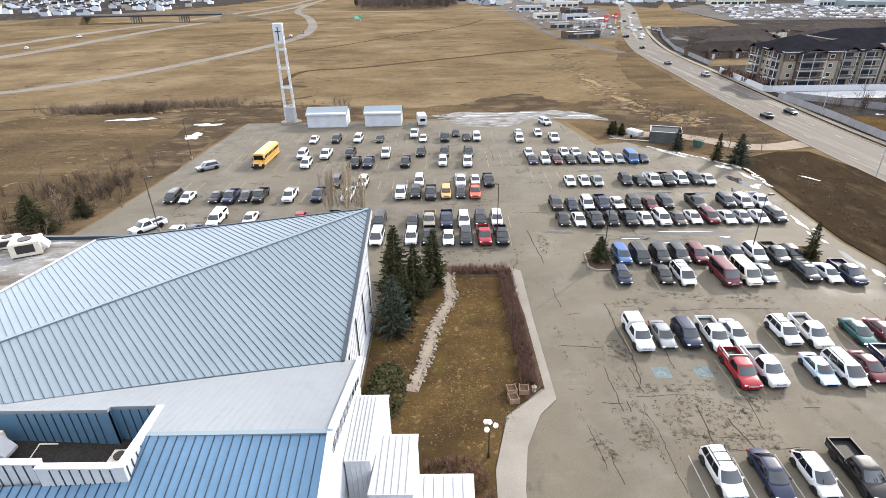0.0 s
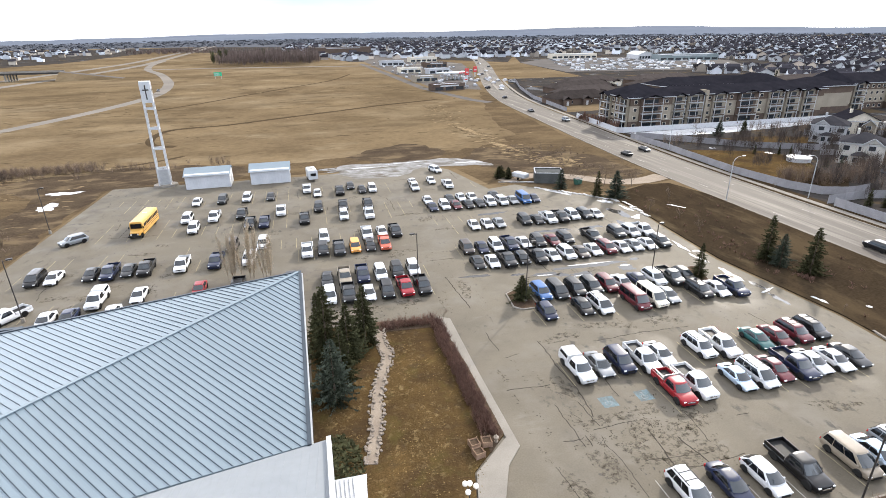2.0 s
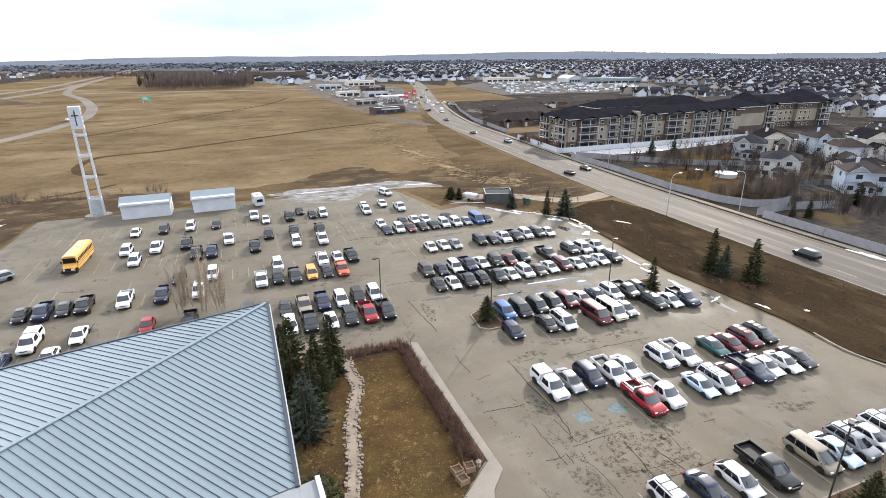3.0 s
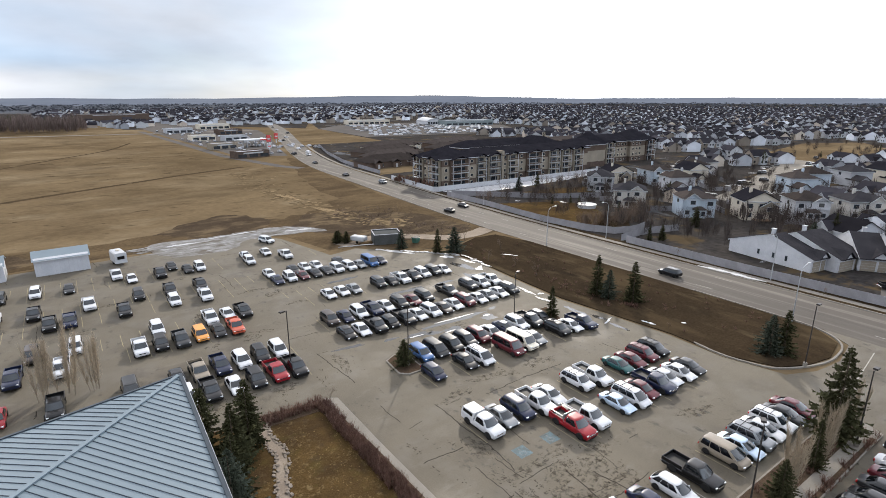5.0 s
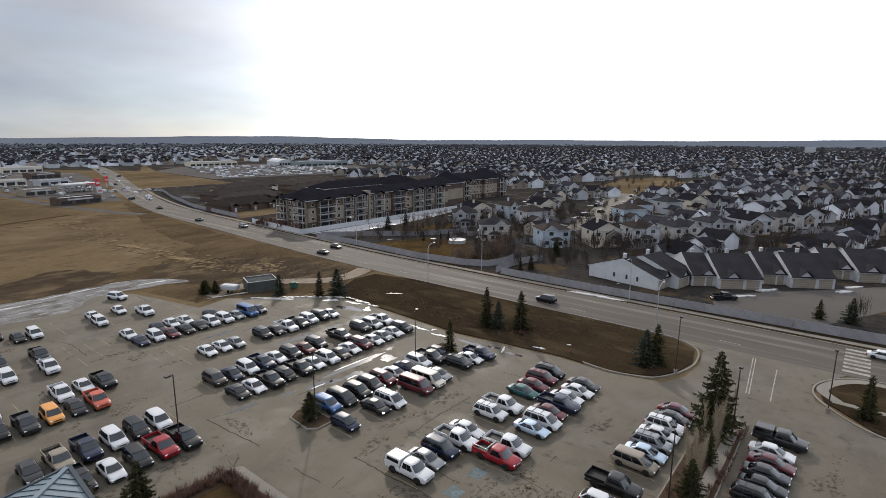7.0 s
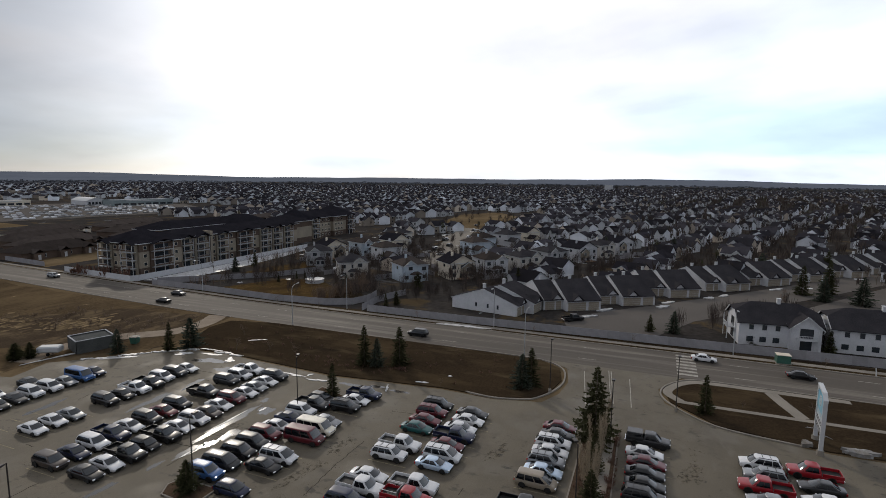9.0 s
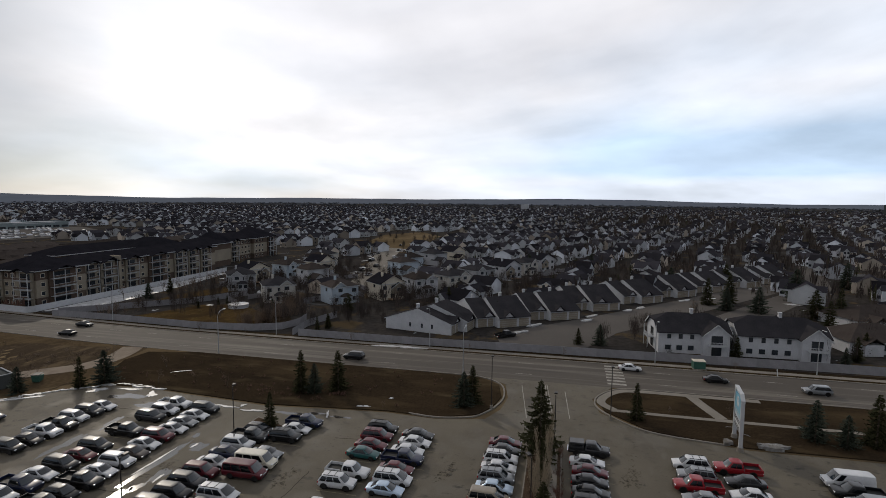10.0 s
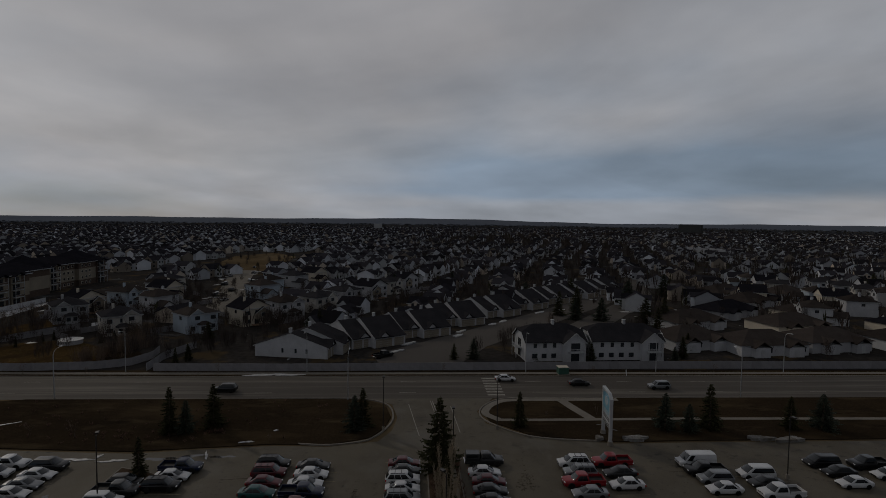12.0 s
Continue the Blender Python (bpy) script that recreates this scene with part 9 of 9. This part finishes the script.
def filling_station(x, y):
    t = thing("filling_station", "filling station canopy with a white and red fascia", "filling station", "", pose(x, y, 0, rz=12))
    part("canopy", Geo().box(-11, -6, 4.6, 11, 6, 5.6, bevel=.1), WHITE, t)
    part("red_band", Geo().box(2, -6.1, 4.7, 11.1, 6.1, 5.5), REDPANEL, t, "red fascia band")
    for sx in (-7, 0, 7):
        for sy in (-3, 3):
            part("column", Geo().box(sx - .25, sy - .25, 0, sx + .25, sy + .25, 4.6), WHITE, t)
            part("fuel_pump", Geo().box(sx - .45, sy + .8, 0, sx + .45, sy + 1.4, 1.8, bevel=.05), GREYWALL, t)


filling_station(109, 432)
for x, y, h in ((116, 418, 9), (133, 452, 8), (104, 380, 6)):
    t = thing("roadside_sign", "red and white roadside pylon sign with blank bars", "sign", "roadside signs", pose(x, y, 0, rz=20))
    part("post", Geo().box(-.3, -.3, 0, .3, .3, h), STEEL, t)
    part("sign_box", Geo().box(-1.6, -.4, h * .45, 1.6, .4, h, bevel=.05), REDPANEL if h > 7 else WHITE, t)
    part("sign_bar", Geo().box(-1.2, -.44, h * .62, 1.2, -.4, h * .74), WHITE if h > 7 else REDPANEL, t)


def arched_hall(x, y):
    t = thing("arched_hall", "white hall with a curved metal roof", "building", "", pose(x, y, 0, rz=-12))
    prof = [(-10, 0)] + [(-10 + 20 * k / 12, 5 + 3.5 * math.sin(math.pi * k / 12)) for k in range(13)] + [(10, 0)]
    part("wall", Geo().loft([[(a, -20, b) for a, b in prof], [(a, 20, b) for a, b in prof]]), SIDING_W, t)
    rp = [(-10.4 + 20.8 * k / 12, 5.2 + 3.6 * math.sin(math.pi * k / 12)) for k in range(13)]
    part("roof", Geo().loft([[(a, -20.5, b) for a, b in rp] + [(a, -20.5, b - .2) for a, b in reversed(rp)], [(a, 20.5, b) for a, b in rp] + [(a, 20.5, b - .2) for a, b in reversed(rp)]]), WHITE, t)
    for k in range(5):
        part("window", Geo().box(-8.5 + k * 3.6, -20.1, 1.2, -6 + k * 3.6, -20, 4), GLASS, t)


arched_hall(404, 632)
# parked cars on the far retail lot, too small to tell apart
g = Geo()
cr = random.Random(9)
for row in range(9):
    for k in range(34):
        if cr.random() < .7:
            x, y = 240 + k * 5.0 + row * 6, 478 + row * 22 + k * -.8
            s = cr.uniform(.9, 1.1)
            g.loft([[(x - 2.3, y - .9, .3), (x + 2.3, y - .9, .3), (x + 2.3, y + .9, .3), (x - 2.3, y + .9, .3)], [(x - 2.3, y - .9, .9), (x + 2.3, y - .9, .9), (x + 2.3, y + .9, .9), (x - 2.3, y + .9, .9)],
                    [(x - 1.4, y - .7, 1.5 * s), (x + 1.0, y - .7, 1.5 * s), (x + 1.0, y + .7, 1.5 * s), (x - 1.4, y + .7, 1.5 * s)]])
for _ in range(110):
    x, y = cr.uniform(76, 150), cr.uniform(360, 720)
    g.box(x - 1, y - 2.2, .2, x + 1, y + 2.2, 1.0)
    g.box(x - .8, y - 1.2, 1.0, x + .8, y + 1.4, 1.5)
part("far_parked_cars", g, mat("far_car_paint", (.36, .36, .37), (.25, .25, .26), .05, 1, .1, .4, rnd="island", amount=.9), None, "many small parked cars on a far lot", "stuff")


def overpass():
    t = thing("highway_overpass", "grey concrete highway overpass on round piers", "bridge", "", pose(-236, 560, 0, rz=1))
    part("deck", Geo().box(-107, -6, 5.6, 25, 6, 7.0), DARKBOX, t, "dark concrete deck")
    for sy in (-1, 1):
        part("parapet", Geo().box(-107, sy * 6 - .2, 7.0, 25, sy * 6 + .2, 8.0), KERB, t)
    for px in (-63, -17):
        for k in range(5):
            part("pier", Geo().tube((px + k * 1.2, -5 + k * 2.5, -.2), (px + k * 1.2, -5 + k * 2.5, 5.6), .7, .7, 10), CONCRETE, t)
    for a, b in ((-107, -190), (25, 72)):
        e = Geo()
        e.loft([[(a, -22, -.2), (a, 22, -.2), (a, 7, 6.9), (a, -7, 6.9)], [(b, -9, -.2), (b, 9, -.2), (b, 7, .1), (b, -7, .1)]])
        part("embankment", e, FIELD, t, "dry grass embankment")
        part("approach", Geo().loft([[(a, -5, 6.9), (a, 5, 6.9), (a, 5, 7.0), (a, -5, 7.0)], [(b, -5, .1), (b, 5, .1), (b, 5, .25), (b, -5, .25)]]), ROADFAR, t)


overpass()
t = thing("road_sign", "green highway direction sign on two posts", "sign", "", pose(-78, 520, 0, rz=10))
part("panel", Geo().box(-3.2, -.1, 2.2, 3.2, .1, 5.2), SIGNGREEN, t)
for sx in (-2.4, 2.4):
    part("post", Geo().box(sx - .12, .1, 0, sx + .12, .3, 4.8), STEEL, t)
g = Geo()
for k in range(3):
    g.box(-2.6, -.12, 2.7 + k * .8, 2.2 - k * .6, -.1, 3.1 + k * .8)
part("writing_bar", g, WHITE, t)
low_block(1571, 151, 40, 20, 18, 0, GREYWALL, GREYWALL, "far pale multi-storey block on the horizon", 0, "tower_block")
low_block(1400, -707, 56, 24, 28, 50, GREYDARK, DARKBOX, "far dark multi-storey block on the horizon", 0, "tower_block")
low_block(560, -300, 60, 14, 6, 40, SIDING_W, WHITE, "long white flat-roofed building among houses", 0, "school")

# low grey-roofed homes south of the duplexes
for x, y, w, d, tn, wl in ((130, -52, 18, 13, 12, SIDING_W), (124, -70, 20, 13, 4, SIDING_W), (128, -92, 20, 13, 8, GREYWALL), (158, -66, 22, 14, 20, SIDING_W), (180, -92, 24, 14, 30, GREYWALL), (152, -98, 22, 14, 12, CREAM),
                       (205, -118, 26, 14, 30, SIDING_W), (176, -122, 22, 14, 20, CREAM), (232, -120, 24, 14, 30, SIDING_W), (128, -118, 22, 14, 6, SIDING_W), (150, -140, 22, 14, 10, CREAM), (230, -150, 24, 14, 36, GREYWALL)):
    low_block(x, y, w, d, 3.0, tn - 90, wl, SHINGLE_B if x % 3 else SHINGLE, "low bungalow with a dark shingle roof behind the fence", 3.2, "bungalow")

t = thing("yard_pool", "round above-ground pool under a snowy cover", "pool", "", pose(130.6, 126.4, 0))
ring = lambda q, z: [(math.cos(.2618 * k) * q, math.sin(.2618 * k) * q, z) for k in range(24)]
part("wall", Geo().loft([ring(3.1, 0), ring(3.1, 1.15)]), SIDING_W, t)
part("rim", Geo().loft([ring(3.25, 1.1), ring(3.25, 1.22), ring(2.95, 1.22), ring(2.95, 1.1)]), WHITE, t)
part("cover", Geo().loft([ring(2.95, 1.1), ring(2.6, 1.18), ring(1.2, 1.12)]), SNOW, t, "sagging cover with old snow")

for k in range(9):
    x = 206 + k * 19.5
    for tk, dy in (("Sw", -6.2), ("Uk", 6.4), ("Sg", -6.0), ("Us", 6.2))[k % 2::2]:
        park(tk, x + jit.uniform(-3, 3), 103 + (x - 182) * .265 + dy, 105 + jit.uniform(-4, 4), "car parked beside a suburban side street", True)
yr = random.Random(88)
for k in range(70):
    x, y = (yr.uniform(112, 300), yr.uniform(-110, 176)) if k < 46 else (yr.uniform(190, 340), 0)
    y = y if k < 46 else 103 + (x - 182) * .265 + yr.choice((-9, 10)) + yr.gauss(0, 1.5)
    if x > 125 or y > 96:
        flat("yard_snow", blob(x, y, yr.uniform(.8, 3.2), yr.uniform(.5, 1.6), yr, 18, .5, yr.uniform(0, 3)), .05 + .002 * yr.random(), SNOW, "old snow left in a shaded yard", .08)
